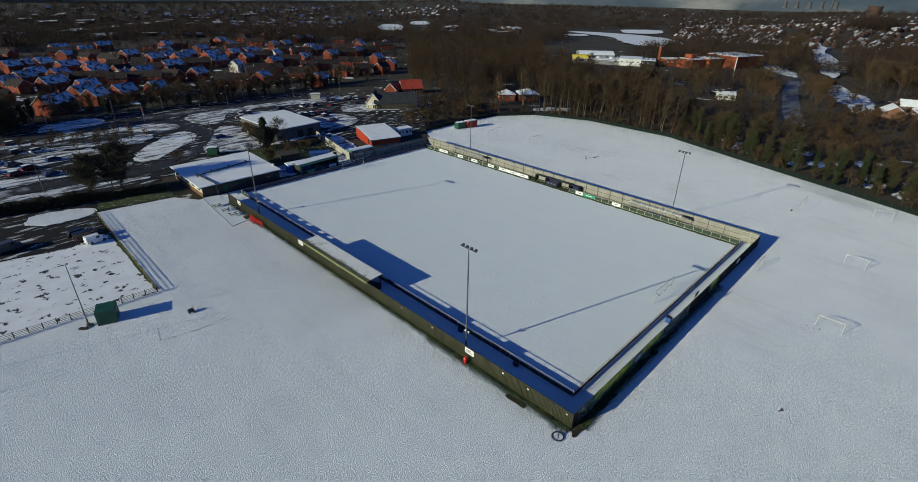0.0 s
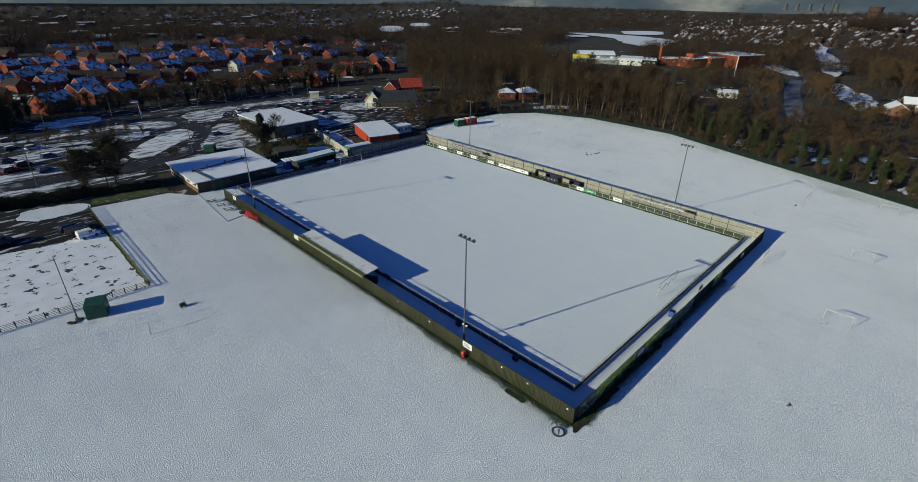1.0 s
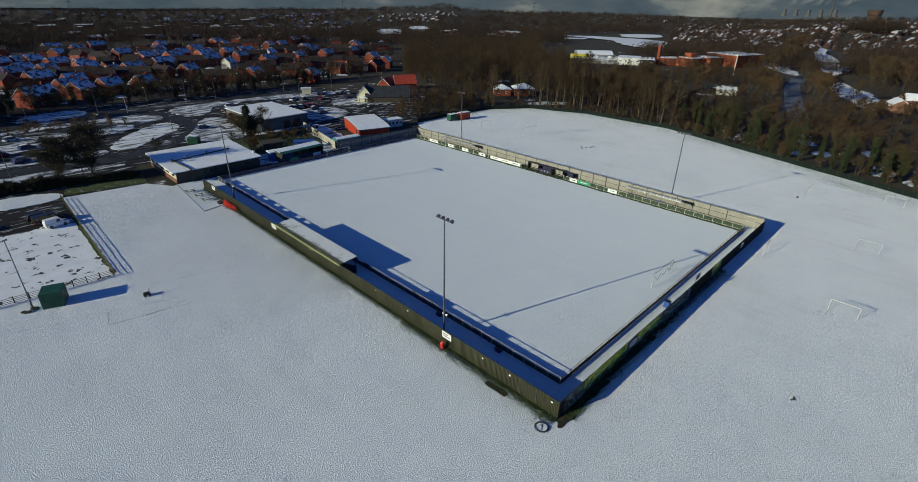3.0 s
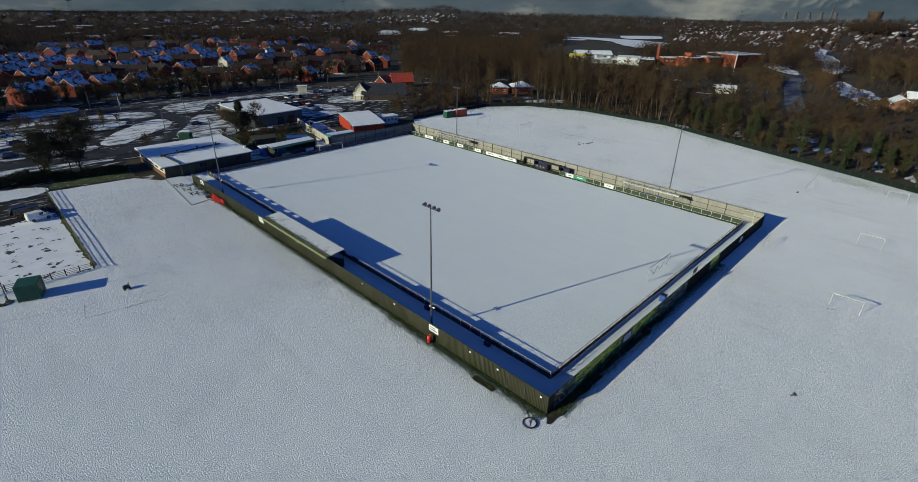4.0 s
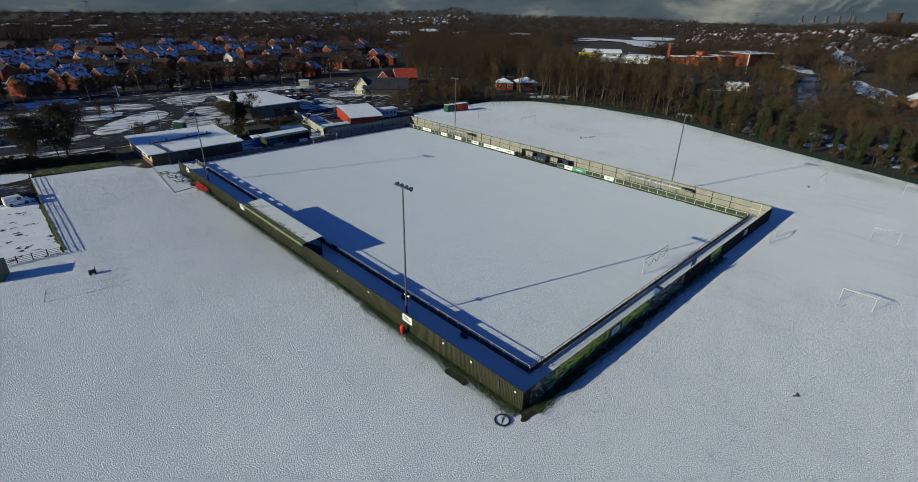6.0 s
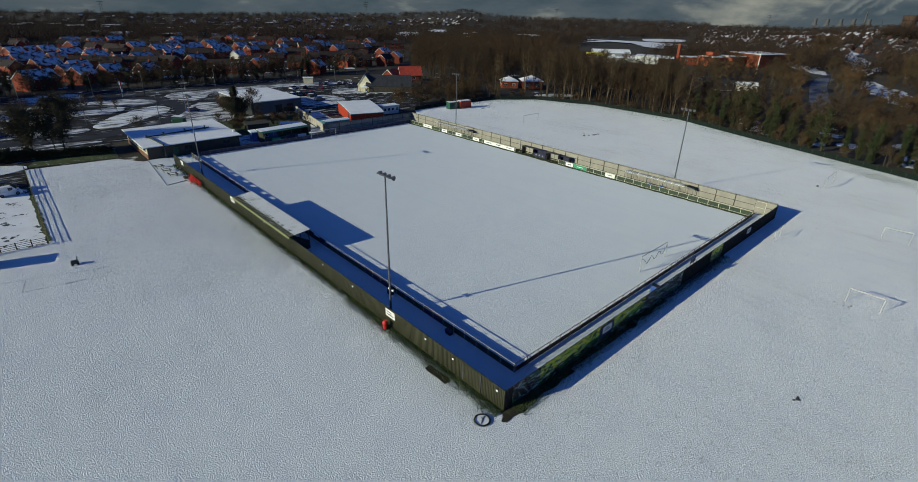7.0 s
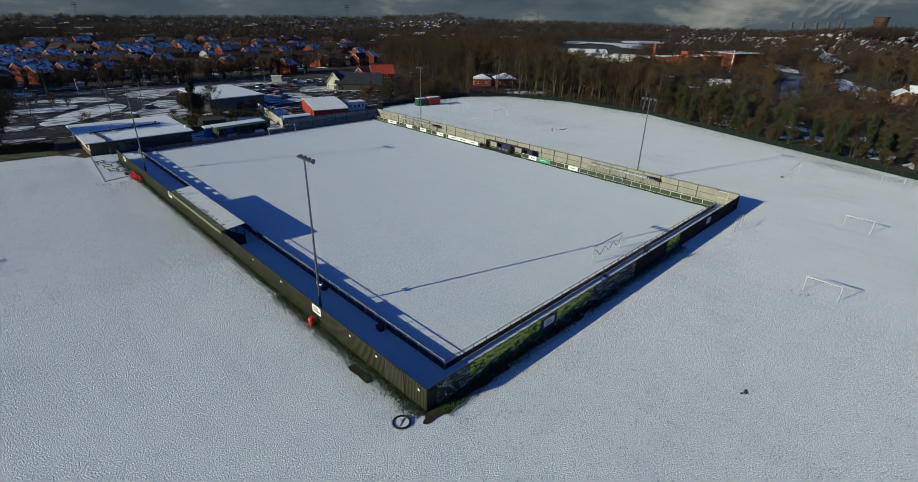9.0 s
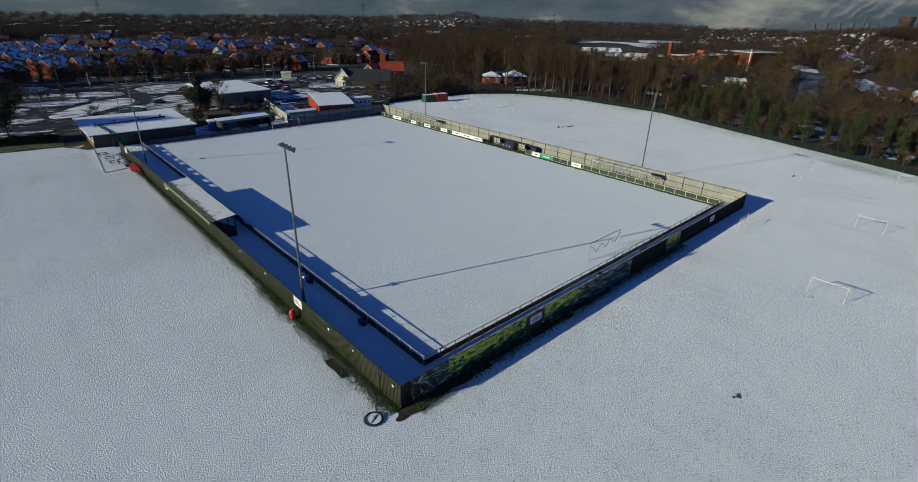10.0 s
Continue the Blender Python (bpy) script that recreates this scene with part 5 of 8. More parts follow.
# ---------------------------------------------------------------- roads and car parks beyond
sheet("road", ((-160, 132), (-42, 121), (-24, 116.5), (-8, 114), (-6.8, 132), (20, 133), (21, 141), (52, 143), (60, 120), (76, 121), (95, 128), (118, 160), (100, 215), (80, 226), (20, 232), (-60, 232), (-160, 240)),
      SLUSH, 0.0, "wet road and car park tarmac with slush", "road")
ISLANDS = (
    (((-7.5, 154.1), (-5.6, 160.1), (2.9, 172.3), (10.5, 178.8), (16.0, 181.5), (18.6, 175.8), (16.5, 167.8), (10.4, 162.6), (4.7, 157.0), (-1.8, 150.1), (-5.7, 149.9)), SNOW_VERGE, "snowy kerbed island inside the bend of the road"),
    (((-15.3, 181.4), (-1.4, 173.1), (5.7, 179.7), (7.0, 184.4), (2.0, 186.5), (-4.9, 183.6), (-30, 188), (-32, 184)), SNOW_VERGE, "rough snowy verge with shrubs beside the road"),
    (((-60, 201), (-31, 198.3), (-15.3, 200.5), (3.1, 202.7), (10.7, 201.4), (17.7, 195.3), (18.3, 189.4), (13.8, 184.5), (5.5, 189.3), (-0.2, 196.7), (-16.2, 194.6), (-31.3, 194.7), (-60, 197)), TRACKED, "long snowy verge between wet roads"),
    (((-19.7, 225.1), (-3.2, 227.6), (0, 219), (-4.6, 210.7), (-20.3, 211.9), (-23, 213)), SNOW_VERGE, "shaded snow patch flecked with grass before the houses"),
    (((23.5, 203), (29.7, 208.5), (36, 208), (61, 209.6), (77.6, 207.5), (92, 203.5), (105, 198), (98, 193), (72.5, 198), (58, 203), (40, 200.5), (34.6, 189.1), (31.2, 185), (25.5, 188.6), (23.2, 194.7)), TRACKED, "snowy roadside strip with tyre and foot marks"),
    (((39.7, 193.7), (49.7, 196.3), (62, 190), (60, 184), (54, 178), (38.4, 181.5)), TRACKED, "trodden snowy island by the shop"),
    (((28.8, 181.6), (36, 174), (36, 158), (31.5, 146), (25.5, 141), (9.6, 147.8), (19.4, 163.2)), TRACKED, "snowy parking area crossed by tyre marks"),
    (((57, 163), (63.5, 171), (74.6, 171.6), (78, 159), (73.8, 150.8), (67.7, 147.7), (58, 146)), TRACKED, "snowy car park corner marked by tyres"),
    (((-37.9, 122.7), (-34.3, 123.2), (-27.0, 121.6), (-25.0, 118.3), (-26.3, 115.0), (-31.5, 114.2), (-37.0, 115.2), (-38.4, 118.8)), SNOW, "snow bank beside the yard"),
    (((-120, 139), (-40, 138.5), (-8, 132.6), (-8, 136), (-40, 142.5), (-120, 146)), TRACKED, "long snowy verge beside the road"),
    (((78, 172), (86, 164), (100, 160), (112, 150), (120, 156), (108, 172), (88, 184)), TRACKED, "trodden snow before the inn"),
    (((-60, 178), (-33, 177.3), (-23, 180.6), (-11.7, 175.2), (-9, 170), (-30, 166), (-60, 168)), TRACKED, "snow-covered parking bays with wheel tracks"),
    (((-60, 160), (-28, 157), (-8, 155), (-9, 148), (-28, 150), (-60, 152)), TRACKED, "snow-covered parking bays with wheel tracks"),
    (((30, 141.5), (53, 143.6), (53, 145), (33, 144.5)), SNOW_ROOF, "strip of snow at the foot of the shop"),
    (((44, 122), (52, 119), (55, 134), (56, 141), (48.5, 141)), SNOW_VERGE, "snowy yard behind the panel wall"),
)


def wandering(pts, rounds=3, wobble=0.8):
    """Rounds an outline by cutting its corners, then lets it wander a little."""
    for _ in range(rounds):
        out = []
        for (xa, ya), (xb, yb) in zip(pts, pts[1:] + pts[:1]):
            out += [(xa * 0.78 + xb * 0.22, ya * 0.78 + yb * 0.22), (xa * 0.22 + xb * 0.78, ya * 0.22 + yb * 0.78)]
        pts = out
    out = []
    for (xa, ya), (xb, yb) in zip(pts, pts[1:] + pts[:1]):
        out += [(xa, ya), ((xa + xb) / 2, (ya + yb) / 2)]
    return [(x + wobble * (noise.noise((x / 2.5, y / 2.5, 0)) + 0.45 * noise.noise((x / 0.7, y / 0.7, 3))),
             y + wobble * (noise.noise((x / 2.5, y / 2.5, 9)) + 0.45 * noise.noise((x / 0.7, y / 0.7, 6)))) for x, y in out]


for pts, m, lab in ISLANDS:
    area = sum(a[0] * b[1] - b[0] * a[1] for a, b in zip(pts, pts[1:] + pts[:1]))
    pts = pts if area > 0 else pts[::-1]
    pts = wandering(pts)
    bm = bmesh.new()
    poly(bm, pts, 0.0, 0.12)
    bmesh.ops.bevel(bm, geom=[e for e in bm.edges if abs(e.verts[0].co.z - e.verts[1].co.z) < 0.01 and e.verts[0].co.z > 0.05], offset=0.04, segments=1, affect="EDGES")
    tagged(new("verge", mesh_of(bm, "verge", m)), lab, "verge", kind="structure")


def road_strip(pts, width, z=0.03):
    bm = bmesh.new()
    rows = []
    for i, p in enumerate(pts):
        q = Vector(pts[min(i + 1, len(pts) - 1)]) - Vector(pts[max(i - 1, 0)])
        nrm = Vector((-q.y, q.x)).normalized() * width / 2
        zz = terrain(*p) + z
        rows.append((bm.verts.new((p[0] + nrm.x, p[1] + nrm.y, zz)), bm.verts.new((p[0] - nrm.x, p[1] - nrm.y, zz))))
    for a, b in zip(rows, rows[1:]):
        bm.faces.new((a[0], a[1], b[1], b[0]))
    bmesh.ops.recalc_face_normals(bm, faces=bm.faces)
    if sum(f.normal.z for f in bm.faces) < 0:
        bmesh.ops.reverse_faces(bm, faces=bm.faces)
    tagged(new("road", mesh_of(bm, "road", ASPHALT)), "dark wet tarmac road cleared of snow", "road", kind="structure")


road_strip(((-60, 146), (-30, 145), (-8, 141), (6, 148), (19, 160), (22, 172), (21, 186), (19, 200), (4, 207)), 5.5)
road_strip(((-60, 192), (-30, 191), (-10, 190), (0, 190.5), (9, 185.5), (21, 186)), 3.6, 0.036)
road_strip(((-80, 209), (-30, 207), (5, 209.5), (35, 214), (60, 216), (95, 206)), 7.0, 0.033)
road_strip(((200, 27), (231, 33), (275, 43), (317, 54), (370, 58), (423, 60), (520, 76), (718, 112)), 7.0)
sheet("bank", ((-25.2, 117.5), (-8.5, 114.6), (-7.6, 123), (-22, 127)), TURF, 0.05, "dark green grassy bank in the shade of trees", "bank")
# bluish sheet over the tarmac, coloured like sky mirrored in a wet road
sheet("road", ((214, 22), (240, 30.5), (300, 46), (348, 56), (347, 62), (298, 53.5), (238, 38), (212, 30)), SKY_TINTED_ROAD, 0.05, "wet road beyond the trees, tinted with the sky it mirrors", "road")
sheet("car_park", ((252, 70), (262, 60), (280, 68), (272, 82), (256, 84)), SLUSH, 0.02, "dark slushy car park beyond the trees", "car park")
for i in range(4):
    park(258 + i * 4.6, 79 - i * 1.8, -60)
# parked cars
for x, y in ((-31.8, 199.6), (-31.8, 187), (-27, 184.3), (-25, 170), (-34.4, 171), (-28, 154.5), (-31.7, 165), (-35, 161), (-38, 176), (-41, 168), (-45, 160), (-47, 178), (-40, 190), (-44, 152), (-52, 165), (-55, 180)):
    park(x, y, 20)
for x, y, r in ((46.9, 193.6, 80), (44, 195, 80), (61, 192.3, 10), (68.2, 167.7, 15), (66.4, 158.1, 5), (94.6, 168.3, 60), (99.5, 172.6, 60), (22.4, 163.3, 10), (40.5, 186, 5), (76, 190, 30), (72, 192, 30)):
    park(x, y, r)
for i in (0, 1, 3, 4, 5, 7, 8, 10, 11):
    park(88 + i * 2.9 * 0.86, 197 - i * 2.9 * 0.45 + 0.5 * (i % 3), 55, (2, None)[i % 2])
    if i % 4 == 1:
        park(80 + i * 2.9 * 0.86, 188 - i * 2.9 * 0.45, 55)
for i in range(6):
    park(58 + 2.6 * i, 176 - 0.4 * i, 95)


def street_lamp(x, y, h=9.0, turn=0):
    top = thing("street_lamp", pose(x, y, 0, rz=turn), "tall grey steel street lamp beside the road", "street lamp", "street lamps")
    part("pole", tube(bmesh.new(), (0, 0, 0), (0, 0, h), 0.11, 0.06, 8), GALV, top)
    part("arm", tube(bmesh.new(), (0, 0, h - 0.05), (0.9, 0, h + 0.1), 0.045, n=6), GALV, top)
    part("lantern", bbox(0.75, -0.13, h + 0.03, 1.4, 0.13, h + 0.18, bevel=0.03), WHITE_PAINT, top)
    return top


first = street_lamp(34, 212.4)
for x, y, r in ((46.8, 214.4, 0), (57.7, 222.9, 30), (60.6, 224.2, -40), (2.2, 214.3, 180), (17.5, 204.9, 90), (8.7, 147.8, 20), (-34.1, 192.5, 0), (-31.9, 139.4, 60), (80, 216, 0), (-20, 206, 90), (100, 205, 45), (120, 190, 0), (22, 170, 180), (-8, 160, 40), (70, 182, 0)):
    copy_thing(first, pose(x, y, 0, rz=r))
# red and white banner pole
fp = thing("banner_pole", pose(10.4, 207, 0.12), "pole with a red and white banner by the road", "pole")
part("pole", tube(bmesh.new(), (0, 0, 0), (0, 0, 6), 0.08, n=8), WHITE_PAINT, fp)
for k in range(4):
    part("banner", bbox(0.08, -0.03, 2.0 + k, 0.5, 0.03, 3.0 + k), RED if k else WHITE_PAINT, fp)


# ---------------------------------------------------------------- buildings behind the far goal
def box_building(name, m, W, D, H, wall, label, category, snow=True, rise=0.0, overhang=0.3, wins=0, group="", trim=WHITE_PAINT, win_h=1.0):
    """A simple hall, origin at the front-left corner; 'rise' lifts the back of its single-pitch roof."""
    top = thing(name, m, label, category, group)
    bm = bmesh.new()
    prism(bm, ((0, 0), (D, 0), (D, H + rise), (0, H)), "x", 0, W)
    part("wall", bm, wall, top)
    o = overhang
    s = rise / D
    bm = bmesh.new()
    prism(bm, ((-o, H - o * s + 0.003), (D + o, H + rise + o * s + 0.003), (D + o, H + rise + o * s + 0.15), (-o, H - o * s + 0.15)), "x", -o, W + o)
    part("roof", bm, trim, top)
    if snow:
        bm = bmesh.new()
        prism(bm, ((-o + 0.05, H - o * s + 0.155), (D + o - 0.05, H + rise + o * s + 0.155), (D + o - 0.1, H + rise + o * s + 0.25), (-o + 0.1, H - o * s + 0.25)), "x", -o + 0.05, W + o - 0.05)
        part("roof_snow", bm, SNOW_ROOF, top)
    for i in range(wins):
        window("window", top, pose(W * (i + 0.5) / wins, 0, H * 0.58), min(1.6, W / wins * 0.6), win_h)
    return top


def arched_hall():
    """Red hall whose snowy roof bows down to a low front."""
    top = thing("changing_block", pose(55.6, 117.4, 0, rz=-15), "red-walled hall with a bowed snowy roof", "hall")
    W, D = 10.8, 15.0
    line = [(D * t, 2.2 + 1.6 * math.sin(1.35 * t ** 0.7)) for t in [j / 8 for j in range(9)]]
    part("wall", prism(bmesh.new(), [(0, 0), (D, 0)] + line[::-1], "x", 0, W), RED_BOX, top)
    part("roof", prism(bmesh.new(), [(u * 1.03 - 0.25, z + 0.01) for u, z in line] + [(u * 1.03 - 0.25, z + 0.12) for u, z in line[::-1]], "x", -0.3, W + 0.3), TEAL, top)
    part("roof_snow", prism(bmesh.new(), [(u * 1.015 - 0.12, z + 0.125) for u, z in line] + [(u * 1.015 - 0.12, z + 0.22) for u, z in line[::-1]], "x", -0.2, W + 0.2), SNOW_ROOF, top)
    part("plinth", bbox(-0.05, -0.06, 0, W + 0.05, -0.003, 0.5), GREY_WALL, top)
    part("door", bbox(-0.06, 2.0, 0, -0.003, 3.0, 2.05), BLACK, top)


arched_hall()
box_building("portable_cabin", pose(70.6, 121.6, 0, rz=-6), 6.2, 3.4, 2.55, mat("pale_blue_cabin", (0.58, 0.63, 0.66), rough=0.5, var=0.1, bump=0.05), "pale blue portable cabin with small white windows", "cabin", wins=4)
box_building("roadside_hut", pose(82.4, 203.0, 0.12, rz=-28), 4.2, 2.4, 2.6, CREAM, "small beige hut beside the snowy road", "hut")
hut = thing("storage_hut", pose(42.7, 110.3, 0, rz=-3), "long teal hut with a bowed snowy roof", "hut")
part("wall", bbox(0, 0, 0, 8.2, 3.0, 2.35), GREY_WALL, hut)
line = [(1.5 + 1.65 * math.cos(a), 2.35 + 0.6 * math.sin(a)) for a in [math.pi * j / 8 for j in range(9)]]
part("roof", prism(bmesh.new(), line[::-1], "x", -0.1, 8.3), TEAL, hut)
part("roof_snow", prism(bmesh.new(), [(u * 0.92 + 0.1, z + 0.06) for u, z in line[::-1]], "x", 0.1, 8.1), SNOW_ROOF, hut)
part("door", bbox(1.0, -0.05, 0, 2.0, 0, 2.0), GREEN_BOX, hut)
# pale boundary wall running away from the goal
cw = thing("panel_wall", pose(42.1, 110.6, 0, rz=78), "pale concrete panel wall beside the yard", "wall", kind="structure")
panel = mesh_of(bbox(0.02, -0.05, 0, 2.38, 0.05, 2.3, bevel=0.01), "panel", mat("grey_cream_panel", (0.36, 0.34, 0.28), rough=0.8, var=0.15, bump=0.1))
post = mesh_of(bbox(-0.09, -0.09, 0, 0.09, 0.09, 2.4), "post", RENDER_WALL)
for i in range(13):
    piece("panel", panel, pose(2.4 * i, 0, 0), cw)
    piece("post", post, pose(2.4 * i, 0, 0), cw)
# covered terrace behind the far goal
tr = thing("covered_terrace", pose(23.2, 107.0, 0, rz=4), "open-fronted covered terrace with a snowy roof edge", "stand")
part("back_wall", bbox(0, 3.6, 0, 13.2, 3.7, 3.0), GREEN_SHEET, tr)
for x in (0, 13.1):
    part("side_wall", bbox(x, 0.4, 0, x + 0.1, 3.6, 2.7), GREEN_SHEET, tr)
part("roof", prism(bmesh.new(), ((-0.2, 2.65), (4.0, 3.05), (4.0, 3.15), (-0.2, 2.78)), "x", -0.3, 13.5), GREEN_BOX, tr)
part("roof_snow", prism(bmesh.new(), ((1.0, 2.90), (3.95, 3.155), (3.9, 3.25), (1.0, 3.0)), "x", -0.2, 13.4), SNOW_ROOF, tr)
for i in range(6):
    part("post", bbox(0.1 + 2.6 * i - 0.05, 0, 0, 0.1 + 2.6 * i + 0.05, 0.1, 2.68), GALV, tr)
for i in range(3):
    part("step", bbox(0.1, 1.2 + 0.8 * i, 0, 13.1, 2.0 + 0.8 * i, 0.2 + 0.2 * i), GREY_WALL, tr)
for x, m in ((2.0, SIGN_GREEN), (6.2, NAVY), (9.6, WHITE_PAINT)):
    part("board", bbox(x, -0.06, 0.2, x + 2.6, -0.01, 1.05), m, tr)
box_building("refreshment_kiosk", pose(21.6, 110.9, 0, rz=-6), 6.6, 2.5, 2.4, BLUE, "small blue kiosk with snow on its roof", "kiosk", wins=1)
sheet("back_yard", ((14, 109), (42, 109), (44, 122), (20.5, 119), (16, 116)), SNOW_VERGE, 0.015, "shaded snowy yard behind the covered terrace", "yard")
sheet("rough_ground", ((20.5, 119), (44, 122), (46.5, 132), (47, 140), (22, 141), (20.5, 131.5)), TURF, 0.012, "dark rough ground between the yard and the shop", "ground")
box_building("site_container", pose(32.8, 118.2, 0, rz=-28), 5.6, 2.4, 2.1, BLUE, "faded blue site container in the shaded yard", "container", snow=False, trim=BLUE)
box_building("store_shed", pose(24.5, 121.5, 0, rz=-6), 6.0, 3.0, 2.2, DARK_WOOD, "dark timber store shed in the yard", "shed", snow=False, rise=0.3, trim=DARK_WOOD)
for i, (x, y) in enumerate(((30.5, 115.5), (38.6, 113.2), (40.2, 116.2), (36.2, 122.8))):
    pl = thing("stacked_crates", pose(x, y, 0.02, rz=17 * i), "stack of dark crates in the yard", "crates", "yard crates")
    for k in range(1 + i % 3):
        part("crate", bbox(-0.6, -0.5, 0.005 + 0.5 * k, 0.6, 0.5, 0.48 + 0.5 * k, bevel=0.02), (DARK_WOOD, NAVY)[i % 2], pl)
post_rail("yard_fence", (22, 137.5), (43, 138.5), "dark close-boarded fence before the shop", DARK_WOOD, 1.7, 6, 2.4)
# supermarket-like hall
store = box_building("shop_hall", pose(35.0, 144.8, 0, rz=3), 18.0, 25.0, 4.0, mat("shop_cladding", (0.11, 0.115, 0.112), rough=0.6, var=0.15, scale=0.4, bump=0.1), "grey-clad single-storey shop with a white snowy roof", "shop", rise=0.5)
for x in (9.5, 13.6):
    d = part("door", bbox(-1.2, -0.06, 0, 1.2, 0, 2.6), BLACK, store)
    d.matrix_basis = pose(x, 0, 0)
for i in range(5):
    window("window", store, pose(0, 3 + 4.6 * i, 2.4, rz=-90), 2.4, 1.2)
tk = thing("lorry_trailer", pose(50.0, 138.6, 0.03, rz=8), "low flatbed trailer with blue barrels and snow", "trailer")
part("bed", bbox(-3, -1.1, 0.7, 3, 1.1, 0.9, bevel=0.02), GREY_WALL, tk)
for x in (-2.2, -1.2, 0.1):
    part("barrel", tube(bmesh.new(), (x, 0.2, 0.9), (x, 0.2, 1.8), 0.4, n=12), BLUE, tk)
part("snow", bbox(0.8, -1.0, 0.904, 2.9, 1.0, 1.05, bevel=0.03), SNOW_ROOF, tk)
for x in (-2.0, 1.8):
    for s in (-1.0, 1.0):
        part("wheel", tube(bmesh.new(), (x, s - 0.14, 0.45), (x, s + 0.14, 0.45), 0.45, n=12), RUBBER, tk)


# ---------------------------------------------------------------- houses
def house(name, m, W, D, eave, pitch, wall, roof_mat, label, group="houses of the estate", chimney=True, gap=None, wins=2):
    """A gabled house with its ridge along x, origin at the middle of its footprint."""
    top = thing(name, m, label, "house", group)
    h = D / 2 * math.tan(radians(pitch))
    bm = bmesh.new()
    prism(bm, ((-D / 2, 0), (D / 2, 0), (D / 2, eave), (0, eave + h), (-D / 2, eave)), "x", -W / 2, W / 2)
    part("wall", bm, wall, top)
    o, t = 0.35, 0.16
    run = D / 2 + o
    for s in (-1, 1):
        bm = bmesh.new()
        lo = eave - o * math.tan(radians(pitch)) + 0.03
        hi = eave + h + 0.03
        prism(bm, ((s * run, lo), (0, hi), (0, hi + t), (s * run, lo + t)), "x", -W / 2 - 0.25, W / 2 + 0.25)
        part("roof_slope", bm, roof_mat if s < 0 or roof_mat is not SNOW_TILE else BROWN_TILE, top)
    for s in (-1, 1):
        part("bargeboard", prism(bmesh.new(), ((-run, lo - 0.08), (0, hi - 0.08), (run, lo - 0.08), (run, lo + 0.12), (0, hi + 0.12), (-run, lo + 0.12)), "x", s * (W / 2 + 0.26) - 0.03, s * (W / 2 + 0.26) + 0.03), WHITE_PAINT, top)
    if chimney:
        c = part("chimney", bbox(W * 0.22, -0.35, eave + h * 0.6, W * 0.22 + 0.8, 0.35, eave + h + 1.0), wall, top)
        part("chimney_pot", tube(bmesh.new(), (W * 0.22 + 0.4, 0, eave + h + 1.0), (W * 0.22 + 0.4, 0, eave + h + 1.4), 0.14, n=7), RED_TILE, c)
    floors = 2 if eave > 4 else 1
    for side, r in ((-1, 0), (1, 180))[:2 if floors == 1 else 1]:
        for f in range(floors):
            for i in range(wins):
                x = W * ((i + 0.5) / wins - 0.5)
                if f == 0 and i == wins - 1 and side < 0:
                    d = part("door", bbox(-0.45, -0.06, 0, 0.45, 0, 2.0), GREEN_BOX, top)
                    d.matrix_basis = pose(x, -D / 2, 0)
                    continue
                bm = bbox(-0.7, -0.05, -0.55, 0.7, 0, 0.55)
                k = len(bm.faces)
                box(bm, -0.62, -0.058, -0.47, 0.62, -0.051, 0.47)
                for fc in list(bm.faces)[k:]:
                    fc.material_index = 1
                w = part("window", bm, [WHITE_PAINT, GLASS], top)
                w.matrix_basis = pose(x, side * D / 2, 1.45 + 2.6 * f, rz=r)
    return top


SNOW_TILE = mat("snowy_tiles", (0.76, 0.78, 0.8), rough=0.7, var=0.08, scale=0.5, second=(0.05, 0.035, 0.03), amount=0.37, edge=0.1, fine=5, bump=0.3, rand=0.35, sscale=0.3)
BROWN_TILE = mat("brown_tiles", (0.032, 0.02, 0.017), rough=0.85, var=0.3, scale=0.6, second=(0.4, 0.42, 0.44), amount=0.1, edge=0.2, fine=6, bump=0.3, rand=0.3, sscale=1.6)
# roadside inn: cream gable, slate roof and a red-tiled wing
inn = house("roadside_inn", pose(103.0, 163.5, 0, rz=-38), 19, 8.6, 2.7, 42, CREAM, SLATE, "inn with a long dark slate roof", "", False, wins=5)
part("cladding", bbox(-9.3, -4.42, 0.1, 9.3, -4.32, 2.45), DARK_WOOD, inn, "dark timber cladding")
wing = house("inn_wing", pose(96.0, 170.2, 0, rz=44), 8.0, 6.2, 3.0, 52, CREAM, SLATE, "cream gabled wing of the inn with slate roof", "", False, wins=1)
porch = part("porch", prism(bmesh.new(), ((-2.0, 2.1), (2.0, 2.1), (0, 3.0)), "x", -6.2, -4.05), SNOW_ROOF, wing)
for s in (-1.8, 1.8):
    part("post", bbox(-6.1, s - 0.1, 0, -5.9, s + 0.1, 2.1), WOOD, porch)
house("red_roofed_wing", pose(132, 187, 0, rz=-25), 11, 7.5, 2.8, 45, HOUSE_BRICK, RED_TILE, "brick building with steep bright red tiled roof", "", False, wins=4)
house("red_roofed_wing", pose(123.5, 190.5, 0, rz=25), 8, 6.5, 2.6, 43, HOUSE_BRICK, RED_TILE, "brick cross wing with steep red tiled gable", "", False, wins=2)


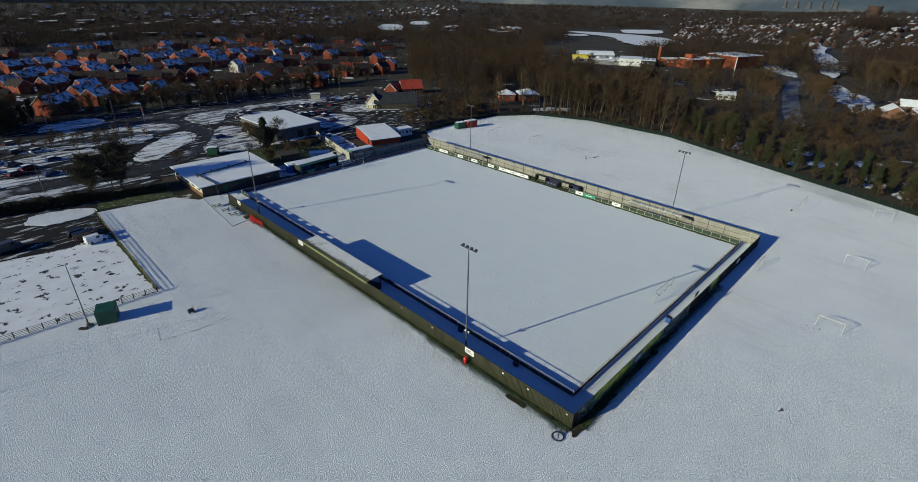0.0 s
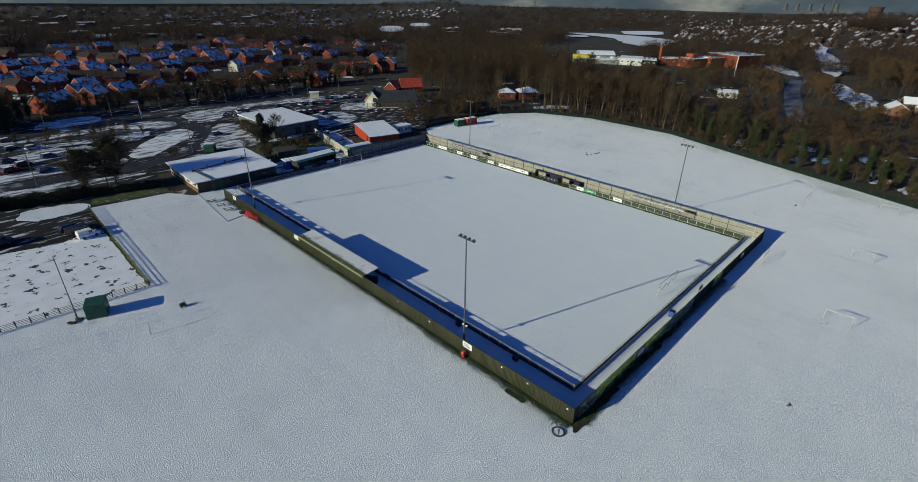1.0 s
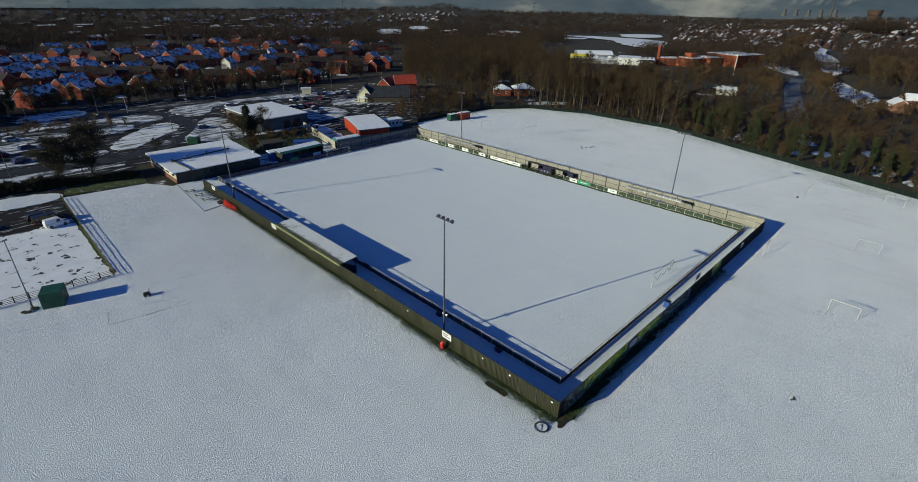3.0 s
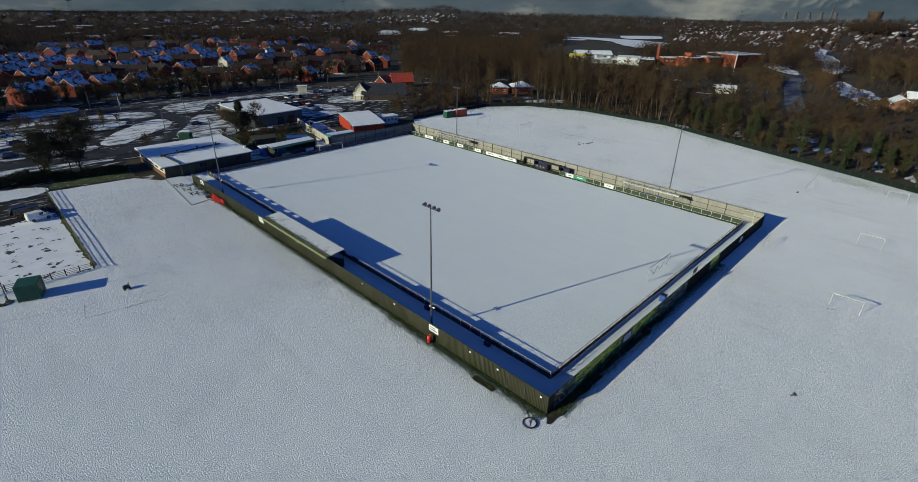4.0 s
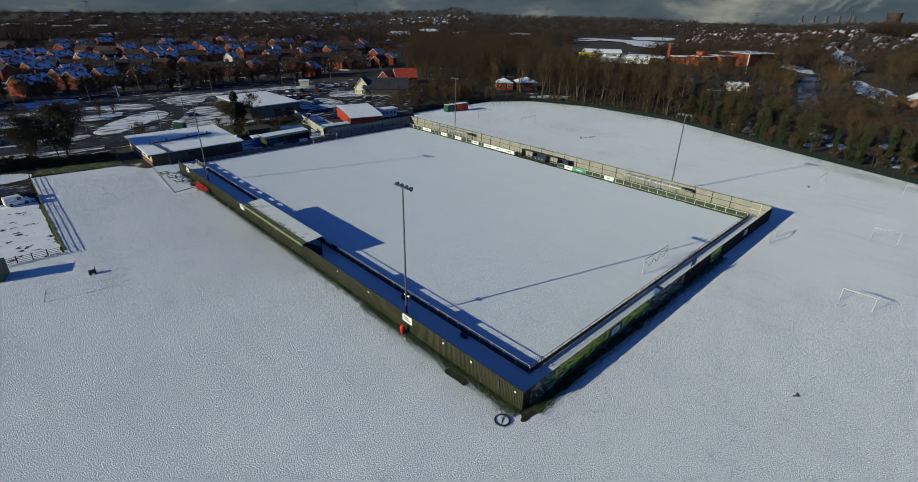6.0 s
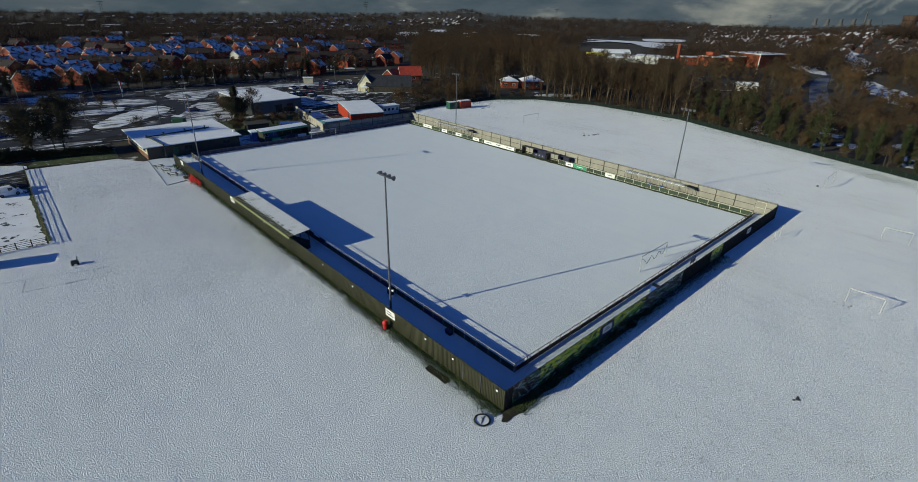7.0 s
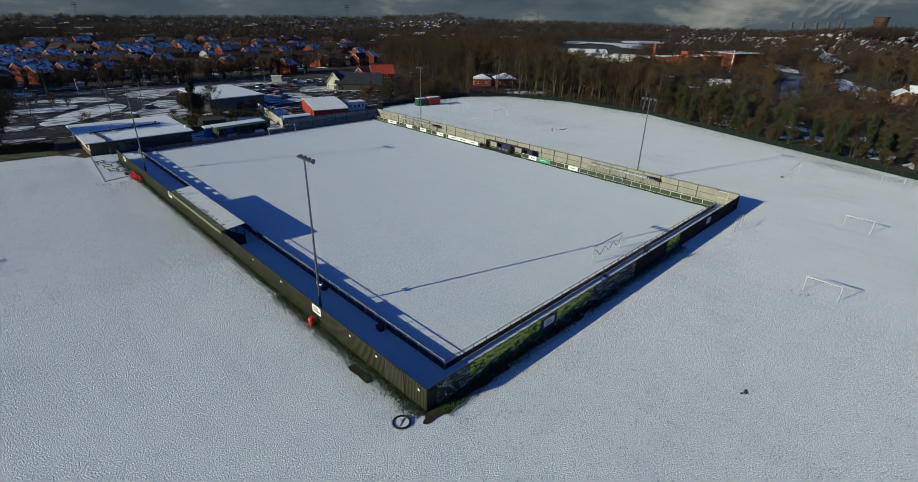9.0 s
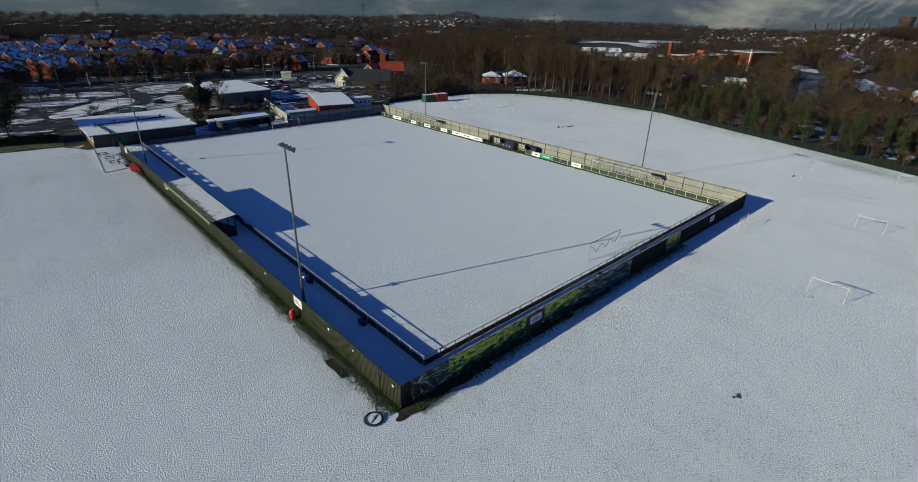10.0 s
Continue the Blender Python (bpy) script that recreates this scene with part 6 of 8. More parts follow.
def hipped(m, W, D, eave, apex, roof_mat, label):
    """A low brick block under a four-sided roof that meets in a point."""
    top = thing("pavilion", m, label, "pavilion", "pavilions")
    part("wall", bbox(-W / 2, -D / 2, 0, W / 2, D / 2, eave), BRICK, top)
    bm = bmesh.new()
    o = 0.5
    low = [bm.verts.new((sx * (W / 2 + o), sy * (D / 2 + o), eave + 0.02)) for sx, sy in ((-1, -1), (1, -1), (1, 1), (-1, 1))]
    tip = bm.verts.new((0, 0, apex))
    bm.faces.new(low[::-1])
    for i in range(4):
        bm.faces.new((low[i], low[(i + 1) % 4], tip))
    part("roof", bm, roof_mat, top)
    part("finial", bbox(-0.25, -0.25, apex - 0.2, 0.25, 0.25, apex + 0.35, bevel=0.05), BRICK_DULL, top)
    for x in (-W * 0.25, W * 0.25):
        window("window", top, pose(x, -D / 2, 1.6), 1.4, 1.1)
        window("window", top, pose(-W / 2, x * D / W, 1.6, rz=-90), 1.4, 1.1)
    return top


hipped(pose(164.5, 135.0, 0, rz=-40), 9.5, 9.5, 3.3, 5.6, SNOW_ROOF, "red-brick pavilion with a pointed snowy roof among trees")
hipped(pose(156.4, 141.8, 0, rz=-40), 7.6, 7.6, 3.0, 5.0, SNOW_ROOF, "smaller red-brick pavilion with a pointed snowy roof")
house("bungalow", pose(246, 67, 0, rz=-62), 8.6, 6.4, 2.4, 24, RENDER_WALL, SNOW_TILE, "cream bungalow with a snowy roof beyond the trees", "", False, wins=3)
for x, y, r in ((259, -1, 15), (268, -12, 15), (282, -6, -75), (298, -20, 10), (345, -12, 5), (322, -22, 10), (420, 20, 10), (440, 8, 80)):
    house("bungalow", pose(x, y, 0, rz=r), 11, 8, 3.0, 32, BRICK_DULL, SNOW_ROOF, "brick bungalow with a snowy gabled roof", "bungalows beyond the trees", True, wins=3)

# the estate: masters, then copies along its streets
kinds = []


def estate_house(k, m):
    spec = ((10.5, 8.8, 4.9, 38, HOUSE_BRICK, SNOW_TILE, "red-brick house with a snow-covered gabled roof"),
            (14.0, 8.8, 4.9, 38, HOUSE_BRICK, SNOW_TILE, "pair of red-brick semi-detached houses under snowy tiles"),
            (9.5, 8.4, 4.8, 38, HOUSE_BRICK, SNOW_TILE, "dark red-brick house with a snowy steep roof"),
            (11.0, 8.0, 4.9, 36, HOUSE_BRICK, BROWN_TILE, "red-brick house with brown tiles half clear of snow"),
            (19.0, 8.0, 4.8, 36, HOUSE_BRICK, BROWN_TILE, "terrace of dark red-brick houses with patchy snow on tiles"),
            (8.5, 7.5, 4.9, 38, RENDER_WALL, SNOW_TILE, "pale rendered house with a snow-covered roof"))[k]
    if k >= len(kinds):
        raise IndexError
    m = m @ Matrix.Scale(0.93, 4)
    if kinds[k] is None:
        kinds[k] = house("house", m, *spec, wins=4 if spec[0] > 12 else 2)
        return kinds[k]
    return copy_thing(kinds[k], m)


kinds += [None] * 6
rh = random.Random(77)
homes = []
EYE = (-32.0, -21.0)


def bearing(x, y):
    return math.degrees(math.atan2(y - EYE[1], x - EYE[0]))


for x, y, turn, k in ((-11, 247, 33, 1), (4, 271, 33, 1), (17, 258, 31, 0), (-3, 352, 28, 0), (6, 340, 34, 0), (24, 341, 30, 1), (43, 322, 30, 1), (68, 386, 28, 1), (83, 379, 28, 1), (86, 261, 36, 0), (107, 237, 38, 0), (45, 398, -62, 4), (-9, 394, 30, 0), (1, 398, 30, 0), (7, 397, 31, 2), (16, 375, 29, 1)):
    homes.append((x, y))
    estate_house(k, pose(x, y, -0.02, rz=turn))
row = 0
y = 256.0
while y < 505:
    x = -130.0 + rh.uniform(0, 8)
    block, bend = rh.uniform(18, 40), rh.uniform(-0.05, 0.08)
    left = rh.randint(3, 7)
    while x < 270:
        b = bearing(x, y)
        near_cut = 54.5 if y < 300 else 52.0
        yy = y + 10 * math.sin(x * 0.02 + row) + bend * x
        if b > near_cut and yy > 247 and rh.random() < (0.74 if y < 370 else 0.4) and all(math.hypot(x - a, (yy - c_) * 0.8) > 11.0 for a, c_ in homes):
            k = rh.choice((0, 0, 1, 1, 2, 3, 3, 3, 4, 4, 4, 5) if rh.random() < 0.6 else (0, 1, 3, 4))
            turn = (block if k not in (3, 4) else -24 + rh.uniform(-9, 9) if k == 4 else rh.choice((block, -28, -62))) + rh.uniform(-6, 6)
            homes.append((x, yy))
            estate_house(k, pose(x, yy, -0.02, rz=turn))
            x += (12.0 if k == 4 else 15.5 if k == 1 else 12.0) + rh.uniform(0, 3.0)
        else:
            x += 12
        left -= 1
        if left == 0:
            left, block = rh.randint(3, 8), rh.uniform(15, 42)
            x += rh.uniform(6, 14)
    y += rh.uniform(20, 26)
    row += 1


# ---------------------------------------------------------------- college on the edge of the wood
def college():
    white = mat("white_cladding", (0.66, 0.67, 0.64), rough=0.6, var=0.12, scale=0.3, bump=0.05)
    a = thing("college_hall", pose(321, 204, 0, rz=-48), "college hall with a shallow domed snowy roof", "college")
    line = [(18 * t, 5.2 + 2.2 * math.sin(math.pi * t)) for t in [k / 8 for k in range(9)]]
    part("wall", prism(bmesh.new(), [(0, 0), (18, 0)] + line[::-1], "x", 0, 27), GREY_WALL, a)
    part("roof_snow", prism(bmesh.new(), [(u, z + 0.01) for u, z in line] + [(u, z + 0.2) for u, z in line[::-1]], "x", -0.3, 27.3), SNOW_ROOF, a)
    part("canopy", bbox(-6, -5, 0, 8, -0.01, 5.6, bevel=0.05), YELLOW, a, "bright yellow entrance block")
    b = box_building("college_wing", pose(311, 203, 0, rz=-64.5), 34, 22, 3.2, GREY_WALL, "low grey college wing under a flat snowy roof", "college", wins=8)
    for k in range(6):
        part("plant_unit", bbox(6 + 5 * k, 8 + (k % 2) * 4, 3.46, 8.5 + 5 * k, 10.5 + (k % 2) * 4, 4.8, bevel=0.05), (white, GREY_WALL)[k % 2], b)
    box_building("college_wing", pose(325.6, 172.3, 0, rz=-64.5), 16, 20, 4.8, white, "white-clad college wing with a snowy roof", "college", wins=4)
    c = box_building("college_wing", pose(332.5, 157.9, 0, rz=-64.5), 10, 18, 4.3, BLACK_SHEET, "dark-clad college wing with a snowy roof", "college", wins=3)
    for k in range(3):
        part("plant_unit", bbox(1 + 3 * k, 5, 4.56, 2.8 + 3 * k, 7, 5.6, bevel=0.05), GREY_WALL, c)
    box_building("college_block", pose(374.8, 105.2, 0, rz=-20), 29, 26, 8.6, BRICK, "large orange-red brick college hall", "college")
    box_building("college_block", pose(364, 119.5, 0, rz=-20), 13, 15, 6.6, BRICK, "orange-red brick college block with a snowy roof", "college")
    d = box_building("college_block", pose(351, 127.5, 0, rz=-20), 12, 14, 6.2, BRICK, "low brick college wing with a snowy roof", "college")
    part("plant_room", bbox(4, 5, 6.46, 10, 11, 9.2, bevel=0.05), BRICK, d)
    box_building("college_block", pose(350, 147, 0, rz=-42), 22, 12, 5.0, BRICK, "long low brick college range", "college", wins=6)
    s = thing("chimney_stack", pose(356, 155, 0), "tall square brick chimney stack", "chimney")
    part("shaft", bbox(-1.0, -1.0, 0, 1.0, 1.0, 12.8, bevel=0.1), BRICK, s)
    part("cap", bbox(-1.15, -1.15, 12.8, 1.15, 1.15, 13.4, bevel=0.1), BRICK_DULL, s)
    w = thing("pale_mast", pose(329, 91, 0), "slim pale mast before the brick college", "mast")
    part("pole", tube(bmesh.new(), (0, 0, 0), (0, 0, 13.4), 0.3, 0.22, 8), WHITE_PAINT, w)
    part("collar", tube(bmesh.new(), (0, 0, 0), (0, 0, 0.6), 0.8, 0.7, 8), GALV, w)


college()
FAR_FIELD = ((709, 482), (652, 395), (601, 329), (500, 265), (470, 215), (546, 207), (690, 304), (734, 416))
OPEN_VIEW = ((709, 482), (600, 410), (440, 290), (405, 215), (546, 190), (700, 295), (885, 378), (832, 458))
def sector(b0, b1, d0, d1):
    """A patch of land between two bearings and two distances from the path's foot."""
    return tuple((-32 + d * math.cos(radians(b)), -21 + d * math.sin(radians(b))) for b, d in ((b0, d0), (b0, d1), (b1, d1), (b1, d0)))


CLEARINGS = (sector(51.2, 53.9, 800, 960), sector(48.4, 50.4, 950, 1030), sector(45.4, 47.1, 800, 865), sector(38.6, 42.3, 800, 890), sector(31.6, 34.0, 730, 800))
UPPER_FIELD = ((740, 390), (762, 338), (869, 383), (826, 446))
for pts, lab in ((FAR_FIELD, "white snow-covered field beyond the wood"),
                 (UPPER_FIELD, "distant snow-covered field behind a hedge"),
                 *((c, "snowy clearing beyond the wood") for c in CLEARINGS),
                 (((346, 40.5), (352, 35), (324, 25), (310, 13), (256, 4.5), (246, 7), (284, 23), (301, 31.5)), "snowy green beside the road"),
                 (((455, 116), (438, 93), (379, 63), (358, 61.6), (395, 89.5)), "snowy green beside the road"),
                 (((726, 133), (740, 123), (480, 61), (432, 44.4), (363, 41.4), (429, 63)), "long snowy verge climbing beside the far road"),
                 (((536, 158), (520, 150), (520, 116), (536, 118)), "snowy green beyond the college"),
                 (((151, 120), (163.5, 110), (158, 104), (143.6, 116)), "snowy clearing among the trees")):
    area = sum(a[0] * b[1] - b[0] * a[1] for a, b in zip(pts, pts[1:] + pts[:1]))
    pts = pts if area > 0 else pts[::-1]
    near = max(x for x, y in pts) < 470
    pts = wandering(pts, 2, 2.2 if near else 6.0)
    bm = bmesh.new()
    bm.faces.new([bm.verts.new((x, y, terrain(x, y) + (0.1 if near else 1.2))) for x, y in pts])
    bmesh.ops.triangulate(bm, faces=bm.faces)
    tagged(new("snow_field", mesh_of(bm, "snow_field", SNOW_VERGE if near else SNOW_ROOF)), lab, "field", kind="structure")


# ---------------------------------------------------------------- trees
class Grower:
    """Collects the wood and the twigs of one tree as lists of vertices and faces."""

    def __init__(self, seed):
        self.rg = random.Random(seed)
        self.wood, self.twig, self.leaf = ([], []), ([], []), ([], [])

    def limb(self, a, b, r0, r1, n=5):
        vs, fs = self.wood
        d = (b - a).normalized()
        u = d.orthogonal().normalized()
        w = d.cross(u)
        k = len(vs)
        for c, r in ((a, r0), (b, r1)):
            for i in range(n):
                t = 2 * math.pi * i / n
                vs.append(tuple(c + r * (math.cos(t) * u + math.sin(t) * w)))
        for i in range(n):
            j = (i + 1) % n
            fs.append((k + i, k + j, k + n + j, k + n + i))

    def sliver(self, to, a, d, length, width):
        vs, fs = to
        side = d.cross(Vector((self.rg.uniform(-1, 1), self.rg.uniform(-1, 1), self.rg.uniform(-1, 1)))).normalized() * width
        k = len(vs)
        vs += [tuple(a - side), tuple(a + side), tuple(a + d * length)]
        fs.append((k, k + 1, k + 2))

    def toss(self, up=0.3):
        rg = self.rg
        return Vector((rg.gauss(0, 1), rg.gauss(0, 1), rg.gauss(0, 0.7) + up)).normalized()

    def grow(self, height, spread, first, limbs, subs, twigs, tlen, twid, stems=1, sides=5, ivy=0, leaf=0.3):
        rg = self.rg
        for s in range(stems):
            at = Vector((rg.uniform(-0.5, 0.5), rg.uniform(-0.5, 0.5), 0)) * (stems > 1)
            lean = Vector((rg.uniform(-0.06, 0.06), rg.uniform(-0.06, 0.06), 1)) + at * 0.25
            r = height * 0.0105 + 0.03
            pts = [at]
            for i in range(5):
                pts.append(pts[-1] + (lean + Vector((rg.uniform(-0.08, 0.08), rg.uniform(-0.08, 0.08), 0))) * height * 0.19)
            for i in range(5):
                self.limb(pts[i], pts[i + 1], r * (1 - i * 0.18), r * (1 - (i + 1) * 0.18), sides)
            for j in range(limbs // stems):
                t = first + (0.97 - first) * (j + rg.random()) / (limbs // stems)
                i = min(4, int(t * 5))
                base = pts[i].lerp(pts[i + 1], t * 5 - i)
                a = rg.uniform(0, 6.283)
                up = rg.uniform(0.5, 1.1)
                d = Vector((math.cos(a), math.sin(a), up)).normalized()
                q = math.sin(min(1, (t - first) / (1 - first) * 0.85 + 0.22) * math.pi) * 0.65 + 0.35
                ln = spread * q * rg.uniform(0.75, 1.2)
                mid = base + d * ln * 0.5
                end = mid + (d + Vector((rg.uniform(-0.3, 0.3), rg.uniform(-0.3, 0.3), 0.25))).normalized() * ln * 0.5
                lr = r * 0.34 * (1.1 - t * 0.6)
                self.limb(base, mid, lr, lr * 0.6, 4)
                self.limb(mid, end, lr * 0.6, lr * 0.2, 4)
                for _ in range(subs):
                    f = rg.uniform(0.3, 1)
                    o = base.lerp(end, f)
                    e = o + (self.toss(0.5) + d * 0.6).normalized() * ln * rg.uniform(0.25, 0.45)
                    self.limb(o, e, lr * 0.3, lr * 0.12, 3)
                    for _ in range(twigs):
                        self.sliver(self.twig, o.lerp(e, rg.uniform(0.15, 1)), self.toss(0.35), tlen * rg.uniform(0.5, 1.25), twid)
                for _ in range(twigs * 2):
                    self.sliver(self.twig, base.lerp(end, rg.uniform(0.35, 1.0)), self.toss(0.4), tlen * rg.uniform(0.5, 1.3), twid)
                for _ in range(ivy):
                    c = base.lerp(end, rg.uniform(0, 0.8)) + self.toss(0) * 0.5
                    self.sliver(self.leaf, c, self.toss(-0.2), leaf * rg.uniform(0.6, 1.4), leaf * 0.45)
            for _ in range(ivy * 6):
                t = rg.uniform(0.03, 0.8)
                i = min(4, int(t * 5))
                c = pts[i].lerp(pts[i + 1], t * 5 - i) + self.toss(0) * rg.uniform(0.2, 0.9)
                self.sliver(self.leaf, c, self.toss(-0.2), leaf * rg.uniform(0.7, 1.6), leaf * 0.5)
        return self


def raw_mesh(name, data, material):
    me = bpy.data.meshes.new(name)
    me.from_pydata(data[0], [], data[1])
    me.materials.append(material)
    return me


def tree_kind(seed, bark, twig, **k):
    g = Grower(seed).grow(**k)
    return [("trunk", raw_mesh("trunk", g.wood, bark)), ("crown", raw_mesh("crown", g.twig, twig))] + ([("ivy", raw_mesh("ivy", g.leaf, IVY))] if g.leaf[0] else [])


def plant(parts, m, label, group, name="tree"):
    top = thing(name, m, label, "tree", group)
    for n_, me in parts:
        part(n_, me, None, top)
    return top


TALL = [tree_kind(100 + i, PALE_BARK, TWIG, height=17 + i * 0.7, spread=3.4, first=0.35, limbs=24, subs=5, twigs=20, tlen=1.7, twid=0.014, stems=1 + i % 2) for i in range(4)]
BROAD = [tree_kind(200 + i, BARK, (TWIG, TWIG_RUST)[i % 2], height=10.5 + i * 0.6, spread=4.4, first=0.18, limbs=26, subs=5, twigs=22, tlen=1.4, twid=0.016, stems=1 + i % 2) for i in range(4)]
IVIED = [tree_kind(300 + i, BARK, TWIG, height=10.0 + i, spread=3.2, first=0.12, limbs=26, subs=4, twigs=20, tlen=1.3, twid=0.016, stems=1 + i % 2, ivy=100, leaf=0.23) for i in range(3)]
BUSH = [tree_kind(400 + i, BARK, (TWIG, TWIG_RUST, TWIG)[i], height=3.6, spread=2.4, first=0.05, limbs=16, subs=3, twigs=15, tlen=1.0, twid=0.018, stems=3) for i in range(3)]
rt = random.Random(9)


def along(pts, step, depth0, depth1):
    """Spots beyond the outline pts, on its right-hand side."""
    for (xa, ya), (xb, yb) in zip(pts, pts[1:]):
        d = math.hypot(xb - xa, yb - ya)
        nx, ny = (yb - ya) / d, -(xb - xa) / d
        for i in range(max(1, int(d / step))):
            t = (i + rt.random()) / max(1, int(d / step))
            q = rt.uniform(depth0, depth1)
            yield xa + (xb - xa) * t + nx * q, ya + (yb - ya) * t + ny * q


def turned(x, y, s0=0.8, s1=1.2, z=-0.05):
    return pose(x, y, z, rz=rt.uniform(0, 360)) @ Matrix.Scale(rt.uniform(s0, s1), 4)


# belt beside the east field: ivied and bushy; then the tall grove
for x, y in along(FIELD[1:6], 5.2, 2.5, 7):
    plant(rt.choice(BUSH), turned(x, y, 0.7, 1.3), "bare brown thicket at the field edge", "hedgerow bushes", "bush")
for x, y in along(FIELD[1:6], 3.2, 5, 14):
    plant(rt.choice(IVIED + IVIED + BROAD[:1]), turned(x, y, 0.75, 1.1), "leafless tree hung with dark ivy", "field-edge trees")
COLUMN = [tree_kind(320 + i, BARK, TWIG, height=9.0 + i, spread=1.5, first=0.08, limbs=22, subs=2, twigs=6, tlen=0.9, twid=0.02, ivy=150, leaf=0.22) for i in range(3)]
for x, y in along(FIELD[1:6], 5.5, 3.5, 10):
    plant(rt.choice(COLUMN), turned(x, y, 0.75, 1.1), "slender trunk wrapped in dark green ivy", "field-edge trees")
for x, y in along(FIELD[1:6], 4.4, 14, 40):
    plant(rt.choice(BROAD + IVIED), turned(x, y, 0.5, 0.8), "bare brown winter tree in the belt", "field-edge trees")
for x, y in along(FIELD[5:9], 3.0, 4, 13):
    if 37.9 < bearing(x, y) < 41.6 and rt.random() < 0.85:
        continue
    plant(rt.choice(TALL), turned(x, y, 0.8, 1.1), "tall slender bare tree with a pale trunk", "grove trees")
for x, y in along(FIELD[5:9], 4.8, 13, 30):
    if 37.9 < bearing(x, y) < 41.6:
        continue
    plant(rt.choice(TALL[:2] + BROAD[:1]), turned(x, y, 0.8, 1.1), "tall bare winter tree in the grove", "grove trees")
for x, y in along(FIELD[4:10], 4.0, 2.5, 6):
    plant(rt.choice(BUSH), turned(x, y, 0.5, 0.9), "low bare thicket under the grove", "hedgerow bushes", "bush")
for i in range(16):
    plant(rt.choice(IVIED), turned(rt.uniform(-52, -23), rt.uniform(212, 238), 1.0, 1.35), "dark ivy-clad tree beside the snow patch", "roadside trees")
DARK_TWIG = mat("dark_olive_twigs", (0.044, 0.036, 0.019), rough=0.95, var=0.25, scale=0.4, fine=3, bump=0)
DARK = [tree_kind(350 + i, BARK, DARK_TWIG, height=9.5, spread=4.7, first=0.14, limbs=44, subs=6, twigs=28, tlen=1.3, twid=0.021, ivy=8, leaf=0.3) for i in range(2)]
# drifts that stay white under the belt
for i, (x, y) in enumerate(along(FIELD[1:6], 3.6, 11, 42)):
    blob("snow_patch", x, y, rt.uniform(1.5, 4.6), rt.uniform(1.0, 3.0), SNOW_VERGE, 0.02 + 0.004 * (i % 5), "patch of thin snow on the woodland floor")
# single trees among the buildings
CONIFER = Grower(501).grow(height=11.0, spread=2.7, first=0.05, limbs=56, subs=2, twigs=3, tlen=0.8, twid=0.03, ivy=90, leaf=0.34)
CONIFER = [("trunk", raw_mesh("trunk", CONIFER.wood, BARK)), ("foliage", raw_mesh("foliage", CONIFER.leaf, mat("conifer_green", (0.026, 0.028, 0.015), rough=0.8, var=0.3, scale=0.6, bump=0)))]
plant(DARK[1], pose(27.2, 141.6, 0) @ Matrix.Scale(0.7, 4), "dark dense bare tree behind the clubhouse", "")
plant(CONIFER, pose(276, 58, 0, rz=40) @ Matrix.Scale(0.85, 4), "dark evergreen tree beyond the bungalow", "")
plant(CONIFER, pose(28.2, 139.0, 0), "dark evergreen tree behind the clubhouse", "")
for i in range(26):
    plant(rt.choice(BUSH), turned(rt.uniform(21, 46), rt.uniform(124, 138), 0.5, 0.95), "dark bare shrub on rough ground by the yard", "yard shrubs", "bush")
for i in range(9):
    plant(rt.choice(BUSH), turned(31.4 + 0.12 * i, 146.5 + 2.3 * i, 0.8, 1.15), "dark shrub along the shop wall", "shop shrubs", "bush")
plant(DARK[0], pose(30.6, 140.6, 0) @ Matrix.Scale(0.65, 4), "dark bare tree behind the clubhouse", "")
plant(BROAD[0], pose(34.2, 141.2, 0) @ Matrix.Scale(0.85, 4), "bare spreading tree before the shop", "")
plant(DARK[0], pose(-17.0, 127.0, 0) @ Matrix.Scale(1.3, 4), "dark ivied tree by the road", "")
for x, y, k in ((284, 36, 1.0), (290, 40, 1.0), (280, 33, 0.9), (296, 41, 0.9), (345, 19, 1.5), (352, 14, 1.5), (338, 14, 1.4), (356, 22, 1.4), (255, 49, 0.9), (260, 52, 0.9), (249, 46, 0.8), (498, 99, 1.6), (506, 94, 1.6), (490, 103, 1.5), (300, 105, 0.9), (305, 113, 0.8), (296, 98, 0.85), (311, 110, 0.7), (290, 104, 0.7), (266, 56, 0.8), (272, 60, 0.8), (262, 30, 1.1), (270, 26, 1.0), (395, 86, 1.3), (402, 80, 1.2), (335, 5, 1.3), (345, 0, 1.4), (352, 12, 1.3), (340, -10, 1.4), (292, 62, 1.0), (284, 68, 1.1), (276, 64, 1.0), (300, 66, 0.9), (330, 2, 1.2), (410, 40, 1.0), (372, 24, 1.0), (259, 28, 1.0), (275, 17, 0.9), (484, 92, 1.8), (367, 20, 1.3), (273, 91, 0.9), (367, 85, 1.1), (249, 84, 0.9), (262, 82, 0.8), (314, 48, 1.1), (236, 58, 0.6), (240, 80, 0.7)):
    plant(rt.choice(BROAD), turned(x, y, k * 0.9, k * 1.1), "rounded bare brown tree beside the road", "roadside trees")
for x, y, k in ((-18.8, 128.8, 1.0), (-22.8, 129.2, 0.9)):
    plant(BROAD[int(k * 100) % 4], pose(x, y, 0, rz=x * 40) @ Matrix.Scale(k, 4), "dark bare tree crowding the roadside clump", "roadside clump")
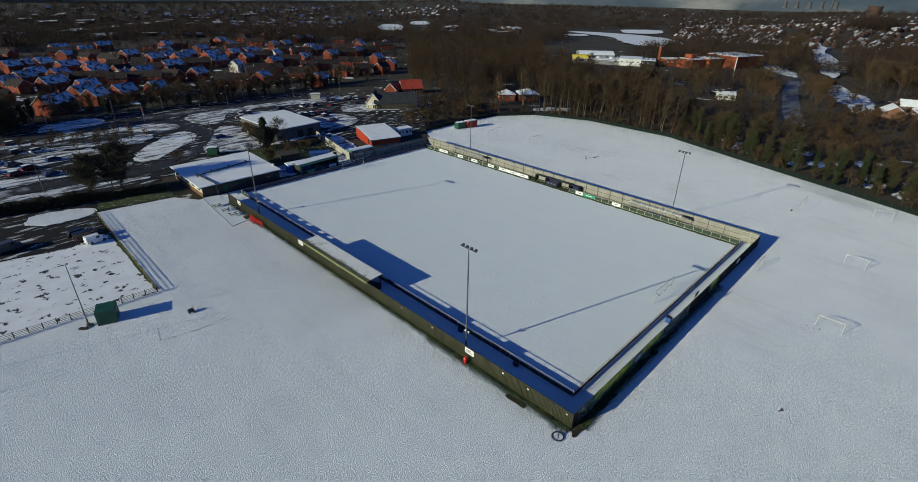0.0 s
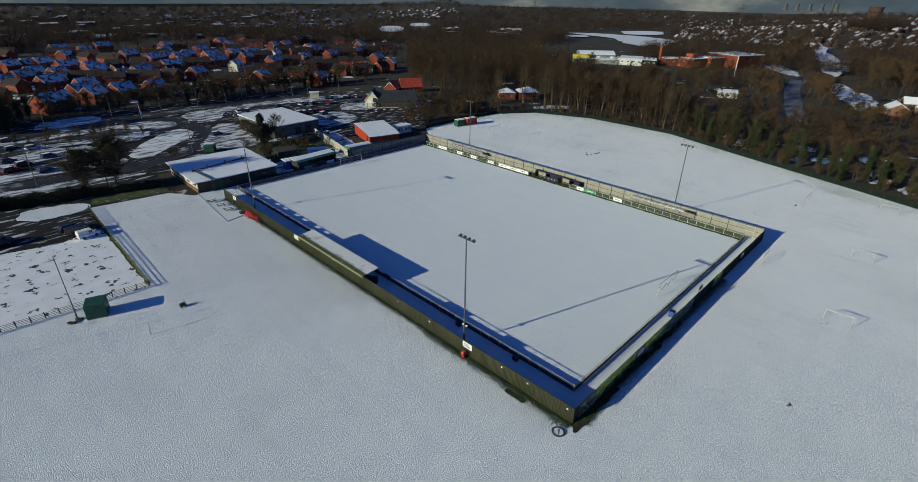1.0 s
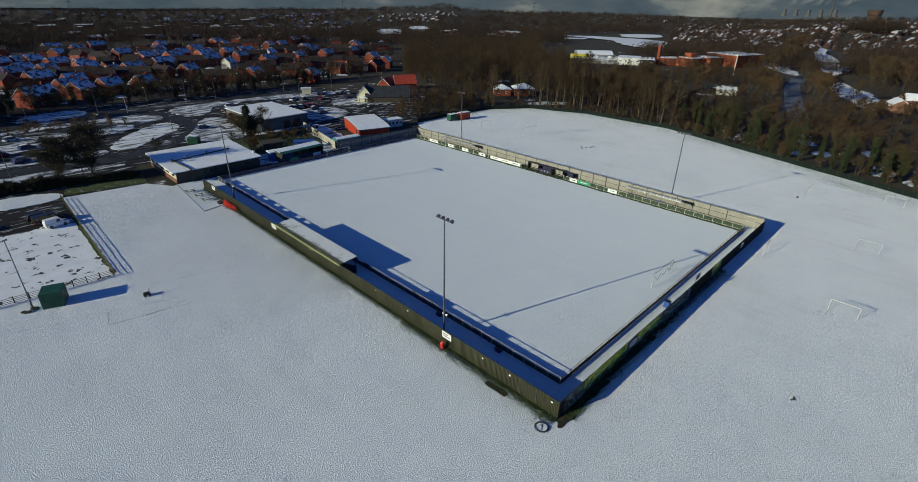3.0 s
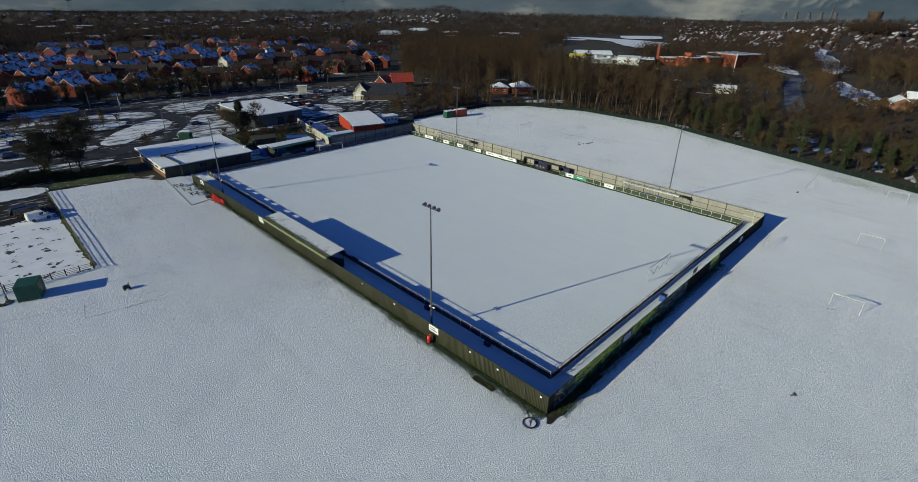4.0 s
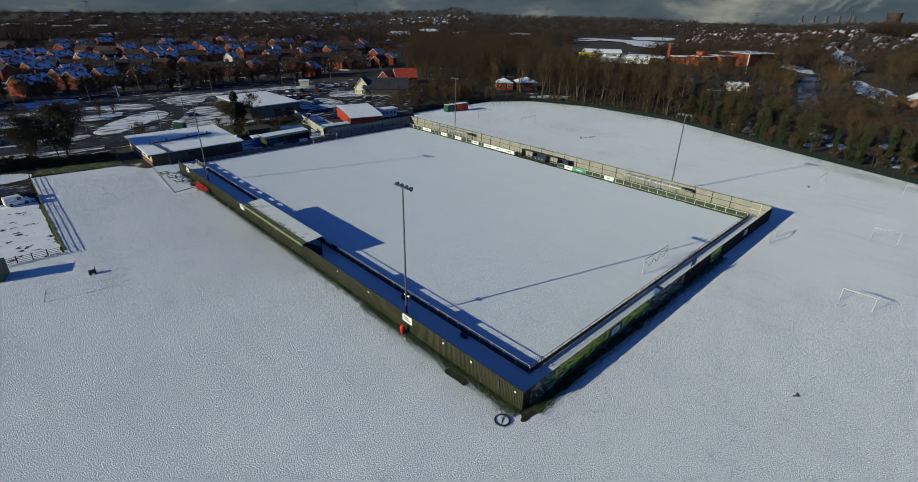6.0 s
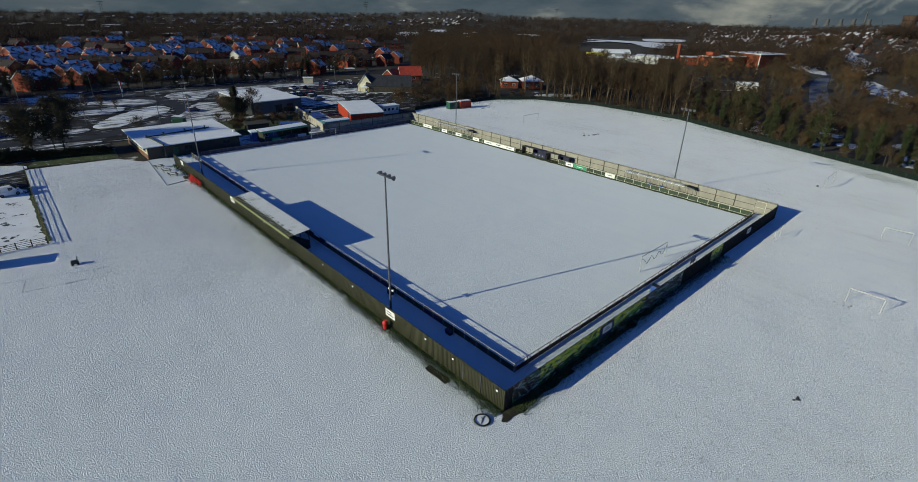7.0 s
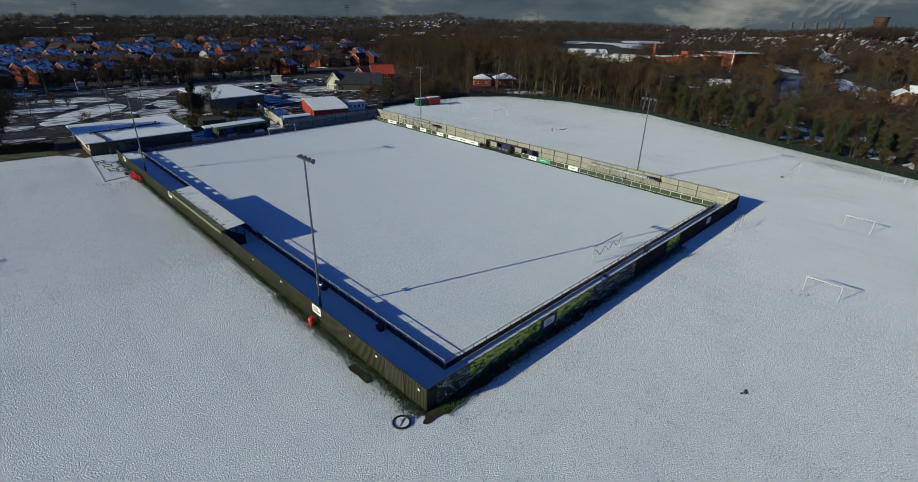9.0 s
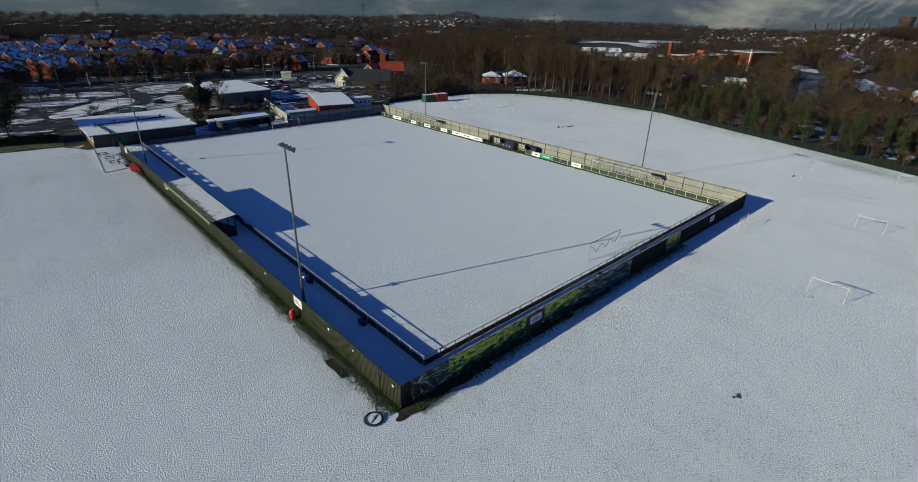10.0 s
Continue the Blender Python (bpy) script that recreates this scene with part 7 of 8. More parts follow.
plant(DARK[1], pose(-24.0, 127.6, 0) @ Matrix.Scale(1.12, 4), "bare tree with a dark crown by the road", "")
plant(BUSH[0], pose(1.5, 142.0, 0) @ Matrix.Scale(1.0, 4), "bare shrub on the verge", "", "bush")
for x, y in ((-20, 186), (-14, 186.5), (-9, 187.5), (-4, 188.5), (1, 190), (-24, 182), (-18, 176), (-12, 175.5), (-6, 178), (-27, 186), (-22, 188.5), (-16, 184), (-11, 181), (-7, 184.5), (-1, 181), (-30, 190), (3, 177)):
    plant(rt.choice(BROAD), turned(x, y, 0.3, 0.45, 0.1), "young bare tree on the snowy verge", "verge trees")
HEDGE = [tree_kind(430 + i, BARK, DARK_TWIG, height=2.4, spread=1.5, first=0.03, limbs=30, subs=3, twigs=14, tlen=0.7, twid=0.03, stems=3, ivy=12, leaf=0.22) for i in range(3)]
for i in range(40):
    x = -62 + i * 1.35
    plant(rt.choice(HEDGE), turned(x, 124.3 - (x + 24) * 0.25 if x < -24 else 124.6 - (x + 24) * 0.26, *((0.85, 1.15) if x < -24 else (0.6, 0.8))), "dense dark hedge shrub by the yard", "hedge", "bush")
for i in range(64):
    plant(rt.choice(BUSH + BROAD), turned(rt.uniform(80, 104) if i < 22 else rt.uniform(110, 130), rt.uniform(125, 134) if i < 22 else rt.uniform(126, 150), 0.35, 0.6), "russet bare thicket behind the far fence", "thicket", "bush")
for i in range(84):
    plant(rt.choice(BROAD + IVIED), turned(-130 + i * 3.14 + rt.uniform(-2, 2), rt.uniform(224, 240), 0.6, 0.95), "dark bare tree between road and houses", "roadside trees")


for i in range(14):
    plant(rt.choice(BROAD), turned(rt.uniform(212, 242), rt.uniform(-8, 12), 0.5, 0.7), "low bare brown tree before the snowy green", "roadside trees")


# woodland: one mesh of plain bare trees a region
def simple_tree(seed, height, spread, limbs=9, twigs=9, twid=0.036):
    g = Grower(seed).grow(height=height, spread=spread, first=0.22, limbs=limbs, subs=2, twigs=twigs, tlen=1.9, twid=twid, sides=3)
    k = len(g.wood[0])
    v = np.array(g.wood[0] + g.twig[0], dtype=np.float64)
    tri = [f for q in g.wood[1] for f in ((q[0], q[1], q[2]), (q[0], q[2], q[3]))] + [tuple(i + k for i in f) for f in g.twig[1]]
    return v, np.array(tri, dtype=np.int32)


def merged(name, shapes, spots, material, label, category, s0, s1, seed, lo=0.0, hi=6.283):
    rg = random.Random(seed)
    vs, fs, k = [], [], 0
    for x, y in spots:
        v, f = rg.choice(shapes)
        s, a = rg.uniform(s0, s1), rg.uniform(lo, hi)
        c, t = math.cos(a) * s, math.sin(a) * s
        w = np.empty_like(v)
        w[:, 0], w[:, 1], w[:, 2] = x + v[:, 0] * c - v[:, 1] * t, y + v[:, 0] * t + v[:, 1] * c, terrain(x, y) - 0.1 + v[:, 2] * s
        vs.append(w)
        fs.append(f + k)
        k += len(v)
    if not vs:
        return None
    vs, fs = np.concatenate(vs), np.concatenate(fs)
    me = bpy.data.meshes.new(name)
    me.vertices.add(len(vs))
    me.vertices.foreach_set("co", vs.astype(np.float32).ravel())
    me.loops.add(len(fs) * 3)
    me.loops.foreach_set("vertex_index", fs.ravel())
    me.polygons.add(len(fs))
    me.polygons.foreach_set("loop_start", np.arange(0, len(fs) * 3, 3, dtype=np.int32))
    me.update(calc_edges=True)
    me.materials.append(material)
    return tagged(new(name, me), label, category, kind="stuff")


WOODS = [simple_tree(600 + i, 14 + i, 4.2) for i in range(5)]
SMALLS = [simple_tree(620 + i, 8 + i, 3.6) for i in range(4)]
LOW = [simple_tree(640 + i, 8 + i, 3.8, 8, 7, 0.05) for i in range(4)]


def island_mat(name, a, b):
    """Twigs whose colour drifts from tree to tree over the wood."""
    return mat(name, a, rough=0.95, var=0.3, scale=0.12, second=b, amount=0.45, edge=0.3, fine=1.0, bump=0, sscale=0.05)


WOOD_MIX = island_mat("wood_mix", (0.043, 0.029, 0.0155), (0.068, 0.037, 0.0155))
WOOD_DARK = island_mat("dark_wood_mix", (0.026, 0.0168, 0.012), (0.043, 0.0245, 0.0145))
rw = random.Random(31)
spots_main, spots_low, spots_right = [], [], []


def clear_of(x, y):
    return not (math.hypot(x - 158, y - 138) < 17 or (37.9 < bearing(x, y) < 41.6 and math.hypot(x - EYE[0], y - EYE[1]) < 235) or inside(x, y, ((300, 225), (300, 150), (345, 70), (420, 70), (420, 225))) or inside(x, y, FIELD)
                or math.hypot(x - 246, y - 67) < 17 or math.hypot(x - 125, y - 186) < 18 or math.hypot(x - 104, y - 164) < 20)


for _ in range(9000):
    x, y = rw.uniform(90, 420), rw.uniform(40, 470)
    b, d = bearing(x, y), math.hypot(x - EYE[0], y - EYE[1])
    if not clear_of(x, y) or inside(x, y, ((40, 100), (118, 100), (122, 124), (132, 170), (100, 220), (40, 220))):
        continue
    if inside(x, y, ((108, 138), (108, 166), (156, 152), (158, 128))) and rw.random() < 0.7:
        continue
    if 24 < b < 51.5 and 190 < d < (465 if b > 36.5 else 375 if b > 31 else 330) and len(spots_main) < 1500 and rw.random() < min(1, 1.3 - d / 500):
        (spots_main if b > 34 or d < 225 else spots_low).append((x, y))
spots_low += [(rw.uniform(312, 340), rw.uniform(92, 140)) for _ in range(26)]
merged("woodland", SMALLS, spots_low, WOOD_MIX, "lower bare woodland before the college", "woodland", 0.8, 1.15, 12)
merged("woodland", WOODS, spots_main, WOOD_MIX, "dense leafless brown woodland beyond the field", "woodland", 0.75, 1.1, 1)
for _ in range(12000):
    x, y = rw.uniform(135, 420), rw.uniform(-130, 180)
    b, d = bearing(x, y), math.hypot(x - EYE[0], y - EYE[1])
    road_gap = abs(y - (33 + (x - 231) * 0.245)) < 9 and x > 212
    green_gap = inside(x, y, ((230, 4), (250, -24), (310, -30), (360, 44), (345, 66), (300, 34), (262, 22)))
    yard_gap = inside(x, y, ((236, 66), (258, 50), (286, 64), (274, 88), (246, 90)))
    thin = 1.0 if d < 232 else (0.75 if noise.noise((x / 45, y / 45, 2.0)) > 0.05 else 0.06)
    view_gap = inside(x, y, ((212, 24), (205, 34), (330, 74), (470, 125), (470, 92), (380, 52), (480, 66), (735, 130), (735, 118), (470, 52), (365, 30), (310, 6), (250, -2), (215, -2), (215, 10), (262, 26)))
    if view_gap:
        continue
    if -40 < b < 26 and 185 < d < 430 and clear_of(x, y) and not road_gap and not green_gap and not yard_gap and rw.random() < thin and len(spots_right) < 1000:
        spots_right.append((x, y))
scrub = []
while len(scrub) < 420:
    x, y = rw.uniform(196, 350), rw.uniform(-20, 118)
    if abs(y - (33 + (x - 231) * 0.245)) > 5 and not inside(x, y, ((346, 42), (352, 35), (324, 25), (310, 12), (256, 3), (244, 7), (284, 24))) and math.hypot(x - 246, y - 67) > 9 and bearing(x, y) < 24:
        scrub.append((x, y))
merged("scrub", LOW, scrub, WOOD_MIX, "low bare scrub on open ground by the road", "scrub", 0.3, 0.62, 22)
merged("woodland", SMALLS, spots_right, WOOD_MIX, "mixed bare trees and scrub beyond the field", "woodland", 0.5, 0.9, 2)
garden = [(rw.uniform(-95, -24), rw.uniform(214, 250)) for _ in range(120)] + [(rw.uniform(22, 60), rw.uniform(226, 250)) for _ in range(50)]
for x, y in homes:
    for _ in range(3):
        garden.append((x + rw.uniform(-12, 12), y + rw.choice((-1, -1, 1)) * rw.uniform(6.5, 12)))
for _ in range(800):
    x, y = rw.uniform(-140, 240), rw.uniform(245, 500)
    if bearing(x, y) > 52 and all(abs(x - a) > 9 or abs(y - b) > 6 for a, b in homes):
        garden.append((x, y))
garden += [(rw.uniform(18, 112), rw.uniform(222, 246)) for _ in range(110)] + [(rw.uniform(-32, 24), rw.uniform(228, 241)) for _ in range(22)]
lawns = bmesh.new()
for _ in range(420):
    x, y = rw.uniform(-120, 220), rw.uniform(246, 480)
    if bearing(x, y) > 53 and all(abs(x - a) > 6.5 or abs(y - b) > 5.5 for a, b in homes):
        w, d, a = rw.uniform(1.5, 4.5), rw.uniform(2, 6), rw.uniform(-0.6, 0.6)
        poly(lawns, [(x + w * math.cos(t + a) * q, y + d * math.sin(t + a) * q) for t, q in [(i * 0.785, rw.uniform(0.7, 1.15)) for i in range(8)]], terrain(x, y) + 0.03)
tagged(new("garden_lawns", mesh_of(lawns, "garden_lawns", SNOW_ROOF)), "small snowy back lawns among the houses", "lawn", kind="stuff")
merged("garden_trees", LOW, garden, WOOD_DARK, "bare garden trees among the houses", "trees", 0.36, 0.85, 3)


undergrowth = [spot for spot in ((EYE[0] + d * math.cos(radians(b)), EYE[1] + d * math.sin(radians(b))) for b, d in [(rw.uniform(44.5, 52.5), rw.uniform(206, 248)) for _ in range(190)])
         if not inside(*spot, FIELD) and math.hypot(spot[0] - 104, spot[1] - 164) > 12]
merged("undergrowth", LOW, undergrowth, WOOD_DARK, "dark bare undergrowth between inn and pavilions", "scrub", 0.28, 0.55, 41)


# ---------------------------------------------------------------- the far town and skyline
def far_clump(seed, count=64, thick=1.0):
    rg = random.Random(seed)
    v, f = [], []
    for _ in range(count):
        c = Vector((rg.gauss(0, 3.4), rg.gauss(0, 3.4), abs(rg.gauss(5, 2.4))))
        d = Vector((rg.gauss(0, 1), rg.gauss(0, 1), rg.uniform(0.4, 1.6))).normalized()
        s = d.cross(Vector((rg.uniform(-1, 1), rg.uniform(-1, 1), 0.2))).normalized() * rg.uniform(0.18, 0.4) * thick
        k = len(v)
        v += [tuple(c - s - d), tuple(c + s - d), tuple(c + d * rg.uniform(1, 2.6))]
        f.append((k, k + 1, k + 2))
    return np.array(v), np.array(f, dtype=np.int32)


CLUMPS = [far_clump(700 + i) for i in range(6)]
NEAR_CLUMPS = [far_clump(720 + i, 140, 0.45) for i in range(6)]


def far_house(w, d, e, h):
    v = [(-w, -d, 0), (w, -d, 0), (w, d, 0), (-w, d, 0), (-w, -d, e), (w, -d, e), (w, d, e), (-w, d, e), (-w, 0, e + h), (w, 0, e + h)]
    walls = [(0, 1, 5), (0, 5, 4), (1, 2, 6), (1, 6, 5), (2, 3, 7), (2, 7, 6), (3, 0, 4), (3, 4, 7), (4, 8, 7), (5, 6, 9)]
    roof = [(4, 5, 9), (4, 9, 8), (6, 7, 8), (6, 8, 9)]
    v = np.array(v, dtype=np.float64)
    lift = v.copy()
    lift[:, 2] += 0.05
    return (v, np.array(walls, dtype=np.int32)), (lift, np.array(roof, dtype=np.int32))


FAR_BRICK = mat("far_brick", (0.052, 0.025, 0.019), rough=0.9, var=0.25, scale=0.05, fine=0.8, bump=0)
FAR_TILE = mat("far_snowy_tiles", (0.66, 0.69, 0.74), rough=0.8, var=0.1, scale=0.05, second=(0.06, 0.045, 0.04), amount=0.4, edge=0.1, fine=1, bump=0, sscale=0.03)
far_trees, far_homes = [], []
while len(far_trees) < 6500:
    b, d = rw.uniform(-12, 100), 430 * (1950 / 430) ** rw.random()
    x, y = EYE[0] + d * math.cos(radians(b)), EYE[1] + d * math.sin(radians(b))
    if d < 430 or (d < 540 and b > 30) or (26.5 < b < 36 and d < 585):
        continue
    if inside(x, y, OPEN_VIEW) or inside(x, y, ((420, 66), (735, 142), (745, 116), (430, 36))):
        continue
    if any(lo < b < hi and 620 < d < far_end for lo, hi, far_end in ((51.0, 54.1, 960), (48.2, 50.6, 1030), (45.2, 47.3, 865), (38.4, 42.5, 880), (31.4, 34.2, 800))) and rw.random() < 0.94:
        continue
    if 43 < b < 54 and 1150 < d < 1620 and rw.random() < 0.6:
        continue
    if 4 < b < 23 and 600 < d < 1150 and rw.random() < 0.5:
        continue
    if noise.noise((x / 260, y / 260, 4.0)) > -0.22 or 26 < b < 52 or rw.random() < 0.35:
        far_trees.append((x, y))
hill = [(EYE[0] + d * math.cos(radians(b)), EYE[1] + d * math.sin(radians(b))) for b, d in [(rw.uniform(5.6, 9.0), rw.uniform(950, 1000)) for _ in range(80)]]
merged("hilltop_trees", NEAR_CLUMPS, hill, WOOD_DARK, "tall bare trees round the water tower", "woodland", 1.3, 1.8, 15)
near_ones = [p for p in far_trees if math.hypot(p[0] - EYE[0], p[1] - EYE[1]) < 1050]
merged("far_woods", NEAR_CLUMPS, near_ones, WOOD_DARK, "bare woods and hedges beyond the houses", "woodland", 0.8, 1.3, 14)
merged("far_woods", CLUMPS, [p for p in far_trees if math.hypot(p[0] - EYE[0], p[1] - EYE[1]) >= 1050], WOOD_DARK, "distant bare woods and hedges", "woodland", 0.8, 1.35, 4)
while len(far_homes) < 1050:
    b, d = rw.uniform(-8, 96), 640 * (1560 / 640) ** rw.random()
    x, y = EYE[0] + d * math.cos(radians(b)), EYE[1] + d * math.sin(radians(b))
    if 30 < b < 47 or 47 <= b < 56 and rw.random() < 0.8 or 23 <= b < 31 and (d < 930 or rw.random() < 0.6):
        continue
    if inside(x, y, OPEN_VIEW) or (b < 52 and d < 620 and b > 14) or (24 < b < 51 and d < 800):
        continue
    if noise.noise((x / 260, y / 260, 4.0)) < -0.05 and (b < 50 or rw.random() < 0.6) or b < 23 and rw.random() < 0.75:
        far_homes.append((x, y))
hill_homes = [(EYE[0] + d * math.cos(radians(b)), EYE[1] + d * math.sin(radians(b))) for b, d in [(rw.triangular(43.2, 53.8, 48), rw.uniform(1130, 1390)) for _ in range(60)]]
far_halls = [(EYE[0] + d * math.cos(radians(b)), EYE[1] + d * math.sin(radians(b))) for b, d in [(rw.uniform(38.7, 42.2), rw.uniform(815, 880)) for _ in range(14)] + [(rw.uniform(45.4, 47.0), rw.uniform(810, 860)) for _ in range(6)]]
while len(far_halls) < 130:
    b, d = rw.uniform(58, 94) if len(far_halls) < 100 else rw.uniform(-2, 22), 700 * (1350 / 700) ** rw.random()
    far_halls.append((EYE[0] + d * math.cos(radians(b)), EYE[1] + d * math.sin(radians(b))))
shapes = [far_house(w, 5.0, 5.5, 1.2) for w in (5, 8, 13)]
merged("far_halls", [s[0] for s in shapes], far_halls, FAR_BRICK, "distant low brick halls", "halls", 0.6, 1.1, 8, 0.0, 0.7)
merged("far_hall_roofs", [s[1] for s in shapes], far_halls, SNOW_ROOF, "broad snowy roofs of distant halls", "roofs", 0.6, 1.1, 8, 0.0, 0.7)
shapes = [far_house(w, 3.8, 4.8, 3.6) for w in (4.2, 5.6, 7.5)]
merged("far_houses", [s[0] for s in shapes], far_homes, FAR_BRICK, "distant brick houses of the town", "houses", 0.62, 0.9, 5, 0.05, 0.75)
merged("far_roofs", [s[1] for s in shapes], far_homes, FAR_TILE, "snow-covered roofs of distant houses", "roofs", 0.62, 0.9, 5, 0.05, 0.75)

merged("hill_houses", [s[0] for s in shapes], hill_homes, FAR_BRICK, "distant brick houses along the hillside", "houses", 0.42, 0.6, 6, 1.25, 1.95)
merged("hill_roofs", [s[1] for s in shapes], hill_homes, FAR_TILE, "sunlit snowy roofs along the hillside", "roofs", 0.42, 0.6, 6, 1.25, 1.95)


def far_point(px_az, dist):
    return EYE[0] + dist * math.cos(radians(px_az)), EYE[1] + dist * math.sin(radians(px_az))


CONCRETE = mat("pale_concrete", (0.085, 0.085, 0.09), rough=0.85, var=0.12, scale=0.02, fine=0.2, bump=0.1)


def cooling_tower(az, dist, h, r):
    x, y = far_point(az, dist)
    top = thing("cooling_tower", pose(x, y, -6), "distant waisted concrete cooling tower", "cooling tower", "power station towers")
    bm = bmesh.new()
    rows = []
    for k in range(9):
        t = k / 8
        rr = r * (0.62 + 0.38 * ((t - 0.72) / 0.72) ** 2)
        rows.append([bm.verts.new((rr * math.cos(6.2832 * i / 20), rr * math.sin(6.2832 * i / 20), -10 + (h + 10) * t)) for i in range(20)])
    for a, b in zip(rows, rows[1:]):
        for i in range(20):
            bm.faces.new((a[i], a[(i + 1) % 20], b[(i + 1) % 20], b[i]))
    part("shell", bm, CONCRETE, top, smooth=True)
    part("rim", tube(bmesh.new(), (0, 0, h), (0, 0, h + 1.5), r * 0.69, n=20), CONCRETE, top)
    return top


for az, h in ((14.1, 50), (13.2, 50), (12.25, 51), (11.35, 54), (10.3, 56)):
    cooling_tower(az, 4250, h * 0.56, 17)
x, y = far_point(10.6, 4300)
ch = thing("power_station_chimney", pose(x, y, -20), "slender tall power station chimney", "chimney")
part("shaft", tube(bmesh.new(), (0, 0, 0), (0, 0, 95), 6, 3.5, 12), CONCRETE, ch)
part("cap", tube(bmesh.new(), (0, 0, 95), (0, 0, 98), 4, 4, 12), BLACK, ch)
# drum-shaped tower on the ridge
RUST = mat("dark_rusty_brick", (0.07, 0.042, 0.031), rough=0.9, var=0.3, scale=0.1, fine=0.8, bump=0.2)
x, y = far_point(7.6, 1010)
dt = thing("drum_tower", pose(x, y, 20.5), "brown drum-shaped brick water tower on a hilltop", "tower")
part("base", tube(bmesh.new(), (0, 0, -11), (0, 0, 11), 8.0, 8.2, 24), RUST, dt)
part("drum", tube(bmesh.new(), (0, 0, 11), (0, 0, 17.2), 9.0, 9.3, 24), RUST, dt)
part("corbel", tube(bmesh.new(), (0, 0, 10), (0, 0, 11), 8.3, 9.1, 24), RUST, dt)
pil = mesh_of(bbox(-0.6, -0.5, -9, 0.6, 0.5, 10.6), "pilaster", RUST)
for i in range(14):
    piece("pilaster", pil, pose(8.1 * math.cos(i * 0.4488), 8.1 * math.sin(i * 0.4488), 0, rz=math.degrees(i * 0.4488) + 90), dt)
part("roof_rim", tube(bmesh.new(), (0, 0, 17.2), (0, 0, 18.0), 9.6, 9.6, 24), RUST, dt)
x, y = far_point(9.0, 960)
box_building("hilltop_hall", pose(x, y, terrain(x, y) - 0.5, rz=-75), 22, 10, 5.0, RENDER_WALL, "pale hall with a snowy roof below the water tower", "hall", wins=5)


def lattice_mast(az, dist, h):
    x, y = far_point(az, dist)
    top = thing("power_pylon", pose(x, y, terrain(x, y) - 2, rz=az), "far steel lattice power pylon on the skyline", "pylon", "power pylons")
    bm = bmesh.new()
    w = h * 0.09
    for sx in (-1, 1):
        for sy in (-1, 1):
            tube(bm, (sx * w, sy * w, 0), (sx * w * 0.15, sy * w * 0.15, h), 0.5, 0.35, 4)
    part("legs", bm, DARK_STEEL, top)
    for k in range(6):
        t0, t1 = k / 6, (k + 1) / 6
        a, b = w * (1 - 0.85 * t0), w * (1 - 0.85 * t1)
        bm = bmesh.new()
        for s in (-1, 1):
            tube(bm, (-a, s * a, h * t0), (b, s * b, h * t1), 0.25, n=4)
            tube(bm, (a, s * a, h * t0), (-b, s * b, h * t1), 0.25, n=4)
        part("bracing", bm, DARK_STEEL, top)
    for t in (0.68, 0.82, 0.94):
        part("cross_arm", bbox(-0.5, -h * 0.16, h * t, 0.5, h * 0.16, h * t + 0.9), DARK_STEEL, top)


for az, dist, h in ((57.0, 1640, 46), (17.6, 1660, 40), (80.5, 1700, 42), (37.2, 1680, 36)):
    lattice_mast(az, dist, h)


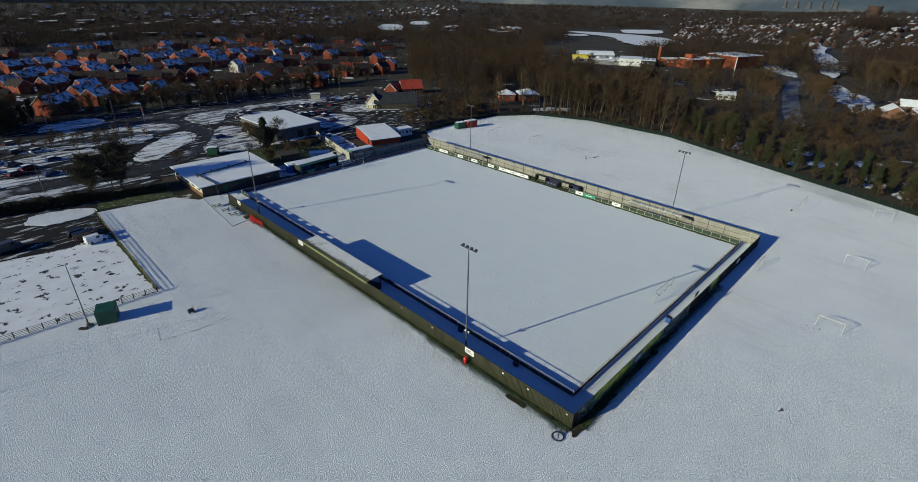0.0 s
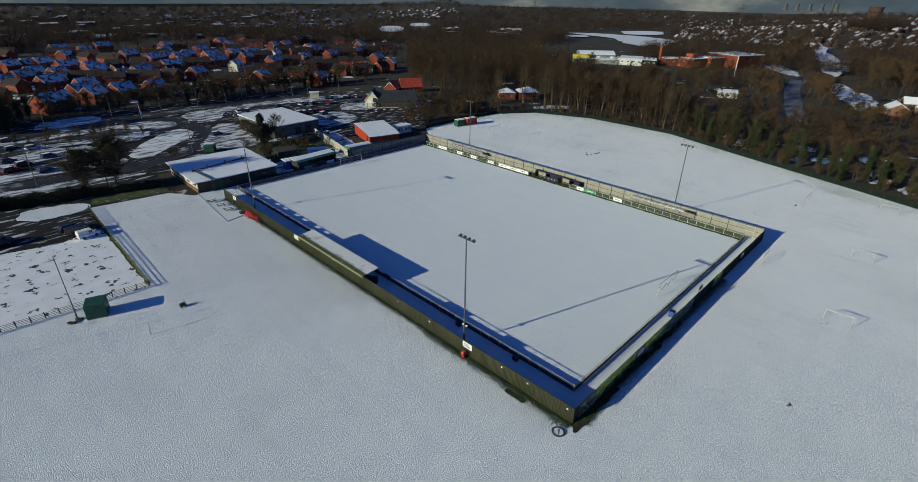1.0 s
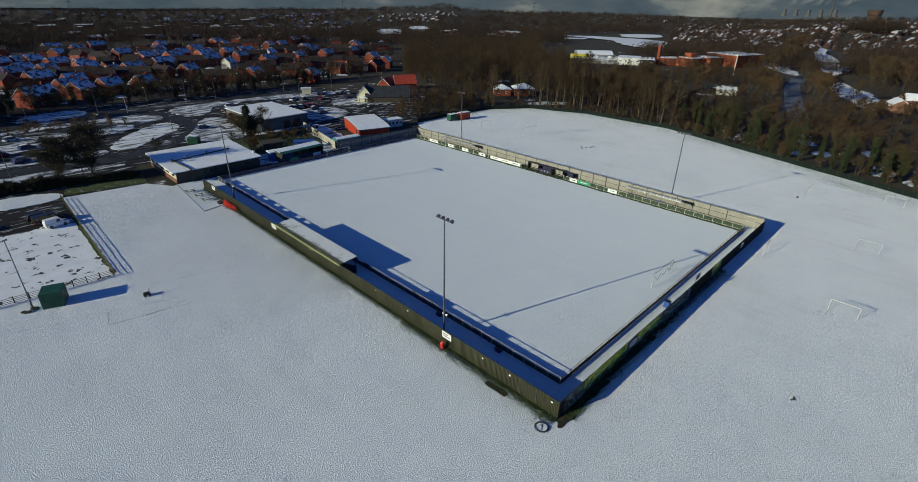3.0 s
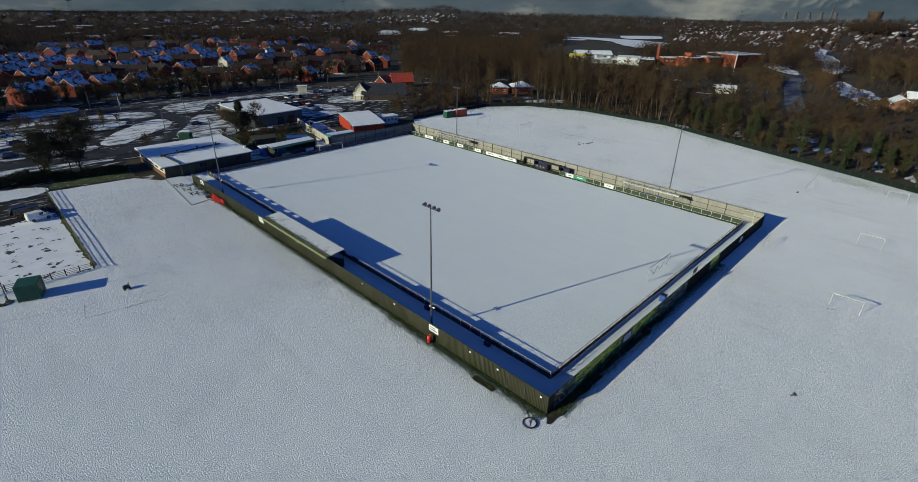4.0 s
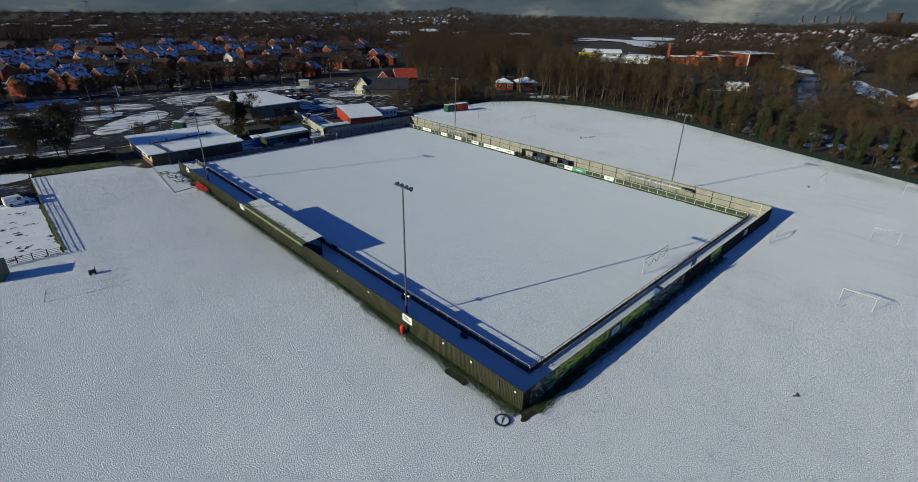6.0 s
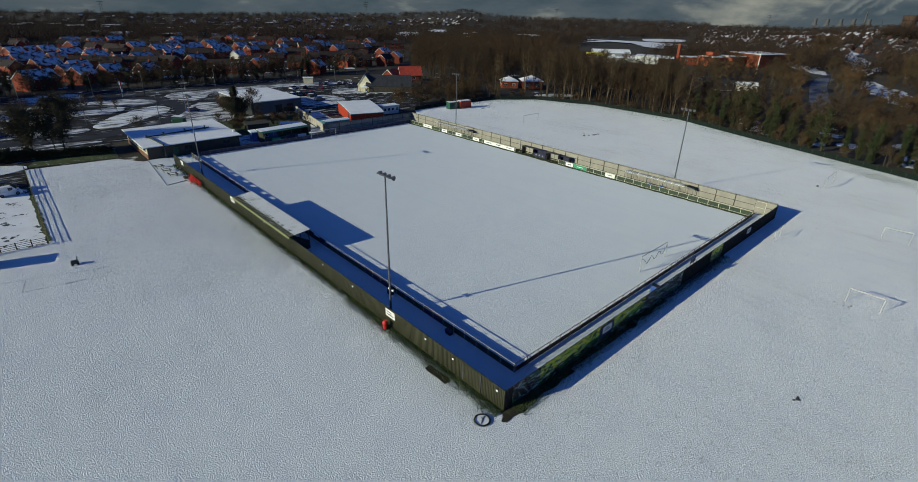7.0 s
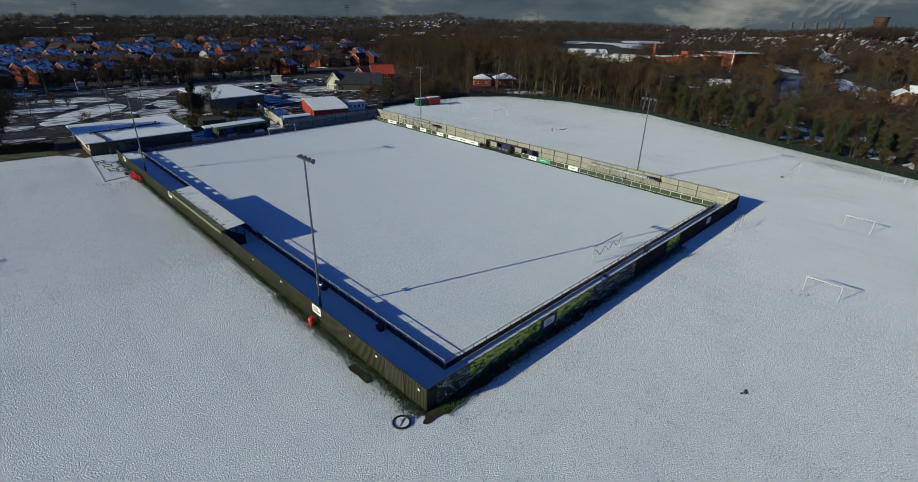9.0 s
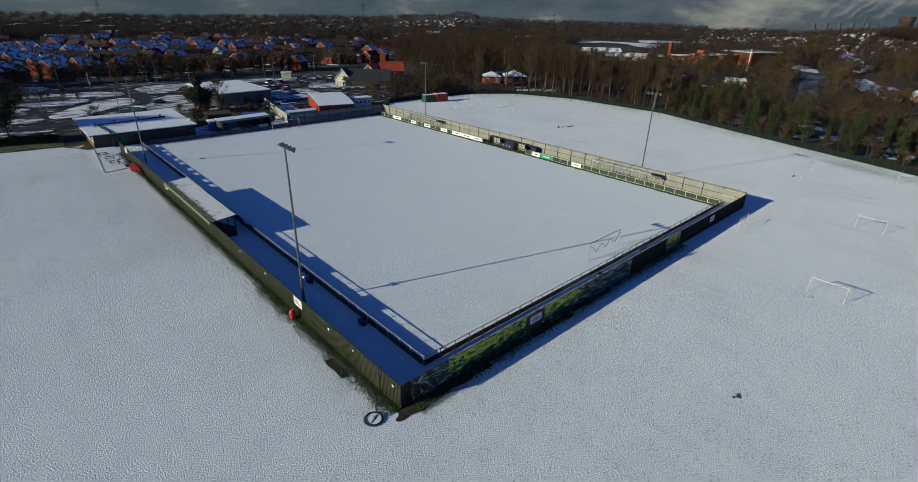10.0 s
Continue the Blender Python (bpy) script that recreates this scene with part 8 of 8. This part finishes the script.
# ---------------------------------------------------------------- clouded sky behind everything
def sky_backdrop():
    bm = bmesh.new()
    n_ = 48
    rows = []
    for z in (-260, 300, 1300):
        rows.append([bm.verts.new((4840 * math.cos(radians(-20 + 130 * i / n_)), 4840 * math.sin(radians(-20 + 130 * i / n_)), z)) for i in range(n_ + 1)])
    for a, b in zip(rows, rows[1:]):
        for i in range(n_):
            bm.faces.new((a[i], b[i], b[i + 1], a[i + 1]))
    m = bpy.data.materials.new("cloudy_sky")
    m.use_nodes = True
    n, l = m.node_tree.nodes, m.node_tree.links
    n.remove(n["Principled BSDF"])
    em = n.new("ShaderNodeEmission")
    l.new(em.outputs["Emission"], n["Material Output"].inputs["Surface"])
    tc = n.new("ShaderNodeTexCoord")
    mp = n.new("ShaderNodeMapping")
    mp.inputs["Scale"].default_value = (0.0011, 0.0011, 0.0034)
    l.new(tc.outputs["Object"], mp.inputs["Vector"])
    t = n.new("ShaderNodeTexNoise")
    t.inputs["Scale"].default_value, t.inputs["Detail"].default_value, t.inputs["Roughness"].default_value = 1.15, 9.0, 0.56
    t.inputs["Distortion"].default_value = 0.15
    l.new(mp.outputs["Vector"], t.inputs["Vector"])
    r = n.new("ShaderNodeValToRGB")
    e = r.color_ramp.elements
    e[0].position, e[0].color = 0.40, (0.048, 0.07, 0.10, 1)
    e[1].position, e[1].color = 0.78, (0.30, 0.30, 0.29, 1)
    mid = e.new(0.55)
    mid.color = (0.078, 0.098, 0.128, 1)

    def calc(op, a, b=0.0):
        x = n.new("ShaderNodeMath")
        x.operation = op
        for i, v in enumerate((a, b)):
            if isinstance(v, (int, float)):
                x.inputs[i].default_value = v
            else:
                l.new(v, x.inputs[i])
        return x.outputs[0]

    def dot(v):
        x = n.new("ShaderNodeVectorMath")
        x.operation = "DOT_PRODUCT"
        l.new(tc.outputs["Object"], x.inputs[0])
        x.inputs[1].default_value = v
        return x.outputs["Value"]

    def fade(v, lo, hi):
        x = n.new("ShaderNodeMapRange")
        x.interpolation_type = "SMOOTHSTEP"
        x.inputs["From Min"].default_value, x.inputs["From Max"].default_value = lo, hi
        l.new(v, x.inputs["Value"])
        return x.outputs["Result"]

    # a bank of brighter cumulus over the wood, thinning to either side
    bank = fade(dot((math.cos(radians(27)), math.sin(radians(27)), 0)), 4840 * math.cos(radians(17)), 4840 * math.cos(radians(3)))
    l.new(calc("ADD", t.outputs["Fac"], calc("MULTIPLY", bank, 0.07)), r.inputs["Fac"])

    # steam of the power station, leaning and spreading as it rises
    wob = n.new("ShaderNodeTexNoise")
    wob.inputs["Scale"].default_value, wob.inputs["Detail"].default_value = 0.009, 8.0
    l.new(tc.outputs["Object"], wob.inputs["Vector"])
    sway = calc("MULTIPLY", calc("SUBTRACT", wob.outputs["Fac"], 0.5), 190.0)
    u = calc("ADD", dot((-math.sin(radians(12)), math.cos(radians(12)), 0.85)), sway)
    zz = dot((0, 0, 1))
    wave = calc("SINE", calc("MULTIPLY", u, 2 * math.pi / 84.0))
    puff = fade(calc("ADD", calc("MULTIPLY", wave, 0.35), calc("MULTIPLY", wob.outputs["Fac"], 2.4)), 0.7, 2.1)
    band = calc("MULTIPLY", fade(u, -230.0, -150.0), calc("SUBTRACT", 1.0, fade(u, 170.0, 250.0)))
    rise = calc("MULTIPLY", fade(zz, 40.0, 80.0), calc("SUBTRACT", 1.0, fade(zz, 150.0, 480.0)))
    steam = calc("MULTIPLY", calc("MULTIPLY", puff, band), calc("MULTIPLY", rise, 0.5))
    mx = n.new("ShaderNodeMix")
    mx.data_type = "RGBA"
    mx.inputs["B"].default_value = (0.24, 0.25, 0.27, 1)
    l.new(steam, mx.inputs["Factor"])
    l.new(r.outputs["Color"], mx.inputs["A"])
    l.new(mx.outputs["Result"], em.inputs["Color"])
    em.inputs["Strength"].default_value = 1.0
    tagged(new("sky_backdrop", mesh_of(bm, "sky_backdrop", m, True)), "slate-blue winter sky with broken pale clouds", "sky", kind="structure")


sky_backdrop()
